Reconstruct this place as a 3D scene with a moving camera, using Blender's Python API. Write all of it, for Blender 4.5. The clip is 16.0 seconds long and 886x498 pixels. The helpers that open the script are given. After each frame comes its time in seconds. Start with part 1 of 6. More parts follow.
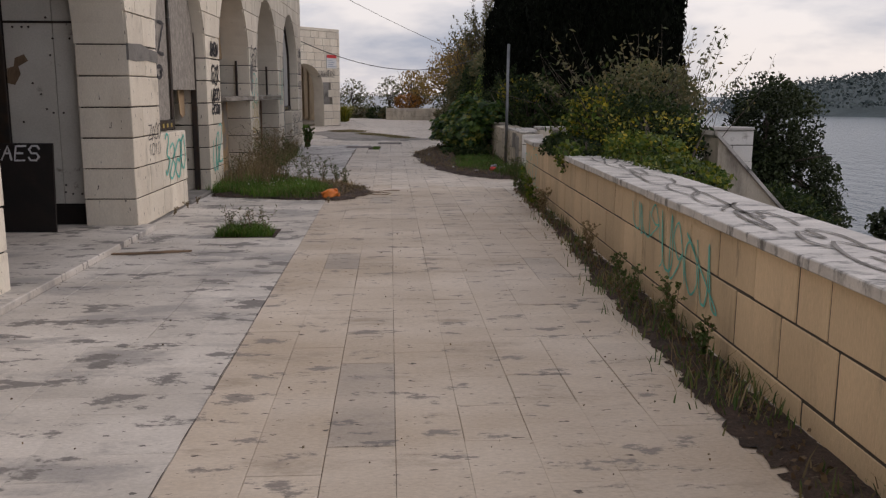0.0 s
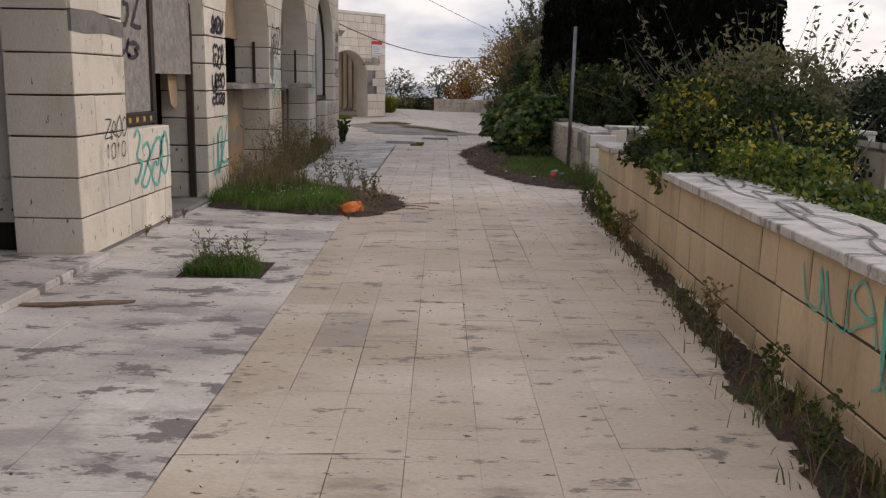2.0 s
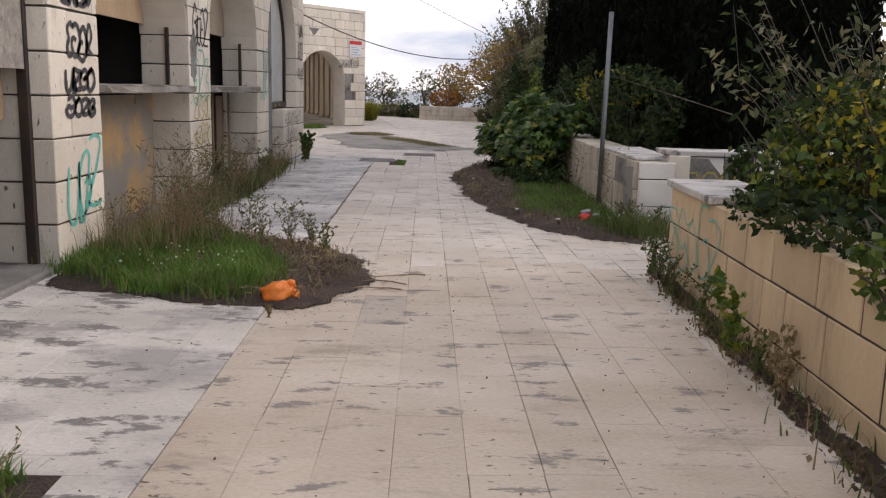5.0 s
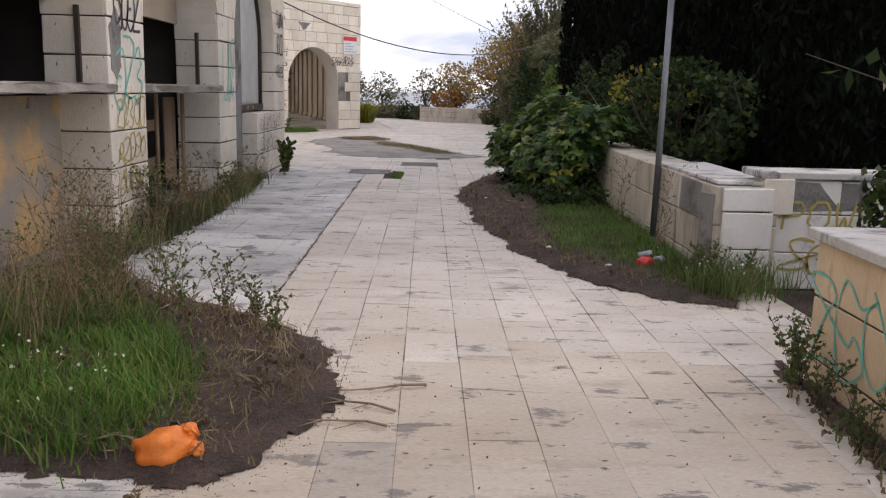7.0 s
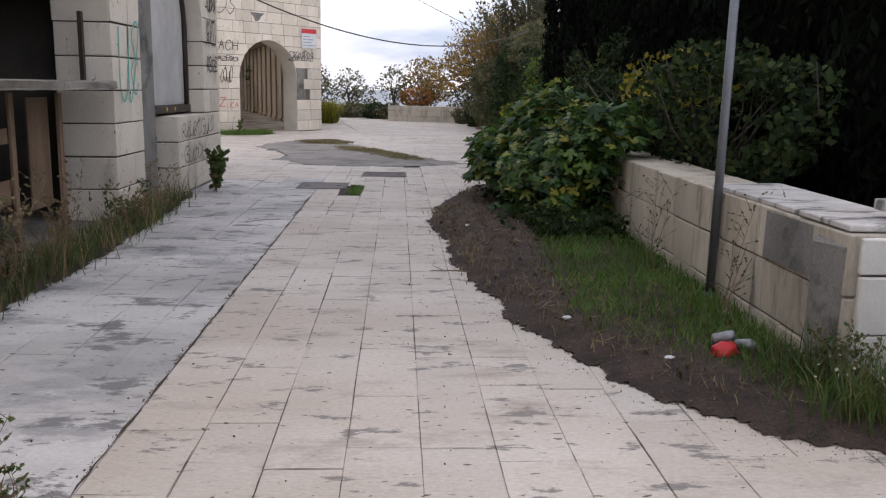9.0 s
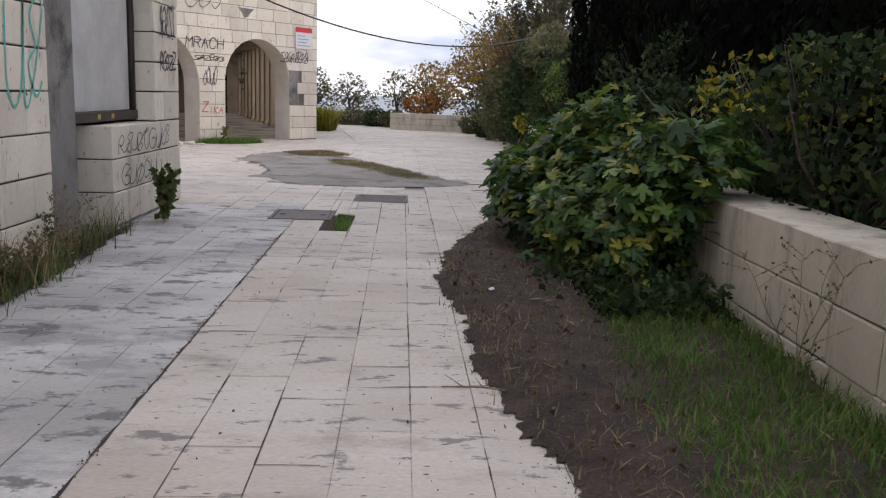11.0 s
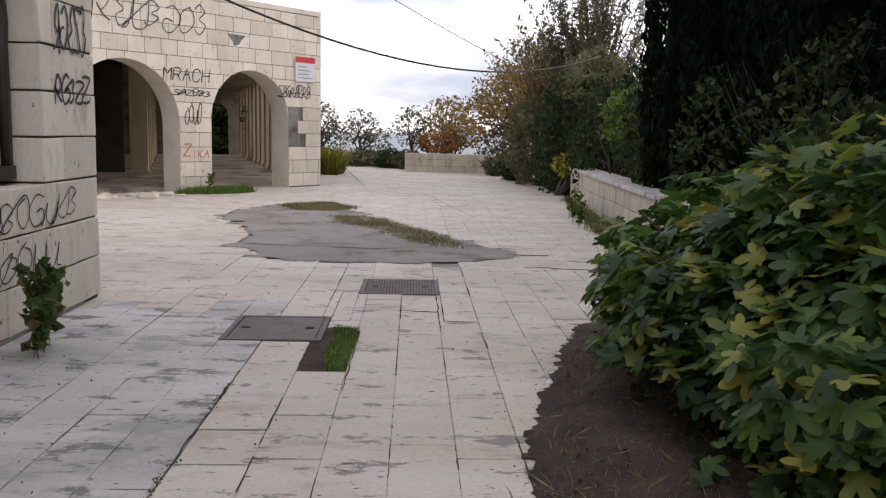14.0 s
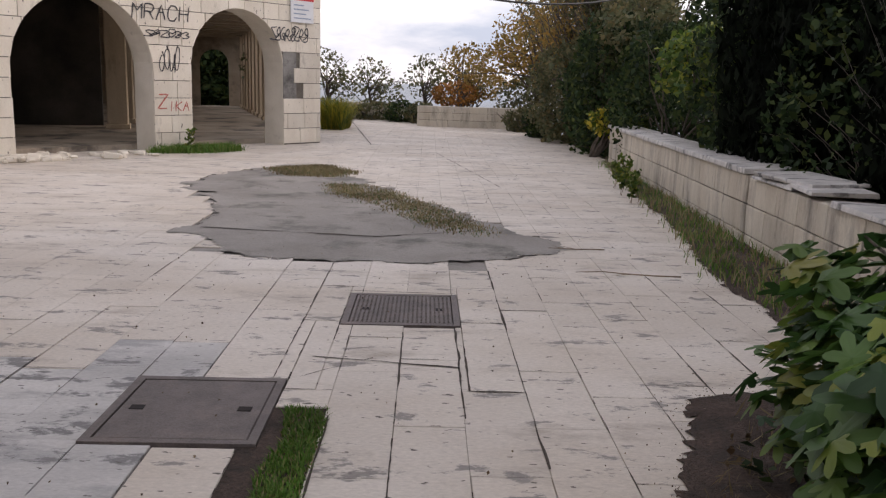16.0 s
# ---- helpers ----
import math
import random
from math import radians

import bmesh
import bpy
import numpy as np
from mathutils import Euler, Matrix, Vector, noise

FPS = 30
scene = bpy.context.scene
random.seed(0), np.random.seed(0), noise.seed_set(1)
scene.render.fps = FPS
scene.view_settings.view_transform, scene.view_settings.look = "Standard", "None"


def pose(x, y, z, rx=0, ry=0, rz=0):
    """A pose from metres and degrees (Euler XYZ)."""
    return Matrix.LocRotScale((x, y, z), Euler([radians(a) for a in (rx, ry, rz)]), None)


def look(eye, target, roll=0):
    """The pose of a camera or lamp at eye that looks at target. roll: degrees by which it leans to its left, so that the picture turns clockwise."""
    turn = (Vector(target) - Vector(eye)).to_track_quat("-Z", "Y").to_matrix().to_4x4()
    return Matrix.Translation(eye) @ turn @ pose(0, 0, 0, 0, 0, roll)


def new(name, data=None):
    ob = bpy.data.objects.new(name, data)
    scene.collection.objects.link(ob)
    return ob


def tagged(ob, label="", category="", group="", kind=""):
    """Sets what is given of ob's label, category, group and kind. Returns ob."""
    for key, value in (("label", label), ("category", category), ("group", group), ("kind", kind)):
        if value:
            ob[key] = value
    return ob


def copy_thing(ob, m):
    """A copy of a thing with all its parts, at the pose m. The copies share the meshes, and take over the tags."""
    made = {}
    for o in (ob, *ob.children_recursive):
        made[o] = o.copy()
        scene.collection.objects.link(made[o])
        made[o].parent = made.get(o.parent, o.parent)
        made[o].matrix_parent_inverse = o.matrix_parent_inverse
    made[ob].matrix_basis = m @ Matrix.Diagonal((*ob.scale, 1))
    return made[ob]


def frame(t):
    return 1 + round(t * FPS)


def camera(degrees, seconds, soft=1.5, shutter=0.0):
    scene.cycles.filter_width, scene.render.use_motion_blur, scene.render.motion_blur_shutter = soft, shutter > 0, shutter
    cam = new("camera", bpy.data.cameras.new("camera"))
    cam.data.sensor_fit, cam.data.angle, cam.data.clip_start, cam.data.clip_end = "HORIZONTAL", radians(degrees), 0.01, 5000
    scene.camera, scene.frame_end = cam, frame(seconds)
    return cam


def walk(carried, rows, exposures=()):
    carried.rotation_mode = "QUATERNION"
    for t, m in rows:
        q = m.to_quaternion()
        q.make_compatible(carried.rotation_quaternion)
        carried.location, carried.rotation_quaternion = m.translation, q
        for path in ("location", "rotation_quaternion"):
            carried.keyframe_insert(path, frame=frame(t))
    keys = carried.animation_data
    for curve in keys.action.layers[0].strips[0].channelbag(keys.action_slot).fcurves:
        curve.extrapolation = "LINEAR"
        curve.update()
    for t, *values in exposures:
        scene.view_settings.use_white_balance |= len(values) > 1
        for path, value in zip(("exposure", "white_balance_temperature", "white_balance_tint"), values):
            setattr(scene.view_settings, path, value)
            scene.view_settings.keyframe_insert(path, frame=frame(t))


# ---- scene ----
cam = camera(54.0, 16.0, 1.25)
METRES, EYE, TILT, LEAN, TURN = 21.4, 1.53, 0.43, 0.0, -2.65
ROWS = [
    (0.0, 0.0, 0.0, 0.0, 0.03, -10.63, -0.14),
    (0.5, -0.0002, 0.0316, -0.0018, 2.07, -8.75, 0.29),
    (1.0, -0.0007, 0.0646, -0.0013, 1.37, -8.45, -1.31),
    (1.5, -0.0019, 0.0956, -0.0023, 1.06, -9.68, -0.19),
    (2.0, -0.0013, 0.1252, -0.0015, 3.37, -11.26, -1.02),
    (2.5, -0.0016, 0.1574, -0.0019, 1.32, -10.71, -1.16),
    (3.0, -0.0046, 0.1903, -0.0032, 2.89, -10.05, -0.07),
    (3.5, -0.0065, 0.2223, -0.0051, 2.59, -10.13, -1.56),
    (4.0, -0.0099, 0.2523, -0.0035, 0.94, -10.72, -0.08),
    (4.5, -0.0115, 0.2836, -0.0038, 2.46, -10.85, -1.49),
    (7.0, -0.0214, 0.4411, -0.006, 2.5, -10.83, -1.34),
    (7.5, -0.0219, 0.4736, -0.0071, 0.28, -9.65, -2.26),
    (8.0, -0.0228, 0.5054, -0.009, 1.1, -9.11, -0.48),
    (8.5, -0.0226, 0.5379, -0.0088, 2.39, -9.01, -0.81),
    (9.0, -0.0245, 0.5684, -0.0082, 0.61, -10.95, -0.92),
    (11.5, -0.032, 0.723, -0.01, 1.45, -10.35, -2.29),
    (12.0, -0.0342, 0.7543, -0.0105, 2.67, -9.99, -2.69),
    (12.5, -0.0383, 0.784, -0.009, 2.74, -8.75, -1.69),
    (13.0, -0.0433, 0.811, -0.0109, 2.76, -7.87, -0.06),
    (13.5, -0.0444, 0.8407, -0.0096, 3.22, -8.58, -1.47),
    (14.0, -0.0482, 0.8697, -0.0093, 1.63, -8.18, -1.19),
    (14.5, -0.05, 0.9, -0.0104, 3.26, -8.79, -0.89),
    (15.0, -0.0518, 0.9324, -0.0114, 1.62, -10.38, -1.92),
    (15.5, -0.0546, 0.9629, -0.012, 0.18, -9.57, 0.02),
    (16.0, -0.0546, 0.9951, -0.0115, 2.58, -11.34, -1.53),
]
walk(cam, [(t, pose(0, 0, EYE, TILT, LEAN, TURN) @ pose(METRES * x, METRES * y, METRES * z, 90 + pitch, roll, yaw)) for t, x, y, z, yaw, pitch, roll in ROWS],
     [(0, -0.47, 6650, 17), (2, -0.26, 6650, 16), (3.5, 0.0, 6600, 17), (7, 0.33, 6450, 17), (9, 0.23, 6200, 16), (12.5, 0.33, 6400, 16), (16, 0.16, 6550, 18)])

# ---- world and sun ----
SUN_AZ, SUN_EL = 72.0, 27.0          # degrees right of the walking direction, degrees up
world = bpy.data.worlds.new("sky")
scene.world = world
world.use_nodes = True
wn, wl = world.node_tree.nodes, world.node_tree.links
wn.clear()
w_out = wn.new("ShaderNodeOutputWorld")
w_bg = wn.new("ShaderNodeBackground")
w_sky = wn.new("ShaderNodeTexSky")
w_sky.sky_type = "NISHITA"
w_sky.sun_disc = False
w_sky.sun_elevation, w_sky.sun_rotation = radians(SUN_EL), radians(SUN_AZ)
w_sky.dust_density, w_sky.air_density = 2.0, 1.0
w_tc = wn.new("ShaderNodeTexCoord")
w_map = wn.new("ShaderNodeMapping")
w_map.inputs["Scale"].default_value = (1.6, 1.6, 5.0)
w_noise = wn.new("ShaderNodeTexNoise")
w_noise.inputs["Scale"].default_value = 2.4
w_noise.inputs["Detail"].default_value = 7
w_noise.inputs["Roughness"].default_value = 0.55
w_ramp = wn.new("ShaderNodeValToRGB")
w_ramp.color_ramp.elements[0].position, w_ramp.color_ramp.elements[0].color = 0.38, (5.5, 6.2, 7.5, 1)
w_ramp.color_ramp.elements[1].position, w_ramp.color_ramp.elements[1].color = 0.60, (12.3, 12.0, 11.7, 1)
w_mix = wn.new("ShaderNodeMix")
w_mix.data_type = "RGBA"
w_mix.inputs["Factor"].default_value = 0.8
wl.new(w_tc.outputs["Generated"], w_map.inputs["Vector"])
wl.new(w_map.outputs["Vector"], w_noise.inputs["Vector"])
wl.new(w_noise.outputs["Fac"], w_ramp.inputs["Fac"])
wl.new(w_sky.outputs["Color"], w_mix.inputs["A"])
wl.new(w_ramp.outputs["Color"], w_mix.inputs["B"])
wl.new(w_mix.outputs["Result"], w_bg.inputs["Color"])
w_bg.inputs["Strength"].default_value = 0.11
wl.new(w_bg.outputs["Background"], w_out.inputs["Surface"])

sun = new("sun", bpy.data.lights.new("sun", "SUN"))
sun.data.energy, sun.data.angle, sun.data.color = 0.8, radians(20), (1.0, 0.90, 0.79)
_az, _el = radians(SUN_AZ), radians(SUN_EL)
sun.matrix_world = look((0, 0, 30), (-math.sin(_az) * math.cos(_el), -math.cos(_az) * math.cos(_el), 30 - math.sin(_el)))

# ---- materials ----
def mat(name, base, dark=None, rough=0.85, scale=3.0, grain=60.0, grain_amt=0.25, bump=0.25, stretch=(1, 1, 1),
        stain=None, stain_scale=1.2, stain_at=(0.52, 0.66), vary=0.0, metal=0.0, island=False, bump_dist=0.01,
        second=None, second_scale=8.0, second_at=(0.6, 0.66), specks=None, speck_scale=22.0, speck_at=(0.66, 0.70)):
    """A worn surface: two tones in broad patches, stains with their own edges, fine grain and relief."""
    m = bpy.data.materials.new(name)
    m.use_nodes = True
    n, l = m.node_tree.nodes, m.node_tree.links
    b = n["Principled BSDF"]
    b.inputs["Roughness"].default_value, b.inputs["Metallic"].default_value = rough, metal
    tc = n.new("ShaderNodeTexCoord")
    geo = n.new("ShaderNodeNewGeometry")
    mp = n.new("ShaderNodeMapping")
    mp.inputs["Scale"].default_value = stretch
    l.new(geo.outputs["Position"], mp.inputs["Vector"])

    def tex(s, detail, rgh=0.6):
        t = n.new("ShaderNodeTexNoise")
        t.inputs["Scale"].default_value, t.inputs["Detail"].default_value, t.inputs["Roughness"].default_value = s, detail, rgh
        l.new(mp.outputs["Vector"], t.inputs["Vector"])
        return t

    def mixed(fac, a, c, kind="MIX", amount=None):
        x = n.new("ShaderNodeMix")
        x.data_type, x.blend_type = "RGBA", kind
        if fac is not None:
            l.new(fac, x.inputs["Factor"])
        else:
            x.inputs["Factor"].default_value = amount
        for sock, v in (("A", a), ("B", c)):
            if isinstance(v, tuple):
                x.inputs[sock].default_value = (*v, 1)
            else:
                l.new(v, x.inputs[sock])
        return x.outputs["Result"]

    def ramp(src, lo, hi):
        r = n.new("ShaderNodeMapRange")
        r.inputs["From Min"].default_value, r.inputs["From Max"].default_value = lo, hi
        l.new(src, r.inputs["Value"])
        return r.outputs["Result"]

    dark = dark or tuple(c * 0.7 for c in base)
    big, fine = tex(scale, 5), tex(grain, 4, 0.7)
    col = mixed(ramp(big.outputs["Fac"], 0.35, 0.65), dark, base)
    if stain:
        st = tex(stain_scale, 9, 0.68)
        col = mixed(ramp(st.outputs["Fac"], *stain_at), col, stain)
    if second:
        col = mixed(ramp(tex(second_scale, 8, 0.7).outputs["Fac"], *second_at), col, second)
    if specks:
        col = mixed(ramp(tex(speck_scale, 3, 0.5).outputs["Fac"], *speck_at), col, specks)
    gr = n.new("ShaderNodeMapRange")
    gr.inputs["From Min"].default_value, gr.inputs["From Max"].default_value = 0.25, 0.75
    gr.inputs["To Min"].default_value, gr.inputs["To Max"].default_value = 1 - grain_amt, 1 + grain_amt
    l.new(fine.outputs["Fac"], gr.inputs["Value"])
    g3 = n.new("ShaderNodeCombineColor")
    for k in ("Red", "Green", "Blue"):
        l.new(gr.outputs["Result"], g3.inputs[k])
    col = mixed(None, col, g3.outputs["Color"], "MULTIPLY", 1.0)
    if vary:
        if island:
            src = geo.outputs["Random Per Island"]
        else:
            src = n.new("ShaderNodeObjectInfo").outputs["Random"]
        hv = n.new("ShaderNodeHueSaturation")
        vr = n.new("ShaderNodeMapRange")
        vr.inputs["To Min"].default_value, vr.inputs["To Max"].default_value = 1 - vary, 1 + vary
        l.new(src, vr.inputs["Value"])
        l.new(vr.outputs["Result"], hv.inputs["Value"])
        l.new(col, hv.inputs["Color"])
        col = hv.outputs["Color"]
    l.new(col, b.inputs["Base Color"])
    if bump:
        bp = n.new("ShaderNodeBump")
        bp.inputs["Strength"].default_value, bp.inputs["Distance"].default_value = bump, bump_dist
        l.new(fine.outputs["Fac"], bp.inputs["Height"])
        l.new(bp.outputs["Normal"], b.inputs["Normal"])
    return m


def leaf_mat(name, tones, rough=0.55, through_light=0.35, gloss=0.4):
    """Leaves whose colour changes from leaf to leaf; some light passes through them."""
    m = bpy.data.materials.new(name)
    m.use_nodes = True
    n, l = m.node_tree.nodes, m.node_tree.links
    b = n["Principled BSDF"]
    b.inputs["Roughness"].default_value, b.inputs["Specular IOR Level"].default_value = rough, gloss
    geo = n.new("ShaderNodeNewGeometry")
    r = n.new("ShaderNodeValToRGB")
    el = r.color_ramp.elements
    while len(el) < len(tones):
        el.new(0.5)
    for i, c in enumerate(tones):
        el[i].position, el[i].color = i / (len(tones) - 1), (*c, 1)
    l.new(geo.outputs["Random Per Island"], r.inputs["Fac"])
    nz = n.new("ShaderNodeTexNoise")
    nz.inputs["Scale"].default_value = 1.3
    l.new(geo.outputs["Position"], nz.inputs["Vector"])
    mr = n.new("ShaderNodeMapRange")
    mr.inputs["From Min"].default_value, mr.inputs["From Max"].default_value = 0.3, 0.7
    mr.inputs["To Min"].default_value, mr.inputs["To Max"].default_value = 0.65, 1.25
    l.new(nz.outputs["Fac"], mr.inputs["Value"])
    hv = n.new("ShaderNodeHueSaturation")
    l.new(mr.outputs["Result"], hv.inputs["Value"])
    l.new(r.outputs["Color"], hv.inputs["Color"])
    l.new(hv.outputs["Color"], b.inputs["Base Color"])
    tr = n.new("ShaderNodeBsdfTranslucent")
    l.new(hv.outputs["Color"], tr.inputs["Color"])
    mx = n.new("ShaderNodeMixShader")
    mx.inputs["Fac"].default_value = through_light
    l.new(b.outputs["BSDF"], mx.inputs[1])
    l.new(tr.outputs["BSDF"], mx.inputs[2])
    l.new(mx.outputs["Shader"], n["Material Output"].inputs["Surface"])
    return m


WALKED = dict(rough=0.72, scale=0.7, grain=42, grain_amt=0.16, bump=0.35, stretch=(0.75, 1.6, 1), stain_scale=1.7, stain_at=(0.55, 0.68),
              second_scale=3.6, second_at=(0.575, 0.615), specks=(0.10, 0.082, 0.068), speck_scale=17.0, speck_at=(0.67, 0.705), vary=0.05)
PAVE = mat("paving_stone", (0.58, 0.505, 0.425), (0.45, 0.37, 0.285), stain=(0.36, 0.295, 0.23), second=(0.24, 0.21, 0.185), **WALKED)
PAVE_I = mat("paving_stone_rest", (0.62, 0.565, 0.505), (0.52, 0.455, 0.385), stain=(0.40, 0.345, 0.29), second=(0.25, 0.225, 0.205), island=True, **WALKED)
WHITER = dict(WALKED, stretch=(0.8, 1.5, 1), stain_scale=1.1, stain_at=(0.51, 0.60), second_scale=2.6, second_at=(0.55, 0.585), specks=(0.13, 0.12, 0.11))
PAVE_W = mat("white_paving_stone", (0.66, 0.62, 0.575), (0.46, 0.425, 0.385), stain=(0.36, 0.34, 0.325), second=(0.20, 0.187, 0.178), **WHITER)
PAVE_WI = mat("white_paving_stone_rest", (0.64, 0.615, 0.59), (0.41, 0.395, 0.38), stain=(0.35, 0.34, 0.335), second=(0.20, 0.192, 0.19), island=True, **dict(WHITER, second_at=(0.55, 0.59)))
PAVE_G = mat("grey_paving_stone", (0.52, 0.455, 0.385), (0.36, 0.31, 0.26), stain=(0.27, 0.245, 0.225), second=(0.20, 0.18, 0.165), **WALKED)
BLOCK_D = mat("weathered_block", (0.60, 0.545, 0.45), (0.47, 0.41, 0.325), 0.9, 1.6, 60, 0.14, 0.5, (1.5, 1.5, 0.4), (0.25, 0.22, 0.185), 2.0, (0.50, 0.68), vary=0.10,
              second=(0.13, 0.12, 0.105), second_scale=3.5, second_at=(0.60, 0.72))
BLOCK = mat("limestone_block", (0.77, 0.71, 0.61), (0.68, 0.61, 0.51), 0.85, 1.7, 70, 0.12, 0.45, (1.3, 1.3, 0.5), (0.36, 0.31, 0.25),
            2.2, (0.58, 0.78), vary=0.10, specks=(0.14, 0.12, 0.10), speck_scale=20, speck_at=(0.68, 0.72))
BLOCK_S = mat("limestone_smooth", (0.74, 0.68, 0.585), (0.64, 0.58, 0.485), 0.85, 1.5, 70, 0.10, 0.35, stain=(0.30, 0.26, 0.21),
              stain_scale=1.8, stain_at=(0.60, 0.8))
PARA = mat("sandstone_block", (0.63, 0.485, 0.315), (0.52, 0.40, 0.26), 0.85, 1.3, 70, 0.12, 0.4, (1.4, 1.4, 0.35), (0.30, 0.23, 0.15),
           1.9, (0.54, 0.76), vary=0.10, second=(0.13, 0.11, 0.085), second_scale=3.0, second_at=(0.62, 0.74))
MORTAR = mat("joint_mortar", (0.075, 0.063, 0.052), (0.05, 0.042, 0.035), 0.95, 4, 90, 0.3, 0.4)
GREYMORTAR = mat("grey_mortar", (0.17, 0.15, 0.125), (0.11, 0.095, 0.08), 0.95, 4, 90, 0.3, 0.4)
HALLST = mat("tan_hall_stone", (0.62, 0.51, 0.36), (0.50, 0.40, 0.28), 0.88, 1.4, 60, 0.14, 0.35, (1.3, 1.3, 0.4), (0.27, 0.20, 0.13), 1.8, (0.56, 0.74))
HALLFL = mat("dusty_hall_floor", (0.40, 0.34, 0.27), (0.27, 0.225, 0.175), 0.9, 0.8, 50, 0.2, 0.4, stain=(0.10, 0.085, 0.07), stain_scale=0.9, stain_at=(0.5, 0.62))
WHITEWALL = mat("white_tile_facing", (0.82, 0.80, 0.76), (0.72, 0.69, 0.64), 0.7, 2.2, 60, 0.08, 0.25, stain=(0.35, 0.31, 0.26), stain_scale=2.2, stain_at=(0.6, 0.75))
SANDJ = mat("joint_sand", (0.34, 0.29, 0.235), (0.13, 0.11, 0.09), 0.95, 3, 90, 0.3, 0.4)
CRACK = mat("crack_soil", (0.075, 0.058, 0.045), (0.045, 0.036, 0.03), 0.95, 8, 80, 0.4, 0.6)
MARBLE = mat("weathered_marble", (0.62, 0.59, 0.56), (0.45, 0.43, 0.41), 0.6, 2.2, 60, 0.15, 0.25, (1, 2.4, 1), (0.14, 0.135, 0.13),
             2.8, (0.53, 0.63))
CEMENT = mat("grey_cement", (0.27, 0.26, 0.245), (0.17, 0.16, 0.15), 0.9, 1.6, 50, 0.25, 0.5, stain=(0.09, 0.085, 0.08), stain_scale=2.4)
PATCH = mat("bare_screed", (0.30, 0.275, 0.25), (0.22, 0.20, 0.18), 0.9, 1.2, 60, 0.25, 0.5, stain=(0.12, 0.115, 0.10), stain_scale=1.6)
DIRT = mat("dry_soil", (0.105, 0.070, 0.054), (0.052, 0.035, 0.028), 0.95, 4, 55, 0.6, 1.0, bump_dist=0.04, stain=(0.03, 0.022, 0.018), stain_scale=7, stain_at=(0.52, 0.7),
           specks=(0.22, 0.17, 0.12), speck_scale=34, speck_at=(0.68, 0.73))
PLASTER = mat("ochre_plaster", (0.60, 0.36, 0.14), (0.46, 0.32, 0.17), 0.9, 1.5, 60, 0.2, 0.4, stain=(0.30, 0.27, 0.235), stain_scale=1.4,
              stain_at=(0.42, 0.56), second=(0.16, 0.12, 0.08), second_scale=2.6, second_at=(0.60, 0.66))
TANWALL = mat("soiled_render", (0.42, 0.35, 0.265), (0.30, 0.245, 0.18), 0.9, 1.2, 50, 0.15, 0.3, stain=(0.12, 0.10, 0.08), stain_scale=1.3, stain_at=(0.52, 0.72))
SHELF = mat("worn_concrete_shelf", (0.34, 0.315, 0.28), (0.20, 0.18, 0.155), 0.9, 2.5, 60, 0.2, 0.5, stain=(0.16, 0.145, 0.125), stain_scale=3, stain_at=(0.55, 0.68))
# hall soot, and the unlit rooms' shade put into the colour
INNER = mat("sooty_shaded_wall", (0.10, 0.088, 0.074), (0.045, 0.04, 0.035), 0.95, 1.1, 50, 0.3, 0.4)
STEEL = mat("dark_painted_steel", (0.025, 0.023, 0.021), (0.05, 0.03, 0.02), 0.5, 6, 80, 0.3, 0.2)
BLACK = mat("black_panel", (0.010, 0.009, 0.009), (0.02, 0.014, 0.012), 0.95, 3, 80, 0.3, 0.2)
OSB = mat("chipboard", (0.36, 0.33, 0.295), (0.22, 0.20, 0.18), 0.85, 14, 55, 0.35, 0.3, (1, 1, 0.6), (0.12, 0.11, 0.10), 3.0, (0.6, 0.72))
PLY = mat("plywood", (0.50, 0.36, 0.22), (0.38, 0.27, 0.17), 0.8, 2, 60, 0.2, 0.2, (1, 1, 0.25))
WHITEP = mat("white_painted_board", (0.62, 0.60, 0.56), (0.52, 0.50, 0.46), 0.8, 1.3, 50, 0.12, 0.2, stain=(0.10, 0.06, 0.04),
             stain_scale=2.0, stain_at=(0.61, 0.68))
GREYP = mat("grey_board", (0.56, 0.56, 0.55), (0.44, 0.44, 0.43), 0.7, 2.0, 50, 0.12, 0.2, stain=(0.2, 0.19, 0.18), stain_scale=2.5, stain_at=(0.62, 0.75))
WOOD = mat("weathered_wood", (0.25, 0.17, 0.11), (0.14, 0.095, 0.06), 0.85, 3, 70, 0.3, 0.4, (1, 1, 0.2))
GALV = mat("galvanised_steel", (0.20, 0.21, 0.225), (0.14, 0.15, 0.16), 0.5, 4, 60, 0.15, 0.15, metal=0.6)
IRON = mat("cast_iron", (0.15, 0.123, 0.115), (0.10, 0.083, 0.077), 0.65, 5, 90, 0.3, 0.5, stain=(0.17, 0.135, 0.12), stain_scale=4)
BARK = mat("bark", (0.13, 0.105, 0.085), (0.06, 0.05, 0.04), 0.95, 5, 40, 0.4, 0.8, (1, 1, 0.3), bump_dist=0.02)
TWIG = mat("grey_twig", (0.11, 0.095, 0.082), (0.065, 0.055, 0.048), 0.95, 5, 40, 0.3, 0.0)
STEM = mat("dry_stem", (0.30, 0.22, 0.14), (0.17, 0.12, 0.08), 0.9, 5, 40, 0.3, 0.0)
CABLE = mat("black_cable", (0.02, 0.02, 0.02), (0.03, 0.03, 0.03), 0.6, 5, 40, 0.1, 0.0)
ORANGE = mat("orange_plastic", (0.80, 0.23, 0.03), (0.62, 0.14, 0.01), 0.4, 14, 40, 0.1, 0.4)
RED = mat("red_print", (0.62, 0.03, 0.035), (0.5, 0.02, 0.03), 0.5, 6, 40, 0.05, 0.1)
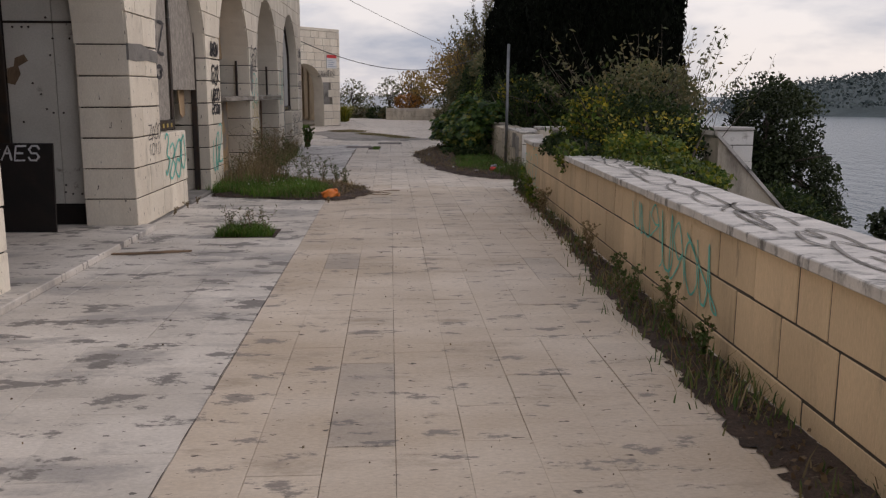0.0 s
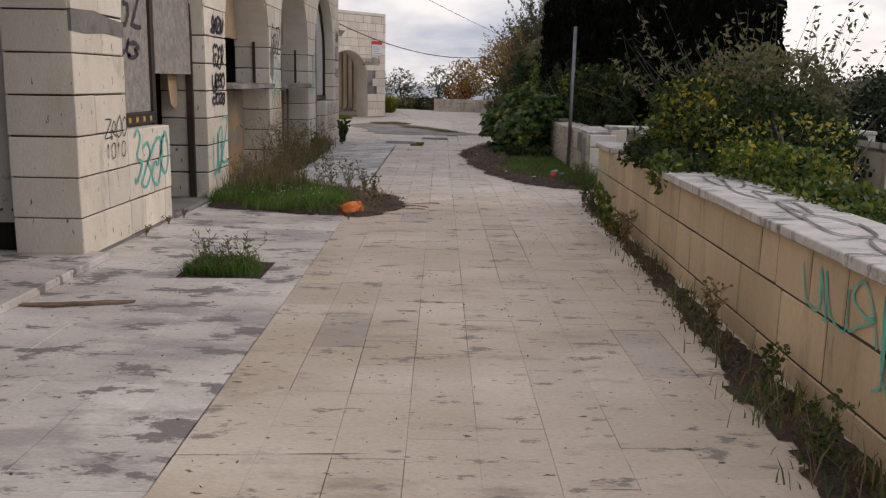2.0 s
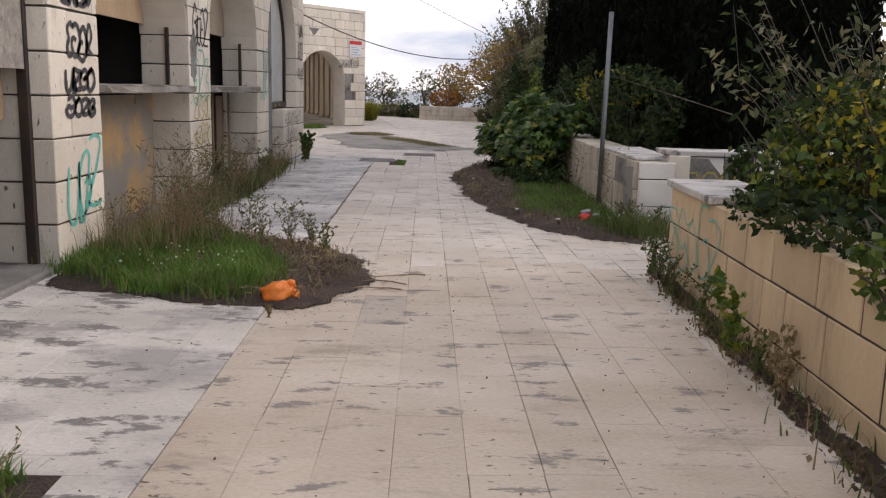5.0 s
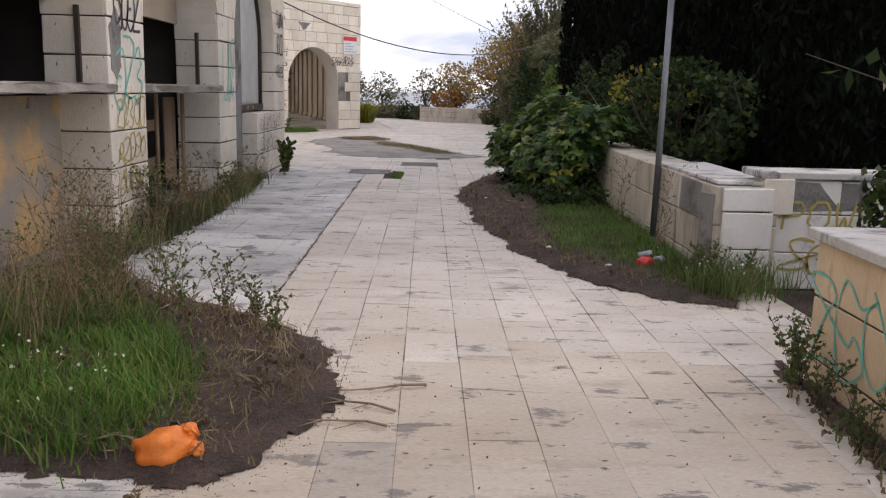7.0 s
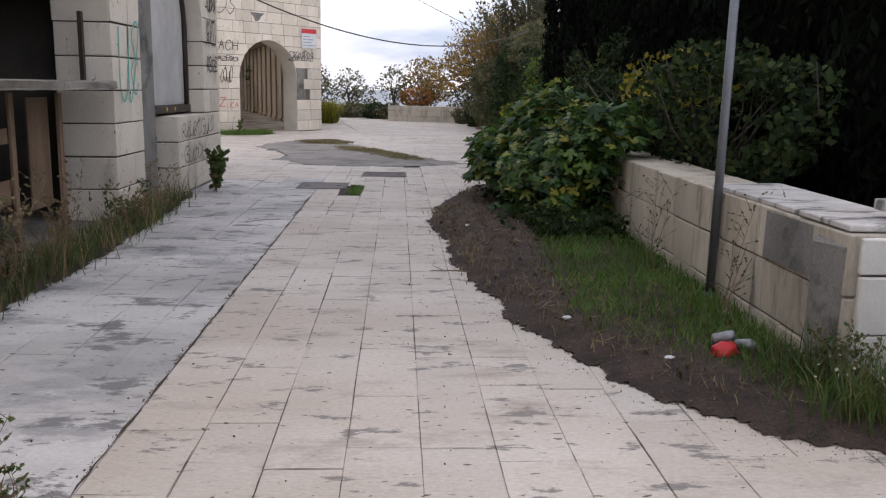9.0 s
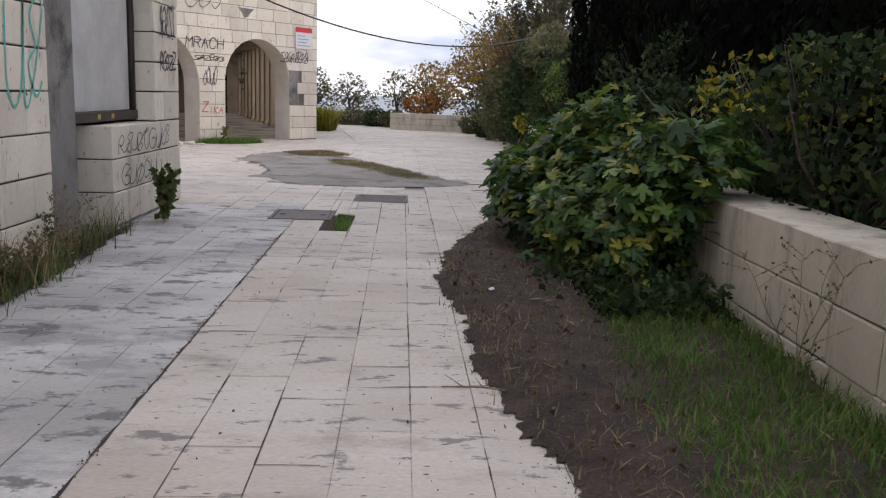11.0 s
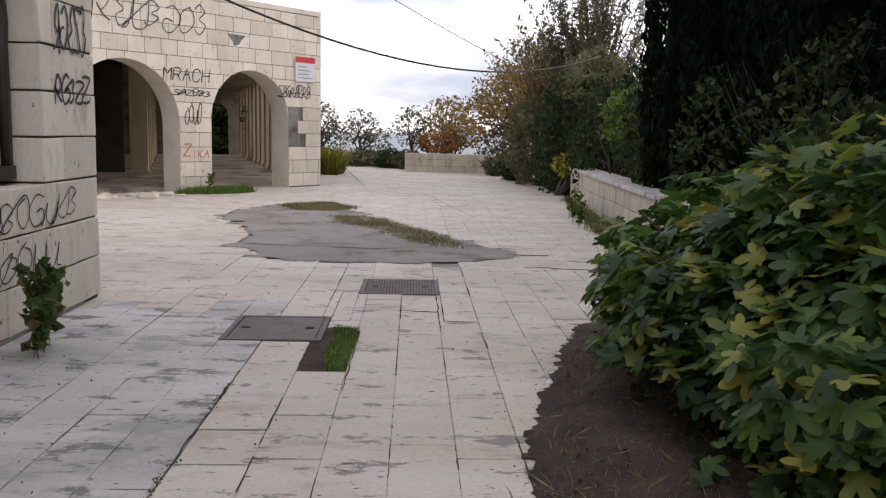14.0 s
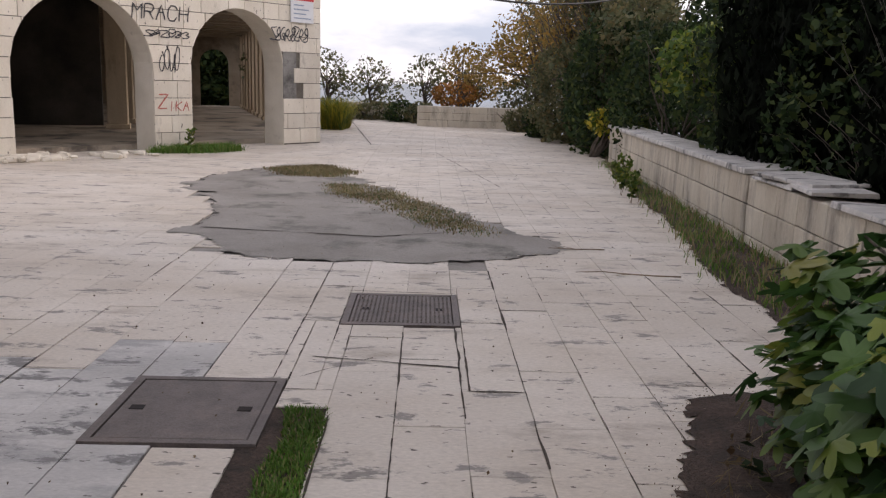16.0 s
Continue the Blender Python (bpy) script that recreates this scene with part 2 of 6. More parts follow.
TINGREY = mat("crushed_tin", (0.30, 0.31, 0.33), (0.2, 0.2, 0.21), 0.45, 12, 40, 0.2, 0.2, metal=0.5)
SIGNW = mat("white_sign", (0.72, 0.73, 0.75), (0.66, 0.67, 0.69), 0.5, 6, 40, 0.04, 0.1)
PRINT = mat("grey_print", (0.30, 0.36, 0.46), (0.26, 0.32, 0.42), 0.6, 6, 40, 0.04, 0.0)
TEAL = mat("teal_spray_paint", (0.10, 0.46, 0.40), (0.16, 0.50, 0.43), 0.7, 8, 60, 0.2, 0.1)
INK = mat("black_spray_paint", (0.035, 0.034, 0.04), (0.06, 0.055, 0.06), 0.7, 8, 60, 0.2, 0.1)
OCHRE = mat("yellow_spray_paint", (0.50, 0.38, 0.10), (0.42, 0.32, 0.10), 0.7, 8, 60, 0.2, 0.1)
REDSP = mat("red_spray_paint", (0.50, 0.13, 0.10), (0.45, 0.16, 0.12), 0.7, 8, 60, 0.2, 0.1)
WHITESP = mat("white_spray_paint", (0.6, 0.6, 0.62), (0.5, 0.5, 0.52), 0.7, 8, 60, 0.2, 0.1)

GRASS = leaf_mat("grass_blades", [(0.055, 0.13, 0.014), (0.085, 0.19, 0.022), (0.12, 0.23, 0.035), (0.24, 0.25, 0.08)], 0.6, 0.45)
STRAW = leaf_mat("straw", [(0.24, 0.17, 0.09), (0.34, 0.26, 0.14), (0.17, 0.13, 0.06), (0.42, 0.34, 0.20)], 0.7, 0.35)
WEEDL = leaf_mat("weed_leaves", [(0.045, 0.085, 0.018), (0.075, 0.14, 0.03), (0.12, 0.16, 0.045), (0.17, 0.13, 0.055)])
FIG = leaf_mat("fig_leaves", [(0.022, 0.055, 0.019), (0.034, 0.08, 0.024), (0.056, 0.12, 0.03), (0.085, 0.165, 0.036), (0.14, 0.225, 0.044), (0.32, 0.29, 0.045)], 0.46, 0.4, 0.4)
# near-black tones: the crown's self-shade is put into the foliage colour
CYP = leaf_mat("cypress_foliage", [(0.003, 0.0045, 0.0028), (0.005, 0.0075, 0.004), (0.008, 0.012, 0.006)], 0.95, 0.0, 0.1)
OLIVE = leaf_mat("olive_leaves", [(0.07, 0.085, 0.04), (0.11, 0.12, 0.055), (0.16, 0.15, 0.075), (0.20, 0.16, 0.07)], 0.6, 0.45)
AUTUMN = leaf_mat("autumn_leaves", [(0.26, 0.17, 0.05), (0.36, 0.21, 0.05), (0.18, 0.15, 0.05), (0.42, 0.28, 0.08)], 0.6, 0.5)
RUST = leaf_mat("rust_leaves", [(0.32, 0.13, 0.025), (0.40, 0.19, 0.04), (0.25, 0.11, 0.03)])
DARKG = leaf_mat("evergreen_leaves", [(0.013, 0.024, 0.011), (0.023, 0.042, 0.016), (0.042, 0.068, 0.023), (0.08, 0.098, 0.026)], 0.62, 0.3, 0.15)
BRIGHT = leaf_mat("bright_leaves", [(0.05, 0.09, 0.015), (0.09, 0.14, 0.02), (0.20, 0.21, 0.025), (0.38, 0.31, 0.03), (0.46, 0.36, 0.03)])
IVY = leaf_mat("ivy_leaves", [(0.035, 0.075, 0.014), (0.07, 0.125, 0.02), (0.13, 0.18, 0.025), (0.25, 0.25, 0.03)])
PINE = leaf_mat("pine_needles", [(0.022, 0.034, 0.014), (0.036, 0.052, 0.019), (0.055, 0.072, 0.025)], 0.7, 0.2)
FALLEN = leaf_mat("fallen_leaves", [(0.08, 0.05, 0.03), (0.15, 0.095, 0.05), (0.22, 0.16, 0.09), (0.05, 0.035, 0.025)])
PETAL = leaf_mat("white_petals", [(0.7, 0.7, 0.65), (0.6, 0.6, 0.5)])

# ---- building helpers ----
def thing(name, label="", category="", group="", kind="", m=None):
    ob = new(name)
    ob.empty_display_size = 0.1
    if m is not None:
        ob.matrix_world = m
    return tagged(ob, label, category, group, kind)


def mesh_of(name, verts, faces, material, smooth=False):
    me = bpy.data.meshes.new(name)
    me.from_pydata([tuple(map(float, v)) for v in verts], [], faces)
    me.materials.append(material)
    if smooth:
        me.polygons.foreach_set("use_smooth", [True] * len(me.polygons))
    me.update()
    return me


def put(name, me, parent=None, m=None, label="", category="", kind=""):
    ob = new(name, me)
    ob.parent = parent
    if m is not None:
        ob.matrix_basis = m
    return tagged(ob, label, category, "", kind)


def part(name, bm, material, parent=None, label="", smooth=False, m=None):
    """One bmesh as one mesh object under a thing or a part."""
    bmesh.ops.recalc_face_normals(bm, faces=bm.faces)
    me = bpy.data.meshes.new(name)
    bm.to_mesh(me)
    bm.free()
    me.materials.append(material)
    if smooth:
        me.polygons.foreach_set("use_smooth", [True] * len(me.polygons))
    return put(name, me, parent, m, label)


def box_bm(x0, x1, y0, y1, z0, z1, bevel=0.0, bm=None, rough=0.0):
    bm = bm or bmesh.new()
    made = bmesh.ops.create_cube(bm, size=1, matrix=Matrix.LocRotScale(((x0 + x1) / 2, (y0 + y1) / 2, (z0 + z1) / 2), None, (x1 - x0, y1 - y0, z1 - z0)))
    vs = made["verts"]
    if rough:
        for v in vs:
            v.co += Vector((random.uniform(-rough, rough), random.uniform(-rough, rough), random.uniform(-rough, rough)))
    if bevel:
        es = list({e for v in vs for e in v.link_edges})
        bmesh.ops.bevel(bm, geom=es, offset=bevel, segments=1, affect="EDGES")
    return bm


def prism_bm(outline, h0, h1, place, bm=None):
    """A flat outline of (u, v) pushed from depth h0 to h1; place(u, v, h) gives the point."""
    bm = bm or bmesh.new()
    a = [bm.verts.new(place(u, v, h0)) for u, v in outline]
    b = [bm.verts.new(place(u, v, h1)) for u, v in outline]
    bm.faces.new(a)
    bm.faces.new(b[::-1])
    k = len(outline)
    for i in range(k):
        bm.faces.new((a[i], b[i], b[(i + 1) % k], a[(i + 1) % k]))
    return bm


def tube_data(points, radii, sides=6):
    """Rings of a tapered tube along points."""
    vs, fs = [], []
    pts = [Vector(p) for p in points]
    for i, p in enumerate(pts):
        d = (pts[min(i + 1, len(pts) - 1)] - pts[max(i - 1, 0)]).normalized()
        a = d.orthogonal().normalized()
        if i and abs(a.dot(last)) < 0.99:
            a = (last - d * last.dot(d)).normalized()
        last = a
        b = d.cross(a)
        for k in range(sides):
            t = 2 * math.pi * k / sides
            vs.append(p + (a * math.cos(t) + b * math.sin(t)) * radii[i])
    for i in range(len(pts) - 1):
        for k in range(sides):
            fs.append((i * sides + k, i * sides + (k + 1) % sides, (i + 1) * sides + (k + 1) % sides, (i + 1) * sides + k))
    fs.append(tuple(range(sides))[::-1])
    fs.append(tuple((len(pts) - 1) * sides + k for k in range(sides)))
    return vs, fs


def tubes(name, runs, material, parent=None, sides=5, label=""):
    """Several tapered tubes in one mesh."""
    vs, fs = [], []
    for pts, radii in runs:
        v, f = tube_data(pts, radii, sides)
        o = len(vs)
        vs += v
        fs += [tuple(i + o for i in q) for q in f]
    return put(name, mesh_of(name, vs, fs, material, True), parent, None, label)


rng = np.random.default_rng(7)


def leaves(name, centres, size, material, parent=None, kind="", label="", long=1.6, up=0.0, m=None, category=""):
    """Many single leaves, each a folded lozenge of its own, at the centres given."""
    c = np.asarray(centres, float)
    k = len(c)
    d = rng.normal(size=(k, 3))
    d[:, 2] += up
    d /= np.linalg.norm(d, axis=1)[:, None]
    e = np.cross(d, rng.normal(size=(k, 3)))
    e /= np.linalg.norm(e, axis=1)[:, None]
    nn = np.cross(d, e)
    s = size * rng.uniform(0.6, 1.35, (k, 1))
    v = np.empty((k, 4, 3))
    v[:, 0] = c - d * s * long / 2
    v[:, 1] = c + e * s * 0.5 + nn * s * 0.15
    v[:, 2] = c + d * s * long / 2
    v[:, 3] = c - e * s * 0.5 + nn * s * 0.15
    me = bpy.data.meshes.new(name)
    me.vertices.add(4 * k)
    me.vertices.foreach_set("co", v.reshape(-1))
    me.loops.add(4 * k)
    me.loops.foreach_set("vertex_index", np.arange(4 * k, dtype=np.int32))
    me.polygons.add(k)
    me.polygons.foreach_set("loop_start", np.arange(0, 4 * k, 4, dtype=np.int32))
    me.materials.append(material)
    me.update(calc_edges=True)
    return put(name, me, parent, m, label, category, kind)


def blades(name, roots, height, width, material, parent=None, kind="stuff", label="", lean=0.35, category="grass"):
    """Grass: each blade a bent, tapering strip that stands on its root."""
    c = np.asarray(roots, float)
    k = len(c)
    a = rng.uniform(0, 2 * np.pi, k)
    h = height * rng.uniform(0.35, 1.25, k)
    ln = lean * h * rng.uniform(0.2, 1.6, k)
    ox = np.stack([np.cos(a), np.sin(a), np.zeros(k)], 1)
    px = np.stack([-np.sin(a), np.cos(a), np.zeros(k)], 1)
    w = width * rng.uniform(0.6, 1.3, (k, 1))
    up = np.array([0, 0, 1.0])
    mid = c + up * (h * 0.6)[:, None] + ox * (ln * 0.35)[:, None]
    tip = c + up * h[:, None] + ox * ln[:, None]
    v = np.stack([c - px * w, c + px * w, mid + px * w * 0.7, mid - px * w * 0.7, tip], 1)
    base = np.arange(k)[:, None] * 5
    q = (base + np.array([0, 1, 2, 3])).tolist()
    t = (base + np.array([3, 2, 4])).tolist()
    me = bpy.data.meshes.new(name)
    me.from_pydata(v.reshape(-1, 3).tolist(), [], q + t)
    me.materials.append(material)
    return put(name, me, parent, None, label, category, kind)


def inside(poly, x, y):
    hit, j = False, len(poly) - 1
    for i in range(len(poly)):
        (xi, yi), (xj, yj) = poly[i], poly[j]
        if (yi > y) != (yj > y) and x < (xj - xi) * (y - yi) / (yj - yi) + xi:
            hit = not hit
        j = i
    return hit


def scatter(poly, count, z=0.0, rnd=random.Random(3)):
    xs, ys = [p[0] for p in poly], [p[1] for p in poly]
    out = []
    while len(out) < count:
        x, y = rnd.uniform(min(xs), max(xs)), rnd.uniform(min(ys), max(ys))
        if inside(poly, x, y):
            out.append((x, y, z))
    return out


def smooth_loop(poly, steps=16, wob=0.012):
    """A closed outline rounded through its corners, with a ragged edge."""
    k, out = len(poly), []
    for i in range(k):
        p0, p1, p2, p3 = [Vector(poly[(i + j - 1) % k]) for j in range(4)]
        for s in range(steps):
            t = s / steps
            q = 0.5 * (2 * p1 + (p2 - p0) * t + (2 * p0 - 5 * p1 + 4 * p2 - p3) * t * t + (3 * p1 - p0 - 3 * p2 + p3) * t ** 3)
            w = 0.07 * noise.noise(Vector((q.x * 2.2, q.y * 2.2, 0))) + 0.05 * noise.noise(Vector((q.x * 7, q.y * 7, 5)))
            out.append((q.x + w + random.uniform(-wob, wob), q.y + w * 0.7 + random.uniform(-wob, wob)))
    return out


def mound(name, poly, top, material, label, category="soil", floor=0.004, bumps=0.02, step=0.038, steps=16):
    """Soil heaped over an outline: thin at the ragged edge, higher inside."""
    edge = np.array(smooth_loop(poly, steps))
    nxt = np.roll(edge, -1, 0)
    seg, ln = nxt - edge, ((nxt - edge) ** 2).sum(1) + 1e-9
    lo, hi = edge.min(0), edge.max(0)
    nx, ny = int((hi[0] - lo[0]) / step) + 2, int((hi[1] - lo[1]) / step) + 2
    loop = [tuple(p) for p in edge]
    index, vs, fs = {}, [], []

    def vert(i, j):
        if (i, j) not in index:
            x, y = lo[0] + i * step + random.uniform(-0.4, 0.4) * step, lo[1] + j * step + random.uniform(-0.4, 0.4) * step
            p = np.array((x, y))
            t = np.clip(((p - edge) * seg).sum(1) / ln, 0, 1)
            dist = np.sqrt((((edge + seg * t[:, None]) - p) ** 2).sum(1)).min() if inside(loop, x, y) else 0
            z = floor + top * min(1, dist / 0.35) ** 0.7 + bumps * min(1, dist / 0.1) * (noise.noise(Vector((x * 5, y * 5, 1))) + 0.5 * noise.noise(Vector((x * 17, y * 17, 4))))
            index[i, j] = len(vs)
            vs.append((x, y, max(z, floor)))
        return index[i, j]
    for i in range(nx):
        for j in range(ny):
            if inside(loop, lo[0] + (i + 0.5) * step, lo[1] + (j + 0.5) * step):
                fs.append((vert(i, j), vert(i + 1, j), vert(i + 1, j + 1), vert(i, j + 1)))
    ob = put(name, mesh_of(name, vs, fs, material, True))
    return tagged(ob, label, category, "", "structure")


# ---- ground, sea, far shore ----
def build_ground():
    """One sheet: level under the terrace, falling to the shore beyond the parapet, and on to the horizon."""
    xs = [-600, -60, -20, -8, 0, 3.4, 4.5, 7, 12, 20, 35, 60, 2500]
    ys = [-300, -30, -10, 0, 10, 20, 30, 40, 55, 70, 100, 200, 600, 2500]

    def h(x, y):
        z = -0.06
        if x > 3.4:
            z -= min((x - 3.4) * 0.36, 9.6)
        if y > 56:
            z -= min((y - 56) * 0.12, 9.6)
        return max(z, -9.6)
    vs = [(x, y, h(x, y)) for y in ys for x in xs]
    k = len(xs)
    fs = [(j * k + i, j * k + i + 1, (j + 1) * k + i + 1, (j + 1) * k + i) for j in range(len(ys) - 1) for i in range(k - 1)]
    tagged(put("ground", mesh_of("ground", vs, fs, DIRT)), "bare dry soil that falls to the shore", "ground", "", "structure")
    m = mat("sea_water", (0.13, 0.16, 0.18), (0.10, 0.13, 0.15), 0.28, 0.02, 0.5, 0.1, 1.0, (1, 0.35, 1), bump_dist=1.2)
    bm = bmesh.new()
    bmesh.ops.create_grid(bm, x_segments=2, y_segments=2, size=2400)
    tagged(part("water", bm, m, m=pose(300, 0, -8.0)), "calm grey sea with small ripples", "sea", "", "structure")


def build_far_hill():
    """The wooded hill across the water: a rounded ridge under many small tree crowns."""
    hill = thing("backdrop", "low wooded hill across the water", "hill", "", "structure", pose(0, 0, 0))
    vs, fs, na, nb = [], [], 60, 7
    pts = []
    for i in range(na):
        f = i / (na - 1)
        az = radians(20.5 + 65 * f)
        ridge = 13.5 * min(1, f * 7) ** 0.7 * (1 - 0.22 * f) + 1.6 * math.sin(f * 9)
        for j in range(nb):
            g = j / (nb - 1)
            d = 400 + 90 * g
            z = -8.3 + (ridge + 5.0) * math.sin(g * math.pi / 2) if j else -8.6
            vs.append((d * math.sin(az), d * math.cos(az), z))
            if j:
                pts.append((d * math.sin(az), d * math.cos(az), z))
    for i in range(na - 1):
        for j in range(nb - 1):
            fs.append((i * nb + j, (i + 1) * nb + j, (i + 1) * nb + j + 1, i * nb + j + 1))
    # slope and crowns paled to blue-grey: distance haze is put into their colours
    hm = mat("hazed_hill_woods", (0.085, 0.11, 0.115), (0.065, 0.085, 0.09), 0.95, 0.12, 1.2, 0.3, 0)
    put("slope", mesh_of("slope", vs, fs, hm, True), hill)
    hl = leaf_mat("hazed_tree_crowns", [(0.07, 0.095, 0.10), (0.085, 0.11, 0.11), (0.10, 0.125, 0.12)], 0.9, 0.0)
    cs = []
    for p in pts:
        for _ in range(48):
            cs.append((p[0] + rng.normal() * 6, p[1] + rng.normal() * 8, p[2] + abs(rng.normal()) * 1.1))
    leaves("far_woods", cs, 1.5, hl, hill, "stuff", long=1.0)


build_ground()
build_far_hill()

# ---- paving ----
PAVE_M = pose(-0.93, 0, 0, 0, 0, 0.84)
STRIP = 0.305
HOLES = [(-0.97, -0.31, 9.24, 9.88), (-0.31, 0.41, 24.57, 25.36), (0.56, 1.29, 26.34, 27.12), (0.33, 0.65, 23.80, 24.57), (0.41, 0.65, 24.57, 25.0)]
PATCH_EDGE = [(-2.45, 29.5), (-1.93, 28.35), (-1.2, 28.2), (0.22, 28.35), (0.9, 29.1), (0.1, 30.7), (-0.73, 32.4), (-1.6, 34.6), (-2.15, 36.0),
              (-3.2, 35.0), (-3.55, 33.9), (-3.45, 32.7), (-2.8, 31.4)]


def tile_mesh(w, l, material, wide=0, cache={}):
    """A slab with worn arrises, its top at zero."""
    key = (round(w, 2), round(l, 2), material.name, wide)
    if key not in cache:
        g, c, d = (0.0003, 0.0009, 0.0022)[wide], (0.001, 0.002, 0.0035)[wide], 0.04
        w2, l2 = w / 2 - g, l / 2 - g
        ring = lambda a, b, z: [(-a, -b, z), (a, -b, z), (a, b, z), (-a, b, z)]
        vs = ring(w2, l2, -d) + ring(w2, l2, -c) + ring(w2 - c, l2 - c, 0)
        fs = [(8, 9, 10, 11)]
        for k in (0, 4):
            fs += [(k + i, k + (i + 1) % 4, k + 4 + (i + 1) % 4, k + 4 + i) for i in range(4)]
        cache[key] = mesh_of("slab", vs, fs, material)
    return cache[key]


def strip_edge(s):
    """The strip beside the main joint is a little wider than the rest."""
    return s * STRIP + (0.03 if s > 0 else 0)


def free_runs(xa, xb, y0, y1):
    runs = [(y0, y1)]
    for hx0, hx1, hy0, hy1 in HOLES:
        if hx0 < xb - 0.02 and hx1 > xa + 0.02:
            nxt = []
            for a, b in runs:
                if hy1 <= a or hy0 >= b:
                    nxt.append((a, b))
                else:
                    nxt += [(a, hy0), (hy1, b)]
            runs = [r for r in nxt if r[1] - r[0] > 0.05]
    return runs


def joint_soil(parent, lines):
    """Dark soil in the open joints between slabs, or painted edge shade: its width wavers and it breaks off."""
    rnd, vs, fs = random.Random(19), [], []
    for x0, y0, x1, y1, w in lines:
        a, b = Vector((x0, y0)), Vector((x1, y1))
        d = (b - a).normalized()
        side, n = Vector((-d.y, d.x)), max(3, int((b - a).length / 0.05))
        last = None
        for i in range(n + 1):
            p = a.lerp(b, i / n)
            k = w * (0.11 + 0.62 * noise.noise(Vector((p.x * 1.9 + x0 * 3, p.y * 1.9, x0 + 7))) + 0.5 * noise.noise(Vector((p.x * 11, p.y * 11, 3))))
            if k < w * 0.07:
                last = None
                continue
            p = p + side * rnd.gauss(0, w * 0.10)
            here = len(vs)
            vs += [(*(p + side * k), 0.0032), (*(p - side * k), 0.0032)]
            if last is not None:
                fs.append((last, last + 1, here + 1, here))
            last = here
    put("joint_soil", mesh_of("joint_soil", vs, fs, CRACK), parent, None, "dark soil in open paving joints, painted edge shade round the screed", "" if parent else "soil", "stuff")


def build_paving():
    rnd = random.Random(11)
    pav = thing("pavement", "pale worn limestone slabs laid in long strips", "pavement", "", "structure", PAVE_M)
    rest, singles, joints = {False: ([], []), True: ([], [])}, [], []
    for s in range(-27, 16):
        xa, xb = strip_edge(s), strip_edge(s + 1)
        y = -6.0 + rnd.uniform(-0.5, 0)
        cuts = []
        while y < 53:
            l = rnd.choice((0.45, 0.6, 0.75, 0.9, 0.9, 1.2)) if y < 28 else rnd.choice((0.3, 0.45, 0.6) if not 27.6 < y < 36.5 else (0.15, 0.2, 0.3))
            cuts.append((y, y + l))
            y += l
        # cells across the holes are split so that slabs stop at their rims
        for a, b in cuts:
            near = [hole for hole in HOLES if hole[3] > a and hole[2] < b]
            cols = sorted({xa, xb, *[h for hole in near for h in hole[:2] if xa + 0.03 < h < xb - 0.03]})
            for ca, cb in zip(cols, cols[1:]):
                for r0, r1 in free_runs(ca, cb, a, b):
                    w, l, cx, cy = cb - ca, round(r1 - r0, 2), (ca + cb) / 2, (r0 + r1) / 2
                    gx, gy = cx - 0.93 - 0.0147 * cy, cy
                    if gx > (2.0 if gy < 13.9 else 2.4 if gy < 25 else 3.1) or gx < (-3.2 if gy < 26 else -8.6):
                        continue
                    if gy > 27 and inside(PATCH_EDGE, gx + rnd.gauss(0, 0.06), gy + rnd.gauss(0, 0.06)):
                        continue
                    dz = rnd.uniform(-0.002, 0.001)
                    if 13.2 < gy < 27.9 and cx > -1.6 and not (s == -1 and gy < 24):
                        k = (0.6 if cx < 0 else 1.0) * min(1.0, max(0.45, (gy - 14) / 7))
                        joints.append((ca, r0, cb, r0, 0.010 * k))
                        joints.append((cb, r0, cb, r1, 0.009 * k))
                    elif rnd.random() < 0.25:
                        joints.append((ca, r0, cb, r0, 0.004 if gy < 14 else 0.008))
                    if s == -1:
                        w, cx = w - 0.006, cx - 0.003
                    white = cx < 0 and cy < 26
                    if 2.4 < cy < 14.2 and gx < 1.75 and len(singles) < 300:
                        singles.append((w, l, cx, cy, dz, white))
                    else:
                        me = tile_mesh(w, l, PAVE_I, rnd.choice((0, 0, 1, 2)))
                        vl, flist = rest[white]
                        o = len(vl)
                        vl += [(v.co.x + cx, v.co.y + cy, v.co.z + dz) for v in me.vertices]
                        flist += [tuple(i + o for i in p.vertices) for p in me.polygons]
    for white, material in ((False, PAVE_I), (True, PAVE_WI)):
        put("slab_field", mesh_of("slab_field", *rest[white], material), pav, None, "", "", "stuff")
    # screed under the slabs and left of the strips
    part("bed", box_bm(-2.6, 2.9, -8, 14, -0.12, -0.008), SANDJ, pav)
    part("bed", box_bm(-2.6, 3.6, 14.004, 23.6, -0.12, -0.008), SANDJ, pav)
    part("bed", box_bm(-2.6, 4.7, 23.604, 26.0, -0.12, -0.03), SANDJ, pav)
    part("bed", box_bm(-7.8, 4.7, 26.004, 54, -0.12, -0.03), SANDJ, pav)
    joint_soil(pav, joints)
    return pav, singles


pavement, SINGLE_SLABS = build_paving()
tagged(part("screed_patch", box_bm(-4.1, 0.9, 27.9, 36.4, -0.028, -0.014), PATCH), "bare grey screed where slabs have broken away", "pavement", "", "structure")

def ragged_edge(poly):
    """The outline left where slabs broke off course by course: fingers along the courses."""
    out = []
    for x, y in smooth_loop(poly, 8, 0.03):
        finger = noise.noise(Vector((round(y / 0.28) * 5.3, 2.0, 1.0 if x > -1.2 else 8.0)))
        out.append((x + 0.42 * finger * (1.0 if x < -1.2 else 0.6), y + random.uniform(-0.05, 0.05)))
    return out


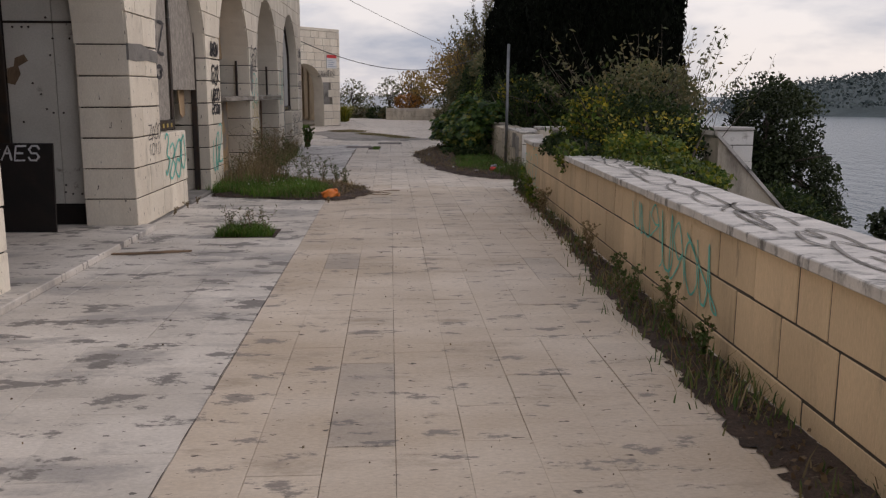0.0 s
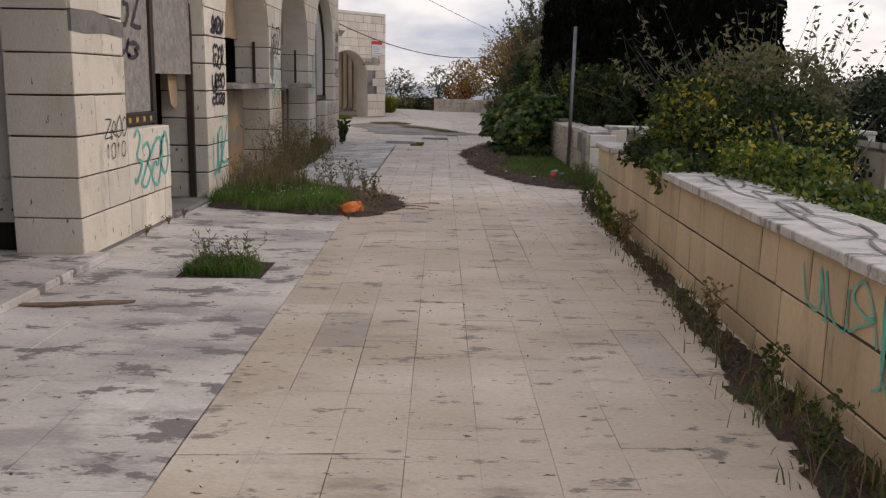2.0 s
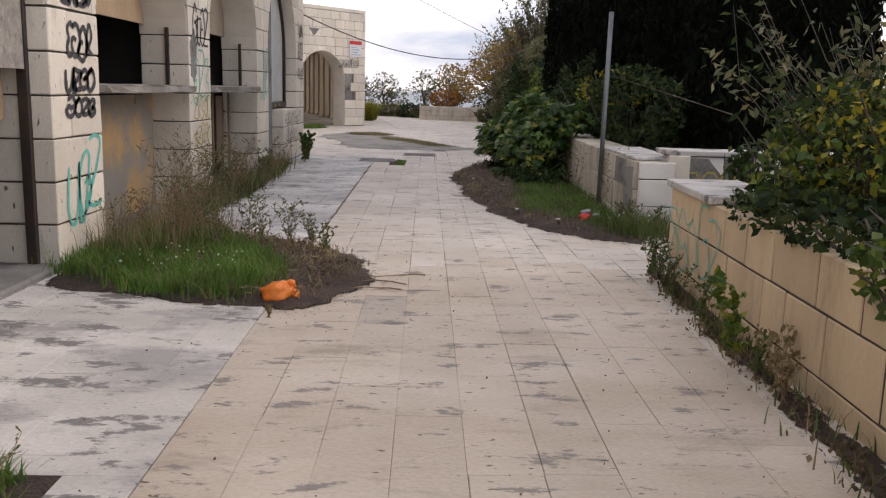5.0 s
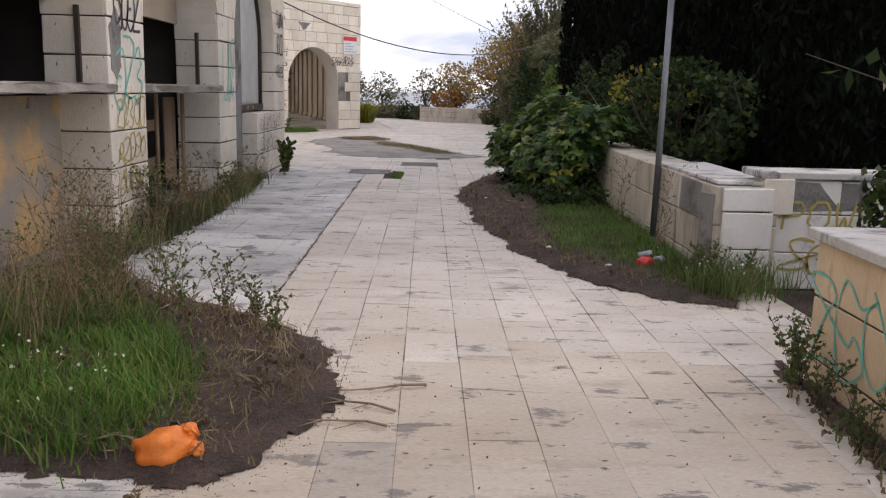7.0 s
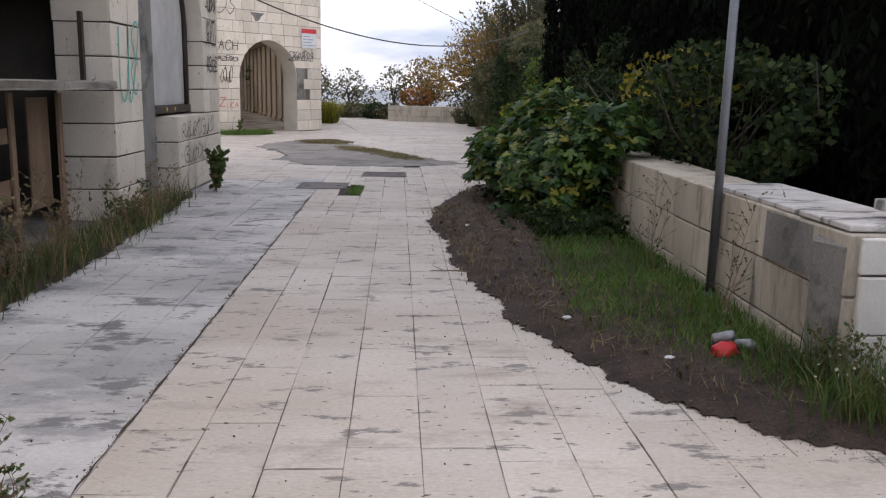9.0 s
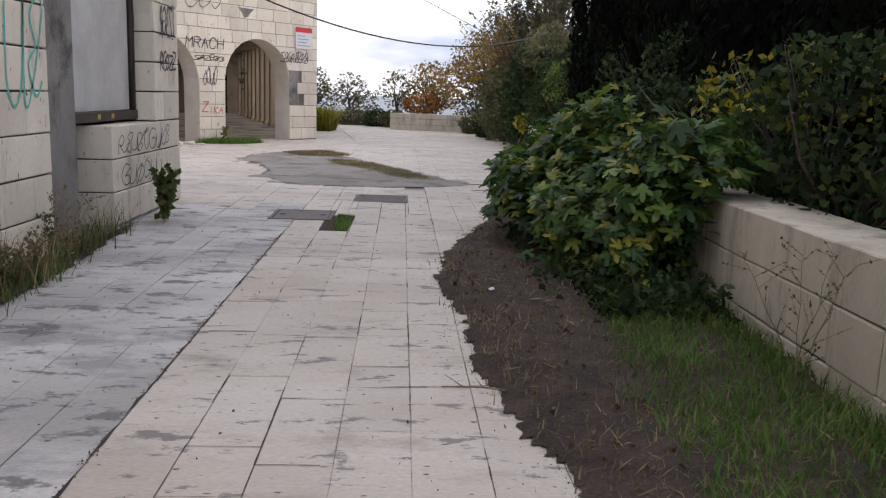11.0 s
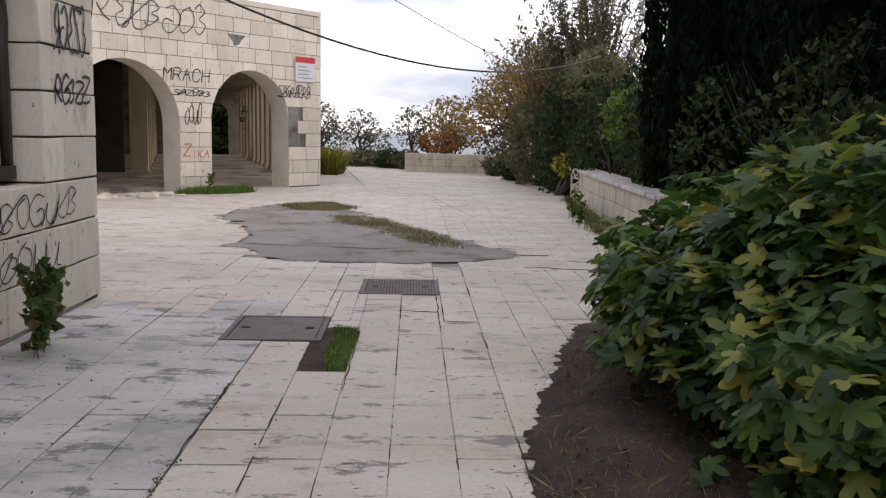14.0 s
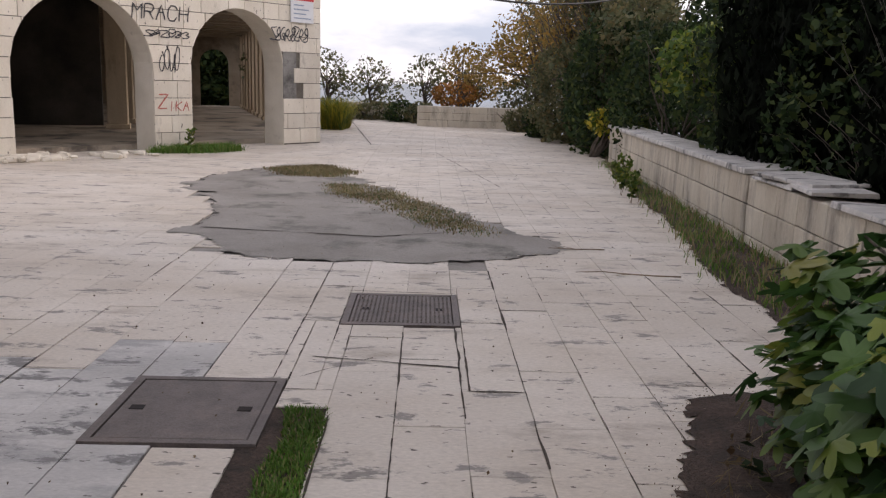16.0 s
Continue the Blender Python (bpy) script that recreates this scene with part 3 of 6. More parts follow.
SCREED_EDGE = ragged_edge(PATCH_EDGE)
mound("screed_crust", SCREED_EDGE, 0.0, PATCH, "worn grey screed with a ragged edge between the slabs", "pavement", 0.005, 0.0015, 0.045, 2)
# dark ribbon round the screed paints the shadow of the broken slab edges
joint_soil(None, [(*p, *q, 0.045) for p, q in zip(SCREED_EDGE, SCREED_EDGE[1:]) if math.dist(p, q) > 0.01])

# ---- arcade building ----
FACE = -2.95
BACK = -3.52
PIERS = [(5.4, 6.53), (9.74, 10.83), (13.53, 14.5), (17.28, 18.24), (21.18, 22.1), (25.05, 26.05)]
COURSE, Z0, APEX = 0.335, 0.03, 3.45
WALL_TOP = 5.2


def facing(parent, place, u0, u1, z0, z1, course, lengths, arches, material, depth=0.03, rnd=random.Random(5), skip=None):
    """Single blocks over a wall face, cut round the arches: arches are (centre, springing, radius)."""
    row, z = 0, z0
    while z < z1 - 0.05:
        zt = min(z + course, z1)
        u = u0
        u -= 0 if row % 2 else rnd.uniform(0.1, 0.3)
        while u < u1 - 0.02:
            l = rnd.choice(lengths)
            a, b = max(u, u0) + 0.007, min(u + l, u1) - 0.007
            u += l
            if b - a < 0.06 or (skip and skip((a + b) / 2, (z + zt) / 2)):
                continue
            for c, sp, r in arches:
                if (z + zt) / 2 < sp:
                    if c - r < b and a < c + r:
                        if a < c - r:
                            b = c - r
                        elif b > c + r:
                            a = c + r
                        else:
                            b = a
            if b - a < 0.05:
                continue
            lo = []
            for i in range(25):
                q = a + (b - a) * i / 24
                floor_z = z + 0.007
                for c, sp, r in arches:
                    if abs(q - c) < r and (z + zt) / 2 >= sp:
                        floor_z = max(floor_z, sp + math.sqrt(r * r - (q - c) ** 2))
                lo.append((q, floor_z))
            lo = [p for p in lo if p[1] < zt - 0.03]
            if len(lo) < 2:
                continue
            flat = all(p[1] == lo[0][1] for p in lo)
            line = [lo[0], lo[-1]] if flat else lo
            outline = line + [(line[-1][0], zt - 0.007), (line[0][0], zt - 0.007)]
            out = rnd.uniform(-0.003, 0.003)
            part("block", prism_bm(outline, 0.0, depth + out, place), material, parent)
        row += 1
        z = zt


def arch_ring(parent, place, c, sp, r, thick, d0, d1, material, name="arch_ring"):
    n = 24
    out = [(c + (r + thick) * math.cos(math.pi * i / n), sp + (r + thick) * math.sin(math.pi * i / n)) for i in range(n + 1)]
    inn = [(c + r * math.cos(math.pi * i / n), sp + r * math.sin(math.pi * i / n)) for i in range(n + 1)]
    bm = bmesh.new()
    grid = [[bm.verts.new(place(u, v, h)) for u, v in line] for line, h in ((out, d0), (out, d1), (inn, d1), (inn, d0))]
    for a in range(4):
        p, q = grid[a], grid[(a + 1) % 4]
        for i in range(n):
            bm.faces.new((p[i], p[i + 1], q[i + 1], q[i]))
    return part(name, bm, material, parent)


def arch_wall(parent, place, u0, u1, z0, z1, arches, d0, d1, material, name="core"):
    """Wall over a row of arches: upright strips that end on the round heads."""
    cols = [(u0, z0)]
    for c, sp, r in arches:
        cols.append((c - r, z0))
        cols += [(c - r * math.cos(math.pi * i / 24), sp + r * math.sin(math.pi * i / 24)) for i in range(25)]
        cols.append((c + r, z0))
    cols.append((u1, z0))
    bm = bmesh.new()
    for (ua, za), (ub, zb) in zip(cols, cols[1:]):
        if ub - ua > 1e-5:
            prism_bm([(ua, za), (ub, zb), (ub, z1), (ua, z1)], d0, d1, place, bm)
    return part(name, bm, material, parent)


def build_arcade():
    rnd = random.Random(21)
    wall = thing("wall_arcade", "cream limestone block arcade wall with graffiti", "wall", "", "structure")
    side = lambda u, v, h: Vector((h, u, v))
    arches = []
    for (a0, a1), (b0, b1) in zip(PIERS, PIERS[1:]):
        r = (b0 - a1) / 2
        arches.append(((a1 + b0) / 2, APEX - r, r))
    # piers: whole blocks, course on course, over a darker core
    for y0, y1 in PIERS:
        part("pier_core", box_bm(BACK + 0.02, FACE - 0.02, y0 + 0.02, y1 - 0.02, 0, 2.06), MORTAR, wall)
        for k in range(6):
            za, zb = Z0 + k * COURSE, Z0 + (k + 1) * COURSE - 0.014
            cut = [y0, y1] if k % 2 == 0 else [y0, y0 + (y1 - y0) * rnd.choice((0.36, 0.55, 0.62)), y1]
            for p, q in zip(cut, cut[1:]):
                w = 0.004 if len(cut) > 2 else 0
                part("block", box_bm(BACK, FACE + rnd.uniform(-0.003, 0.003), p + (w if p > y0 else 0), q - (w if q < y1 else 0), za, zb, 0.008, rough=0.003), BLOCK, wall)
    spring = Z0 + 6 * COURSE
    heads = [(c, max(sp, spring), r) for c, sp, r in arches]
    heads = [(c, spring, r) for c, sp, r in heads]
    arch_wall(wall, side, PIERS[0][0], PIERS[-1][1], spring, WALL_TOP, [(c, sp, r + 0.03) for c, sp, r in heads], BACK, FACE - 0.03, MORTAR)
    for c, sp, r in heads:
        arch_ring(wall, side, c, sp, r, 0.16, BACK - 0.004, FACE - 0.028, BLOCK_S)
    facing(wall, lambda u, v, h: Vector((FACE - 0.03 + h, u, v)), PIERS[0][0], PIERS[-1][1], spring, 4.72, COURSE, (0.42, 0.55, 0.62, 0.7),
           [(c, sp, r) for c, sp, r in heads], BLOCK)
    part("wall_head", box_bm(BACK, FACE, PIERS[0][0], PIERS[-1][1], 4.72, WALL_TOP), BLOCK_S, wall)
    part("wall_run", box_bm(BACK, FACE, -8, PIERS[0][0] - 0.004, 0, WALL_TOP), BLOCK_S, wall)
    # room surfaces coloured dark to carry the shade inside the arcade
    tagged(part("wall_back", box_bm(-7.4, -7.2, -8, 26, 0, WALL_TOP), INNER), "inner back wall with room shade in its dark colour", "wall", "", "structure")
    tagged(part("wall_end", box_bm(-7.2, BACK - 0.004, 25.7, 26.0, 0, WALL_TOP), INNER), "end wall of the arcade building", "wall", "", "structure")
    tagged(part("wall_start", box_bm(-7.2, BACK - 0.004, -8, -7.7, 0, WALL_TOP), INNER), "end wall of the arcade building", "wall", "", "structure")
    tagged(part("wall_room", box_bm(-7.2, BACK - 0.004, 14.0, 14.2, 0.06, 3.9), INNER), "partition wall with room shade in its dark colour", "wall", "", "structure")
    tagged(part("wall_room_2", box_bm(-7.2, BACK - 0.004, 17.7, 17.9, 0.06, 3.9), INNER), "partition wall with room shade in its dark colour", "wall", "", "structure")
    tagged(part("wall_room_3", box_bm(-7.2, BACK - 0.004, 10.2, 10.4, 0.06, 3.9), INNER), "partition wall with room shade in its dark colour", "wall", "", "structure")
    tagged(part("wall_room_4", box_bm(-7.2, BACK - 0.004, 21.5, 21.7, 0.06, 3.9), INNER), "partition wall with room shade in its dark colour", "wall", "", "structure")
    tagged(part("ceiling", box_bm(-7.2, BACK - 0.004, -7.7, 25.7, 3.9, 4.1), INNER), "concrete ceiling with room shade in its dark colour", "ceiling", "", "structure")
    tagged(part("roof", box_bm(-7.5, FACE + 0.05, -8, 26.05, WALL_TOP, WALL_TOP + 0.12), CEMENT), "flat concrete roof slab", "roof", "", "structure")
    tagged(part("floor", box_bm(-7.2, FACE - 0.003, 6.53, 25.7, -0.05, 0.028), CEMENT), "dusty concrete floor inside the arcade", "floor", "", "structure")
    return wall, heads


arcade, HEADS = build_arcade()
tagged(part("step_slab", box_bm(-7.19, FACE + 0.17, -6, 9.86, 0.0, 0.06, 0.008, rough=0.004), PAVE_W), "low worn stone step before the arcade", "step", "", "structure")


def low_wall(y0, y1, top, name, label):
    """A block breast wall that fills the foot of an arch."""
    w = thing(name, label, "wall", "", "structure")
    part("core", box_bm(BACK + 0.17, FACE - 0.02, y0 + 0.03, y1 - 0.03, 0.0, top - 0.03), MORTAR, w)
    z, row, rnd = 0.03, 0, random.Random(int(y0 * 10))
    while z < top - 0.05:
        zt = min(z + COURSE, top)
        y = y0
        while y < y1 - 0.02:
            l = rnd.uniform(0.3, 0.55) if row % 2 else rnd.uniform(0.36, 0.62)
            b = y1 if y + l > y1 - 0.16 else y + l
            part("block", box_bm(BACK + 0.14, FACE + rnd.uniform(-0.003, 0.003), y + 0.003, b - 0.003, z, zt - 0.013, 0.008, rough=0.003), BLOCK, w)
            y = b
        z, row = zt, row + 1
    return w


breast_1 = low_wall(10.84, 12.05, 1.035, "wall_breast_1", "low cream block wall with teal graffiti")
breast_2 = low_wall(23.58, 25.04, 1.05, "wall_breast_2", "low cream block wall with black graffiti")

# ---- sea parapet ----
PARA_M = pose(1.79, 0, 0, 0, 0, -0.77)


def build_parapet():
    rnd = random.Random(4)
    w = thing("wall_parapet", "sandstone block parapet with teal graffiti", "wall", "", "structure", PARA_M)
    part("core", box_bm(0.006, 0.5, -8, 13.90, -0.1, 0.735), MORTAR, w)
    cuts = ((-0.06, 0.13, (2.6, 3.77, 5.07, 5.7, 6.3, 6.9, 7.62, 8.28, 9.0, 9.44, 9.87, 11.0, 11.7, 12.46, 13.2, 13.93)),
            (0.13, 0.455, (2.85, 3.46, 4.05, 4.65, 5.3, 5.95, 6.67, 7.28, 7.98, 8.61, 9.2, 9.65, 10.25, 10.85, 11.37, 11.72, 12.4, 13.1, 13.93)),
            (0.455, 0.75, (2.9, 3.57, 3.89, 4.4, 4.96, 5.47, 6.05, 6.5, 6.91, 7.38, 7.66, 8.4, 8.98, 9.62, 9.9, 10.5, 10.99, 11.6, 12.06, 12.5, 13.1, 13.93)))
    for za, zb, run in cuts:
        y = run[0]
        run = [y - 0.6 * k for k in range(18, 0, -1)] + list(run)
        for p, q in zip(run, run[1:]):
            out = rnd.uniform(-0.002, 0.002)
            part("block", box_bm(out, 0.49, p + rnd.uniform(0.004, 0.009), q - rnd.uniform(0.004, 0.009), za + 0.006, zb - 0.006, 0.006, rough=0.002), PARA, w)
    for ya, yb in ((-8, 10.15), (12.75, 13.98)):
        y = ya
        while y < yb - 0.05:
            l = rnd.uniform(1.0, 1.5)
            b = yb if y + l > yb - 0.5 else y + l
            part("coping_slab", box_bm(-0.04, 0.55, y + 0.003, b - 0.003, 0.752, 0.81, 0.006, rough=0.004), MARBLE, w, "weathered marble coping slab")
            y = b
    return w


parapet = build_parapet()


def block_wall(name, label, m, length, thick, courses, material, lens=(0.45, 0.8), seed=1, coping=None, cope_run=None):
    """A straight block wall along its own x, its face towards minus y."""
    rnd = random.Random(seed)
    w = thing(name, label, "wall", "", "structure", m)
    part("core", box_bm(0.02, length - 0.02, 0.02, thick - 0.02, -0.1, courses[-1][1] - 0.015), MORTAR, w)
    for za, zb in courses:
        x = 0
        while x < length - 0.02:
            l = rnd.uniform(*lens)
            b = length if x + l > length - 0.25 else x + l
            part("block", box_bm(x + 0.003, b - 0.003, rnd.uniform(-0.004, 0.004), thick, za + 0.003, zb - 0.005, 0.008, rough=0.004), material, w)
            x = b
    if coping:
        x, end = cope_run or (0, length)
        while x < end - 0.05:
            l = rnd.uniform(0.8, 1.4)
            b = end if x + l > end - 0.4 else x + l
            part("coping_slab", box_bm(x + 0.003, b - 0.003, -0.04, thick + 0.04, courses[-1][1] + 0.002, courses[-1][1] + coping, 0.006, rough=0.005), MARBLE, w,
                 "weathered marble coping slab")
            x = b
    return w


# roadside wall past the gap, its face towards the walk, then the wall across the gap and the far walls
roadside = block_wall("wall_roadside", "pale block garden wall with broken corner", pose(2.17, 22.6, 0, 0, 0, -90), 6.35, 0.5,
                      [(-0.05, 0.14), (0.14, 0.46), (0.46, 0.78)], BLOCK_D, seed=8)
gap_wall = block_wall("wall_gap", "pale block wall with yellow graffiti and marble coping", pose(2.64, 16.30, 0, 0, 0, 0), 4.0, 0.35,
                      [(-0.05, 0.25), (0.25, 0.56), (0.56, 0.84)], WHITEWALL, (0.5, 0.9), 9, 0.06)
gap_pillar = block_wall("wall_gap_end", "white tiled wall end with a broken edge", pose(2.22, 16.22, 0, 0, 0, 0), 0.40, 0.3,
                        [(-0.05, 0.28), (0.28, 0.58), (0.58, 0.77)], WHITEWALL, (0.5, 0.6), 10)
far_a = block_wall("wall_terrace", "pale block terrace wall with marble coping", pose(3.06, 38.1, 0, 0, 0, -92.2), 8.6, 0.45,
                   [(-0.05, 0.10), (0.10, 0.38), (0.38, 0.66)], BLOCK_D, (0.5, 0.9), 12, 0.06)
far_b = block_wall("wall_terrace_broken", "broken stretch of the terrace wall without coping", pose(2.73, 29.48, 0, 0, 0, -92.2), 3.6, 0.45,
                   [(-0.05, 0.10), (0.10, 0.38), (0.38, 0.64)], BLOCK_D, (0.4, 0.8), 13)
far_c = block_wall("wall_terrace_end", "old white rendered wall at the terrace end", pose(-0.95, 49.7, 0, 0, 0, -9), 3.9, 0.4,
                   [(-0.05, 0.22), (0.22, 0.45), (0.45, 0.66)], BLOCK_D, (0.9, 1.8), 14)
far_d = block_wall("wall_garden_end", "low stone wall at the far end", pose(-7.2, 54.5, 0, 0, 0, -6), 5.6, 0.35,
                   [(-0.05, 0.3), (0.3, 0.6)], BLOCK_D, (0.9, 1.8), 15)

# ---- colonnade building, turned ----
B2_ANGLE = math.degrees(math.atan2(41.17 - 37.79, -2.89 + 5.56))
B2_M = pose(-5.56, 37.79, 0, 0, 0, B2_ANGLE)      # own x along the front, own y inwards
B2_ARCHES = [(-1.29, 1.48, 1.32), (2.04, 1.60, 1.17)]


def build_colonnade():
    w = thing("wall_colonnade", "cream limestone block front with two round arches", "wall", "", "structure", B2_M)
    T = 0.62
    front = lambda u, v, h: Vector((u, -h, v))
    lo, hi = -9.0, 4.3
    arch_wall(w, front, lo, hi, 0.0, 4.215, [(c, sp, r + 0.03) for c, sp, r in B2_ARCHES], -T, -0.022, GREYMORTAR)
    for c, sp, r in B2_ARCHES:
        arch_ring(w, front, c, sp, r, 0.17, -T - 0.004, -0.026, BLOCK_S)
        for s in (-1, 1):
            a, b = sorted((c + s * r, c + s * (r + 0.03)))
            part("jamb", box_bm(a, b, 0.03, T + 0.004, 0, sp), BLOCK_S, w)
    facing(w, lambda u, v, h: Vector((u, 0.03 - h, v)), -5.4, hi, 0.02, 4.22, 0.325, (0.4, 0.5, 0.6, 0.66),
           [(c, sp, r) for c, sp, r in B2_ARCHES], BLOCK, rnd=random.Random(6),
           skip=lambda u, z: 3.2 < u < 3.5 and 0.95 < z < 1.95)
    part("coping", box_bm(lo, hi, 0.0, T, 4.22, 4.36, 0.01, rough=0.01), BLOCK_S, w)
    return w


colonnade = build_colonnade()
HALL_M = pose(-5.68, 49.3, 0, 0, 0, 16.3)         # own y along the hall behind the front


def build_hall():
    """The pillared hall behind the round arches."""
    c = lambda u, v: (B2_M @ Vector((u, v, 0))).to_2d()
    h = lambda x, y: (HALL_M @ Vector((x, y, 0))).to_2d()
    plan = [c(-9, 0.63), c(4.3, 0.63), h(0.7, 12.6), h(-9, 12.6)]
    flat = lambda u, v, z: Vector((u, v, z))
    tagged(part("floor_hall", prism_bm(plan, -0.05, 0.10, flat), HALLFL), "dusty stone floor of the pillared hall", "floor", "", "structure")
    roof = [c(-9, 0.63), c(4.3, 0.63), h(0.7, 12.6), h(-9, 12.6)]
    bm = prism_bm(roof, 3.35, 3.6, flat)
    for i in range(13):
        y = -6.6 + 1.5 * i
        bm2 = box_bm(-4.3, 0.45, y, y + 0.5, 3.08, 3.4)
        bm2.transform(HALL_M)
        tmp = bpy.data.meshes.new("beam")
        bm2.to_mesh(tmp)
        bm2.free()
        bm.from_mesh(tmp)
        bpy.data.meshes.remove(tmp)
    tagged(part("ceiling_hall", bm, TANWALL), "beamed concrete ceiling of the hall", "ceiling", "", "structure")
    end = thing("wall_hall_end", "end wall of the hall with a round arch", "wall", "", "structure", HALL_M)
    arch_wall(end, lambda u, v, d: Vector((u, 12.3 + d, v)), -9, 0.7, 0.1, 3.35, [(-1.2, 1.95, 0.62)], 0, 0.3, TANWALL)
    tagged(part("wall_hall_left", box_bm(-9.2, -9.0, -12, 12.6, 0, 3.35), INNER, m=HALL_M), "sooty side wall of the hall, shade in its colour", "wall", "", "structure")
    tagged(part("wall_hall_inner", box_bm(-9.0, -4.55, -4.4, -4.2, 0.1, 3.35), INNER, m=HALL_M), "sooty inner wall of the hall, shade in its colour", "wall", "", "structure")
    pil = thing("hall_pillar", "square cream stone pillar in the hall", "pillar", "pillars of the hall", "", HALL_M @ pose(0.05, -3.6, 0.1))
    part("shaft", box_bm(-0.24, 0.24, -0.18, 0.18, 0.0, 2.98, 0.02), HALLST, pil)
    part("plinth", box_bm(-0.28, 0.28, -0.22, 0.22, 0.0, 0.12, 0.01), HALLST, pil)
    for i in range(1, 10):
        copy_thing(pil, HALL_M @ pose(0.05, -3.6 + 1.6 * i, 0.1))
    for i in range(7):
        copy_thing(pil, HALL_M @ pose(-4.1, -5.7 + 2.65 * i, 0.1))


build_hall()


def cracks():
    """Open cracks and dirty joints across the slabs."""
    rnd = random.Random(31)
    for (x0, y0), (x1, y1), w, *low in (((0.48, 25.72), (1.25, 25.58), 0.02), ((0.46, 25.4), (0.8, 25.72), 0.012), ((1.25, 24.9), (1.25, 26.3), 0.02), ((1.555, 24.4), (1.555, 27.6), 0.014), ((0.945, 24.9), (0.945, 26.2), 0.014),
                                  ((0.66, 24.9), (0.65, 23.4), 0.014), ((1.3, 27.15), (0.5, 27.2), 0.016), ((-1.1, 29.6), (0.65, 29.3), 0.05, 0.006), ((0.6, 29.3), (1.7, 29.8), 0.03, 0.006), ((-0.6, 31.8), (1.0, 31.2), 0.02, 0.006), ((-0.003, 14.9), (-0.003, 23.8), 0.019),
                                  ((-0.003, 2.5), (-0.003, 8.4), 0.005), ((1.2, 13.6), (2.0, 13.5), 0.008), ((0.9, 18.9), (1.9, 19.0), 0.012),
                                  ((-0.4, 19.9), (0.3, 20.05), 0.010), ((-2.2, 21.4), (-0.1, 21.5), 0.008), ((0.0, 6.0), (0.9, 6.05), 0.006),
                                  ((2.1, 33.5), (1.2, 39.5), 0.02), ((1.2, 37.2), (3.1, 36.9), 0.02), ((-0.6, 40.0), (1.2, 38.6), 0.02), ((-1.6, 52.0), (-0.2, 41.0), 0.04)):
        n = max(6, int(math.hypot(x1 - x0, y1 - y0) / 0.09))
        mid = [Vector((x0 + (x1 - x0) * i / n + rnd.gauss(0, w * 0.16), y0 + (y1 - y0) * i / n + rnd.gauss(0, w * 0.16))) for i in range(n + 1)]
        d = Vector((-(y1 - y0), x1 - x0)).normalized()
        vs, fs = [], []
        for i, p in enumerate(mid):
            k = w * 0.5 * max(0.06, 0.5 + 1.1 * noise.noise(Vector((i * 0.37, x0 * 9, y0))))
            z = 0.0035 + (low[0] if low else 0)
            vs += [(*(p + d * k), z), (*(p - d * k), z)]
            if i:
                fs.append((2 * i - 2, 2 * i - 1, 2 * i + 1, 2 * i))
        put("crack", mesh_of("crack", vs, fs, CRACK), pavement, None, "dark soil-filled crack")


cracks()

# ---- what fills the arches ----
def arch_panel(name, y0, y1, z0, head, x0, x1, material, label, category, parent=None, top=9.0):
    """A board cut to the round head above it."""
    c, sp, r = head
    r -= 0.012
    pts = [(y0, z0), (y1, z0)]
    for i in range(13):
        y = y1 + (y0 - y1) * i / 12
        q = max(r * r - (y - c) ** 2, 0)
        pts.append((y, min(top, sp + math.sqrt(q))))
    bm = prism_bm(pts, x0, x1, lambda u, v, h: Vector((h, u, v)))
    ob = part(name, bm, material, parent)
    return tagged(ob, label, category) if parent is None else ob


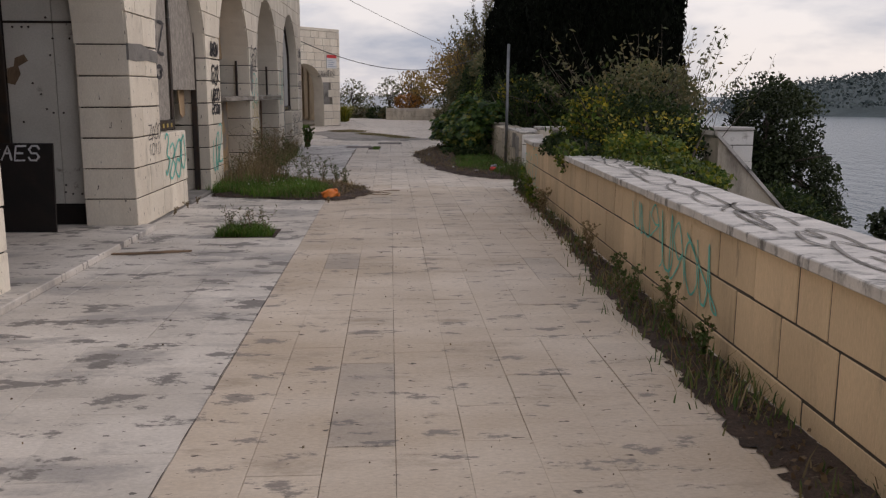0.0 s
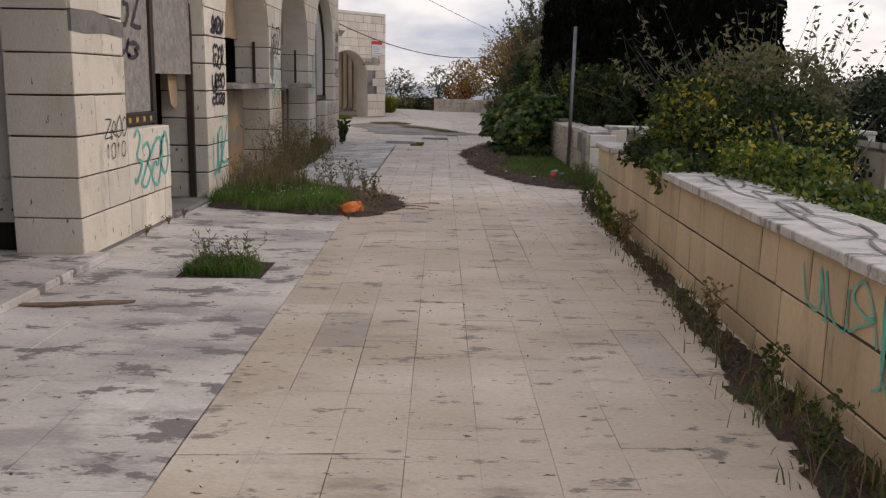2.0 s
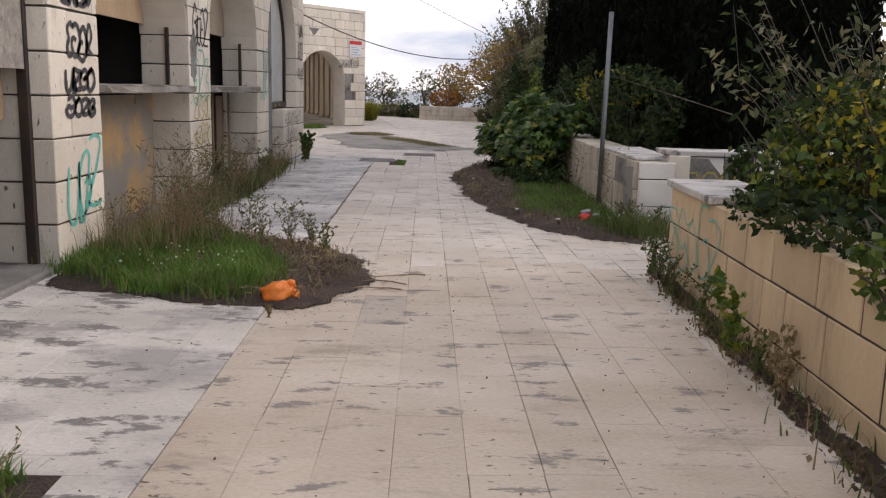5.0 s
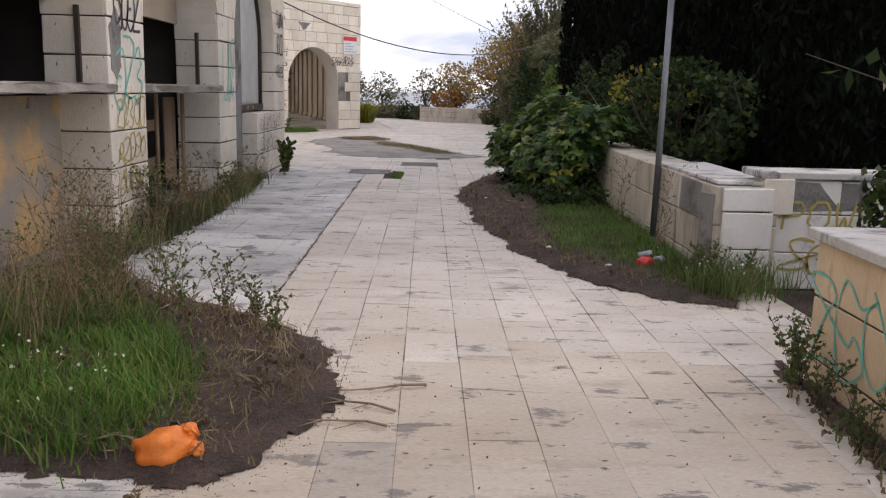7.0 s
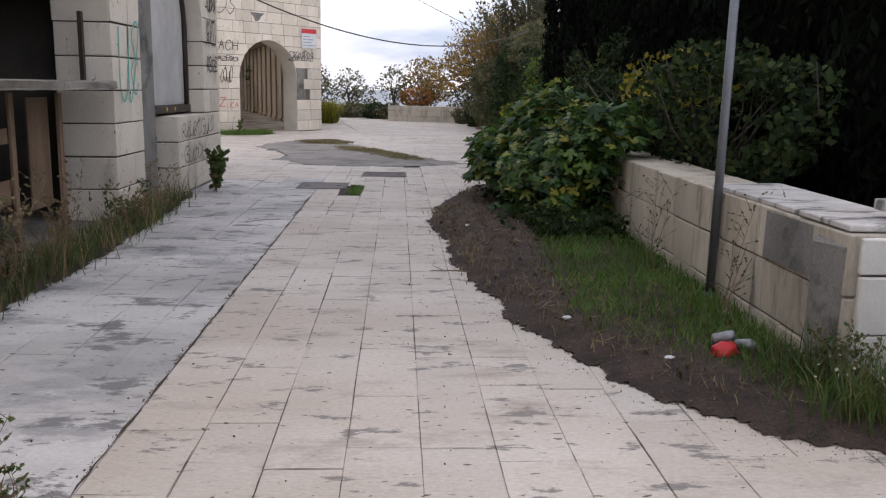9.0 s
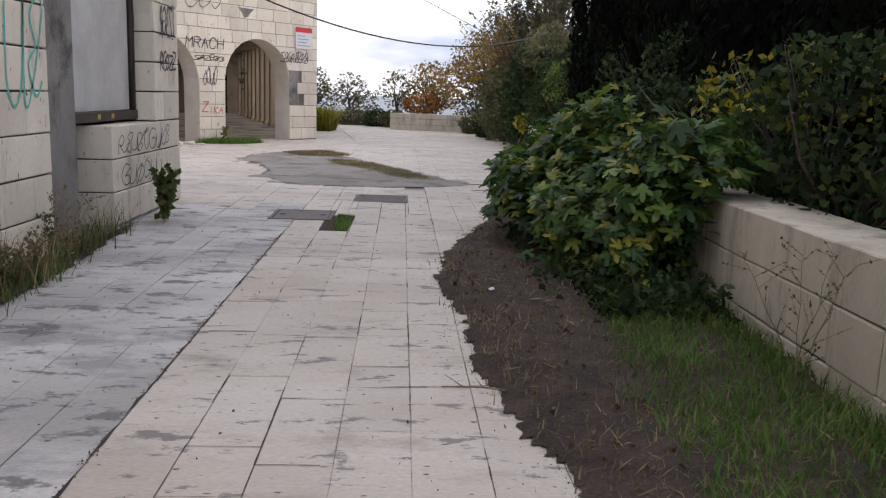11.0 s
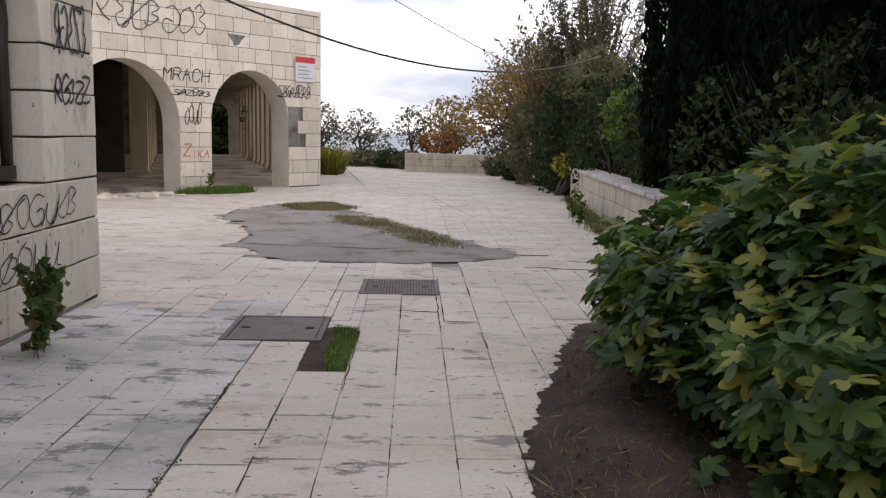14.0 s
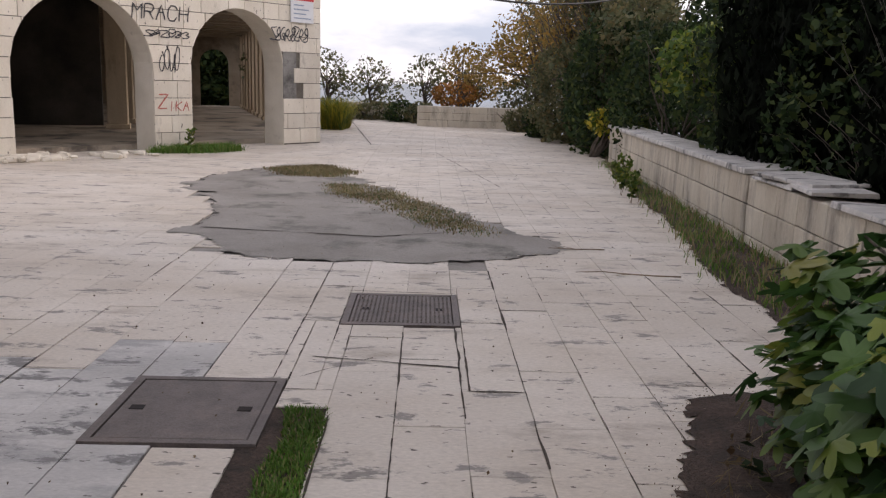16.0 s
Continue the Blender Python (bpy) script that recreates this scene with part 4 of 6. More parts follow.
def fill_arch_0():
    """The open bay: a boarded doorway across it, level with the next pier, and a black sheet leaning before it."""
    d = thing("boarded_doorway", "white boards screwed over a doorway", "boarding", m=pose(0, 9.9, 0))
    for a, b in ((-4.32, -3.80), (-3.793, BACK + 0.01)):
        part("board", box_bm(a, b, 0, 0.025, 0.29, 3.6, 0.003), WHITEP, d)
    for x, z in ((-4.2, 0.62), (-4.18, 1.2), (-4.22, 2.22), (-4.12, 2.22), (-4.05, 2.22), (-3.97, 1.5), (-4.05, 1.62), (-3.84, 1.92), (-3.85, 1.3), (-3.74, 1.3), (-3.86, 2.32), (-3.92, 1.34),
                 (-3.7, 0.4), (-3.6, 0.4), (-3.52, 0.4), (-3.77, 0.5), (-3.78, 0.42), (-3.8, 2.1), (-3.62, 2.1), (-3.55, 1.4)):
        bm = bmesh.new()
        bmesh.ops.create_cone(bm, cap_ends=True, segments=6, radius1=0.013, radius2=0.01, depth=0.012, matrix=pose(x, -0.006, z, 90, 0, 0))
        part("screw", bm, STEEL, d, "rusty dark screw head")
    torn = [(-4.32, 1.62), (-4.24, 1.60), (-4.17, 1.72), (-4.19, 1.80), (-4.08, 1.86), (-4.12, 1.93), (-4.22, 1.89), (-4.24, 1.80), (-4.31, 1.78)]
    part("torn_patch", prism_bm(torn, -0.004, 0.002, lambda u, v, h: Vector((u, h, v))), WOOD, d, "bare brown patch where the paint is torn")
    part("cross_rail", box_bm(-4.32, BACK + 0.01, -0.012, -0.002, 2.26, 2.285), STEEL, d, "thin dark rail")
    part("threshold", box_bm(-4.32, BACK + 0.01, 0.03, 0.09, 0.03, 0.29), BLACK, d)
    part("door_post", box_bm(-4.46, -4.33, -0.03, 0.09, 0.03, 3.6, 0.004), STEEL, d)
    tagged(part("steel_door", box_bm(-7.15, -4.47, 9.92, 9.98, 0.06, 3.6, 0.004), STEEL), "dark rusted steel door leaf", "door")
    p = thing("black_panel", "black sheet panel with white spray tag", "panel", m=pose(-4.74, 9.28, 0.06, -4, 0, 0))
    return part("sheet", box_bm(0, 1.07, 0, 0.03, 0, 0.94, 0.004), BLACK, p)


black_board = fill_arch_0()


def fill_arch_1():
    head = HEADS[1]
    f = thing("shop_frame", "dark painted steel shop window frame", "frame")
    x0, x1 = -3.19, -3.11
    for a, b, z in ((12.06, 12.16, 0.03), (13.48, 13.56, 0.03), (10.86, 10.93, 1.04)):
        part("upright", box_bm(x0, x1, a, b, z, 2.5, 0.004), STEEL, f)
    sill = part("sill", box_bm(x0, x1 + 0.02, 10.93, 12.06, 1.04, 1.16, 0.004), STEEL, f)
    for i in range(5):
        part("sticker", box_bm(x1 + 0.02, x1 + 0.026, 11.06 + 0.2 * i, 11.12 + 0.2 * i, 1.07, 1.12), OCHRE, sill, "small faded yellow sticker")
    b = thing("chipboard_sheet", "grey weathered chipboard sheet over the shop window", "board", "window boards")
    arch_panel("sheet", 10.94, 12.05, 1.165, head, -3.16, -3.14, OSB, "", "", b)
    b2 = thing("chipboard_sheet", "grey chipboard sheet hanging above the open doorway", "board", "window boards")
    arch_panel("sheet", 12.17, 13.47, 1.56, head, -3.14, -3.12, OSB, "", "", b2)
    t = thing("torn_board", "torn pale board hanging in the doorway", "board", m=pose(-3.3, 13.2, 1.15))
    part("sheet", prism_bm([(-0.12, 0.42), (0.25, 0.42), (0.26, 0.04), (0.12, 0.0), (-0.02, 0.06), (-0.06, 0.2)], 0, 0.015, lambda u, v, h: Vector((h, u, v))), PLY, t)
    tagged(part("door_step", box_bm(-3.5, FACE + 0.02, 12.1, 13.62, -0.03, 0.05, 0.02, rough=0.012), CEMENT), "broken grey concrete doorstep", "step")
    return f


shop_frame = fill_arch_1()


def shelf(y0, y1, seed):
    s = thing("stone_counter", "worn grey stone counter slab across the arch", "counter", "counters in the arches")
    rnd = random.Random(seed)
    bm = box_bm(-3.56, -2.86, y0 + 0.02, y1 - 0.06, 1.375, 1.455, 0.012)
    bmesh.ops.subdivide_edges(bm, edges=[e for e in bm.edges if e.calc_length() > 1], cuts=9)
    for v in bm.verts:
        if v.co.x > -2.9:
            v.co.x += rnd.uniform(-0.035, 0.01)
        v.co.z += rnd.uniform(-0.005, 0.005)
    part("slab", bm, SHELF, s)
    return s


shelf(14.5, 17.3, 1)
shelf(18.27, 21.08, 2)


def fill_arches_2_3():
    tagged(part("plaster_panel", box_bm(-3.5, -3.40, 14.51, 17.29, 0.03, 1.34), PLASTER), "ochre plaster infill stained grey below", "wall panel")
    b = thing("plywood_sheet", "tan plywood sheet in the arch head", "board")
    arch_panel("sheet", 14.52, 17.26, 2.15, HEADS[2], -3.49, -3.46, PLY, "", "", b)
    c = thing("hanging_render", "cracked grey render sheet in the arch head", "board")
    arch_panel("sheet", 18.29, 21.05, 2.22, HEADS[3], -3.50, -3.45, TANWALL, "", "", c)
    for y in (17.26, 21.04):
        g = thing("steel_strip", "rusted steel strip fixed to the stone jamb", "frame", "strips on the jambs")
        part("bar", box_bm(-3.22, -3.18, y - 0.02, y + 0.036, 1.46, 2.12), STEEL, g)
    w = thing("plank_barrier", "loose weathered planks across the opening", "planks")
    for y, z1, r in ((18.72, 1.34, 2), (19.55, 1.34, 0), (20.55, 1.34, -1)):
        part("plank", box_bm(-3.30, -3.27, y, y + 0.09, 0.03, z1, 0.004, rough=0.008), WOOD, w)
    part("plank", box_bm(-3.34, -3.31, 18.5, 19.7, 0.42, 0.62, 0.004, rough=0.01), WOOD, w)
    part("plank", box_bm(-3.34, -3.31, 18.5, 19.6, 0.92, 1.05, 0.004, rough=0.01), WOOD, w)
    # dark sheet in the room-shade colour behind the planks
    part("sheet", box_bm(-3.40, -3.38, 18.4, 19.5, 0.05, 0.9), INNER, w)
    part("sheet", box_bm(-3.36, -3.345, 20.05, 20.5, 0.3, 1.3), WOOD, w)


fill_arches_2_3()


def fill_arch_4():
    head = HEADS[4]
    arch_panel("cement_column", 22.215, 22.88, 0.0, head, -3.45, -3.04, CEMENT, "rough grey cement column in the arch", "column")
    f = thing("panelled_window", "pale grey board in a dark steel frame", "window board")
    arch_panel("sheet", 22.9, 24.93, 1.16, head, -3.24, -3.21, GREYP, "", "", f)
    sill = part("sill", box_bm(-3.25, -3.15, 22.89, 25.04, 1.055, 1.155, 0.004), STEEL, f)
    c, sp, r = head
    ring = [(-3.19, c + (r - 0.05) * math.cos(radians(a)), sp + (r - 0.05) * math.sin(radians(a))) for a in range(0, 115, 5)]
    tubes("upright", [([(-3.19, 24.98, 1.1), (-3.19, 24.98, sp)] + ring[1:], [0.045] * (len(ring) + 1))], STEEL, f, 4)
    for y in (23.75, 24.15):
        part("sticker", box_bm(-3.15, -3.144, y, y + 0.08, 1.08, 1.13), OCHRE, sill, "small yellow sticker")


fill_arch_4()

# bare concrete where facing has come off
def broken_patch(parent, y0, y1, z0, z1, x, seed, material=CEMENT):
    rnd = random.Random(seed)
    n = 16
    pts = []
    for i in range(n):
        t = 2 * math.pi * i / n
        k = rnd.uniform(0.75, 1.1)
        pts.append(((y0 + y1) / 2 + (y1 - y0) / 2 * math.cos(t) * k, (z0 + z1) / 2 + (z1 - z0) / 2 * math.sin(t) * k))
    part("broken_edge", prism_bm(pts, x - 0.02, x + 0.006, lambda u, v, h: Vector((h, u, v))), material, parent, "bare grey broken concrete")


broken_patch(arcade, 17.31, 17.62, 1.5, 2.15, FACE, 3)
part("broken_edge", prism_bm([(9.735, 2.04), (9.735, 1.87), (10.0, 1.86), (10.4, 1.885), (10.84, 1.87), (10.84, 2.0), (10.5, 2.02), (10.2, 2.06)], FACE - 0.02, FACE + 0.007, lambda u, v, h: Vector((h, u, v))), CEMENT, arcade, "bare grey broken concrete")
part("broken_edge", box_bm(3.215, 3.6, 0.010, 0.05, 0.95, 2.05, 0.01, rough=0.008), CEMENT, colonnade, "bare grey broken concrete")
part("broken_edge", prism_bm([(1.33, 3.55), (1.48, 3.40), (1.55, 3.29), (1.68, 3.33), (1.74, 3.42), (1.88, 3.54)], -0.004, 0.01, lambda u, v, h: Vector((u, h, v))), CEMENT, colonnade, "bare broken stone")
part("broken_edge", box_bm(6.0, 6.32, -0.03, 0.2, 0.05, 0.74, 0.02, rough=0.03), CEMENT, roadside, "bare grey broken concrete")
part("block", box_bm(5.35, 5.98, -0.012, 0.2, 0.47, 0.772, 0.01, rough=0.008), CEMENT, roadside, "lichen-dark block")
part("coping_slab", box_bm(4.3, 6.3, 0.02, 0.52, 0.782, 0.81, 0.006, rough=0.006), MARBLE, roadside)
part("broken_edge", box_bm(0.15, 0.95, -0.008, 0.1, 0.58, 0.83, 0.01, rough=0.015), CEMENT, gap_wall, "bare grey broken concrete")
part("block", box_bm(-0.1, 0.14, -0.06, 0.2, 0.56, 0.845, 0.008), BLOCK_S, gap_wall, "white tiled end block")
part("coping_slab", box_bm(-0.14, -0.004, -0.05, 0.38, 0.848, 0.905, 0.006), MARBLE, gap_wall)
for a, b, z, r in ((0.2, 1.1, 0.645, 3), (0.9, 1.7, 0.675, -5), (0.4, 1.4, 0.705, 8), (2.0, 2.9, 0.645, 2)):
    s = thing("loose_slab", "loose broken marble slab lying on the wall", "slab", "loose slabs on the wall", "",
              pose(2.73, 29.48, 0, 0, 0, -92.2) @ pose((a + b) / 2, 0.22, z, 0, 0, r))
    part("plate", box_bm(-(b - a) / 2, (b - a) / 2, -0.25, 0.25, 0, 0.03, 0.004, rough=0.012), MARBLE, s)

# ---- spray paint ----
STROKES = {
    "M": "00 04 22 44 40", "R": "00 04 34 43 32 02|22 40", "A": "00 24 40|12 32", "C": "43 34 14 03 01 10 30 41", "H": "00 04|40 44|02 42",
    "Z": "04 44 00 40", "I": "20 24", "K": "00 04|44 02 40", "E": "44 04 00 40|02 32", "S": "43 34 14 03 12 32 41 30 10 01", "P": "00 04 34 43 32 02",
    "O": "10 01 03 14 34 43 41 30 10", "W": "04 10 22 30 44", "U": "04 01 10 30 41 44", "1": "13 24 20", "0": "10 01 03 14 34 43 41 30 10", "N": "00 04 40 44",
    "G": "43 34 14 03 01 10 30 41 42 22",
    "2": "03 14 34 43 00 40",
}


def ribbon(name, strokes, width, place, material, parent, label=""):
    """Flat painted lines: each stroke a strip of even width lying on the surface."""
    vs, fs = [], []
    for line in strokes:
        pts = [Vector(p) for p in line]
        rows = []
        for i, p in enumerate(pts):
            d = (pts[min(i + 1, len(pts) - 1)] - pts[max(i - 1, 0)])
            d = d.normalized() if d.length else Vector((1, 0))
            nrm = Vector((-d.y, d.x)) * width * random.uniform(0.38, 0.6)
            rows.append((len(vs), len(vs) + 1))
            vs += [place(*(p + nrm)), place(*(p - nrm))]
        fs += [(a[0], a[1], b[1], b[0]) for a, b in zip(rows, rows[1:])]
    return put(name, mesh_of(name, vs, fs, material), parent, None, label)


def word(text, u, v, size, width, place, material, parent, slant=0.12, label=""):
    out = []
    for i, ch in enumerate(text):
        for s in STROKES[ch].split("|"):
            pts = [Vector((int(k[0]) / 4 * 0.72, int(k[1]) / 4)) for k in s.split()]
            line = []
            for a, b in zip(pts, pts[1:]):
                for j in range(4):
                    q = a.lerp(b, j / 4)
                    line.append((u + (i * 0.92 + q.x + slant * q.y) * size + random.uniform(-1, 1) * size * 0.015, v + q.y * size + random.uniform(-1, 1) * size * 0.015))
            q = pts[-1]
            line.append((u + (i * 0.92 + q.x + slant * q.y) * size, v + q.y * size))
            out.append(line)
    return ribbon("graffiti", out, width, place, material, parent, label)


def scrawl(u0, u1, v0, v1, loops, width, place, material, parent, seed, label=""):
    """An unreadable tag: joined loops, hooks and bars that run across a patch of wall."""
    rnd = random.Random(seed)
    shapes = (((0.0, 0.8), (0.25, 1.0), (0.5, 0.75), (0.3, 0.5), (0.6, 0.3), (0.3, 0.0), (0.0, 0.15)),
              ((0.1, 0.0), (0.15, 0.6), (0.35, 1.0), (0.6, 0.7), (0.4, 0.4), (0.15, 0.5), (0.5, 0.2), (0.8, 0.05)),
              ((0.7, 0.85), (0.3, 1.0), (0.0, 0.5), (0.3, 0.0), (0.75, 0.2), (0.6, 0.5), (0.3, 0.45)),
              ((0.05, 0.9), (0.1, 0.2), (0.35, 0.0), (0.6, 0.25), (0.65, 0.95), (0.7, 0.1), (0.9, 0.0)),
              ((0.0, 0.95), (0.4, 1.0), (0.75, 0.9), (0.4, 0.5), (0.05, 0.1), (0.45, 0.02), (0.9, 0.1)),
              ((0.5, 1.0), (0.15, 0.7), (0.1, 0.25), (0.4, 0.0), (0.7, 0.3), (0.65, 0.75), (0.4, 0.95)))
    ctl, out, w, h = [], [], (u1 - u0) / loops, v1 - v0

    def finish():
        ext = [ctl[0], *ctl, ctl[-1]]
        line = []
        for n in range(len(ctl) - 1):
            p0, p1, p2, p3 = [Vector(q) for q in ext[n:n + 4]]
            for m in range(5):
                t = m / 5
                q = 0.5 * (2 * p1 + (p2 - p0) * t + (2 * p0 - 5 * p1 + 4 * p2 - p3) * t * t + (3 * p1 - p0 - 3 * p2 + p3) * t ** 3)
                line.append((q.x, min(max(q.y, v0 - 0.06 * h), v1 + 0.06 * h)))
        out.append(line)
        ctl.clear()
    for k in range(loops):
        lift, tall = rnd.uniform(-0.08, 0.1), rnd.uniform(0.75, 1.05)
        side = rnd.choice((1, 1, -1))
        ctl += [(u0 + (k + 0.5 + side * (x - 0.4) * 1.5 + 0.25 * y + rnd.gauss(0, 0.06)) * w, v0 + (lift + y * tall + rnd.gauss(0, 0.03)) * h) for x, y in rnd.choice(shapes)]
        if rnd.random() < 0.6:
            finish()
    if ctl:
        finish()
    return ribbon("graffiti", out, width, place, material, parent, label)


on_arcade = lambda u, v: Vector((FACE + 0.007, u, v))
on_parapet = lambda u, v: Vector((-0.007, u, v))
on_front = lambda u, v: Vector((u, -0.009, v))
on_face = lambda u, v: Vector((u, -0.010, v))
scrawl(10.95, 11.95, 0.45, 0.98, 4, 0.034, on_arcade, TEAL, breast_1, 2, "teal spray tag")
scrawl(10.3, 10.8, 0.98, 1.18, 4, 0.012, on_arcade, INK, arcade, 3)
word("1010", 10.3, 0.8, 0.13, 0.012, on_arcade, INK, arcade)
scrawl(13.72, 14.38, 0.36, 1.0, 3, 0.036, on_arcade, TEAL, arcade, 4, "teal spray tag")
for s, (v0, v1) in enumerate(((1.66, 1.98), (1.4, 1.6), (1.2, 1.36), (2.1, 2.3))):
    scrawl(13.78, 14.35, v0, v1, 4, 0.042, on_arcade, INK, arcade, 10 + s, "black spray tag")
scrawl(17.45, 18.1, 1.95, 2.4, 4, 0.03, on_arcade, INK, arcade, 20, "black spray tag")
scrawl(17.4, 18.15, 1.25, 1.85, 3, 0.022, on_arcade, TEAL, arcade, 21, "teal spray tag")
for s, (v0, v1) in enumerate(((1.05, 1.35), (0.75, 1.0), (0.45, 0.68), (0.14, 0.34))):
    scrawl(17.42, 18.15, v0, v1, 5, 0.018, on_arcade, OCHRE, arcade, 30 + s, "yellow spray tag")
scrawl(21.35, 21.95, 1.3, 2.3, 2, 0.025, on_arcade, TEAL, arcade, 41, "teal spray tag")
for s, (v0, v1) in enumerate(((2.0, 2.4), (1.62, 1.85), (2.5, 2.8))):
    scrawl(25.25, 25.9, v0, v1, 5, 0.025, on_arcade, INK, arcade, 50 + s, "black spray tag")
scrawl(23.7, 25.6, 0.74, 0.96, 9, 0.012, on_arcade, INK, breast_2, 60, "black spray writing")
scrawl(23.8, 25.2, 0.40, 0.64, 6, 0.013, on_arcade, INK, breast_2, 61, "black spray writing")
word("RAES", 0.40, 0.76, 0.15, 0.02, lambda u, v: Vector((u, -0.006, v)), WHITESP, black_board, label="white spray tag")
word("GZ", 11.2, 2.02, 0.4, 0.05, lambda u, v: Vector((-3.133, u, v)), INK, shop_frame, label="black spray letters on the board")
scrawl(11.1, 11.8, 1.72, 1.9, 2, 0.045, lambda u, v: Vector((-3.133, u, v)), INK, shop_frame, 70, "black spray stroke on the board")
scrawl(5.0, 6.1, 0.26, 0.70, 4, 0.017, on_parapet, TEAL, parapet, 80, "teal spray tag")
scrawl(6.15, 6.95, 0.46, 0.70, 3, 0.014, on_parapet, TEAL, parapet, 83, "thin teal spray tag")
scrawl(12.5, 13.85, 0.14, 0.68, 5, 0.014, on_parapet, TEAL, parapet, 81, "thin teal spray tag")
scrawl(3.2, 9.6, 0.14, 0.42, 9, 0.022, lambda u, v: Vector((v, u, 0.8165)), CEMENT, parapet, 82, "faded dark writing on the coping")
word("MRACH", -0.38, 2.42, 0.27, 0.025, on_front, INK, colonnade, label="black spray letters")
scrawl(-0.15, 0.85, 2.12, 2.26, 6, 0.02, on_front, INK, colonnade, 90)
scrawl(0.15, 0.6, 1.5, 1.95, 4, 0.02, on_front, INK, colonnade, 91, "black spray tag")
word("Z", 0.1, 0.80, 0.26, 0.028, on_front, REDSP, colonnade, label="red spray letter")
word("IKA", 0.32, 0.75, 0.18, 0.02, on_front, REDSP, colonnade, label="red spray letters")
scrawl(2.85, 3.9, 2.2, 2.5, 8, 0.025, on_front, INK, colonnade, 92, "dark spray tag")
scrawl(-2.4, 0.8, 3.45, 4.1, 8, 0.022, on_front, INK, colonnade, 93, "black spray tag")
word("POWER", 0.08, 0.44, 0.22, 0.022, on_face, OCHRE, gap_wall, label="yellow spray letters")
scrawl(0.12, 1.0, 0.10, 0.38, 5, 0.02, on_face, OCHRE, gap_wall, 95, "yellow spray tag")
scrawl(1.15, 2.6, 0.4, 0.8, 5, 0.025, on_face, OCHRE, gap_wall, 96, "yellow spray tag")

# ---- sign on the colonnade front ----
sign = thing("notice_board", "white notice board with a red heading band", "sign", m=B2_M @ pose(3.40, -0.02, 2.6))
sign_plate = part("plate", box_bm(0, 0.65, -0.02, 0.008, 0, 0.60, 0.003), SIGNW, sign)
part("heading_band", box_bm(0.0, 0.65, -0.024, -0.0205, 0.46, 0.60), RED, sign_plate, "red heading band")
for i, w in enumerate((0.5, 0.36, 0.44, 0.3)):
    part("text_line", box_bm(0.07, 0.07 + w, -0.0235, -0.0205, 0.08 + 0.09 * i, 0.105 + 0.09 * i), PRINT, sign_plate, "grey printed line")

# ---- covers, post, cables ----
def cover(name, m, w, l, studs, label):
    c = thing(name, label, "manhole cover", "manhole covers", "", m)
    rim = bmesh.new()
    for a, b, p, q in ((0, w, 0, 0.04), (0, w, l - 0.04, l), (0, 0.04, 0.04, l - 0.04), (w - 0.04, w, 0.04, l - 0.04)):
        box_bm(a, b, p, q, -0.05, 0.006, bm=rim)
    part("rim", rim, IRON, c)
    lid = part("plate", box_bm(0.046, w - 0.046, 0.046, l - 0.046, -0.04, 0.004, 0.004), IRON, c)
    bm = bmesh.new()
    if studs:
        for i in range(22):
            for j in range(20):
                x, y = 0.07 + (w - 0.14) * i / 21, 0.07 + (l - 0.14) * j / 19
                box_bm(x - 0.006, x + 0.006, y - 0.008, y + 0.008, 0.003, 0.010, bm=bm)
        tagged(part("stud", bm, IRON, lid), kind="stuff")
    for x in (0.09, w - 0.15):
        part("grip_hole", box_bm(x, x + 0.06, l * 0.45, l * 0.45 + 0.05, 0.002, 0.007), BLACK, lid)
    return c


cover("manhole_cover", PAVE_M @ pose(-0.305, 24.575, 0.0), 0.71, 0.78, False, "plain rusted iron cover in the paving")
cover("manhole_cover", PAVE_M @ pose(0.565, 26.345, 0.0), 0.72, 0.77, True, "studded grey iron cover in the paving")

pole = thing("steel_post", "bare galvanised steel post by the wall", "post", m=pose(2.125, 18.0, 0, 0, 0.7, 0))
tubes("shaft", [([(0, 0, -0.1), (0, 0, 2.5)], [0.03, 0.03])], GALV, pole, 12)
tubes("base_sleeve", [([(0, 0, -0.1), (0, 0, 0.08)], [0.042, 0.042])], GALV, pole, 12)


def cable(a, b, sag, r, label):
    pts = []
    for i in range(25):
        t = i / 24
        p = Vector(a).lerp(Vector(b), t)
        p.z -= sag * 4 * t * (1 - t)
        pts.append(p)
    c = tubes("overhead_cable", [(pts, [r] * 25)], CABLE, None, 5)
    tagged(c, label, "cable")


cable((-2.93, 26.0, 2.98), (2.9, 34.4, 2.85), 0.62, 0.012, "black cable slung from the wall to the trees")
cable((-7.5, 39.0, 8.3), (3.4, 53.0, 3.9), 0.25, 0.012, "thin black overhead cable running into the trees")

# ---- stair wall beyond the parapet ----
ramp = thing("stair_wall", "sloping marble-topped stair wall below the parapet", "wall", m=pose(0, 9.5, 0))
part("body", prism_bm([(3.48, -1.2), (3.48, 1.05), (4.75, -0.30), (4.75, -1.2)], 0, 0.45, lambda u, v, h: Vector((u, h, v))), BLOCK_D, ramp)
for k in range(3):
    u0, u1 = 3.45 + k * 0.44, 3.45 + (k + 1) * 0.44 - 0.006
    top = lambda u: 1.12 - (u - 3.45) * 1.055
    part("coping_slab", prism_bm([(u0, top(u0) - 0.05), (u0, top(u0)), (u1, top(u1)), (u1, top(u1) - 0.05)], -0.03, 0.48, lambda u, v, h: Vector((u, h, v))), MARBLE, ramp)

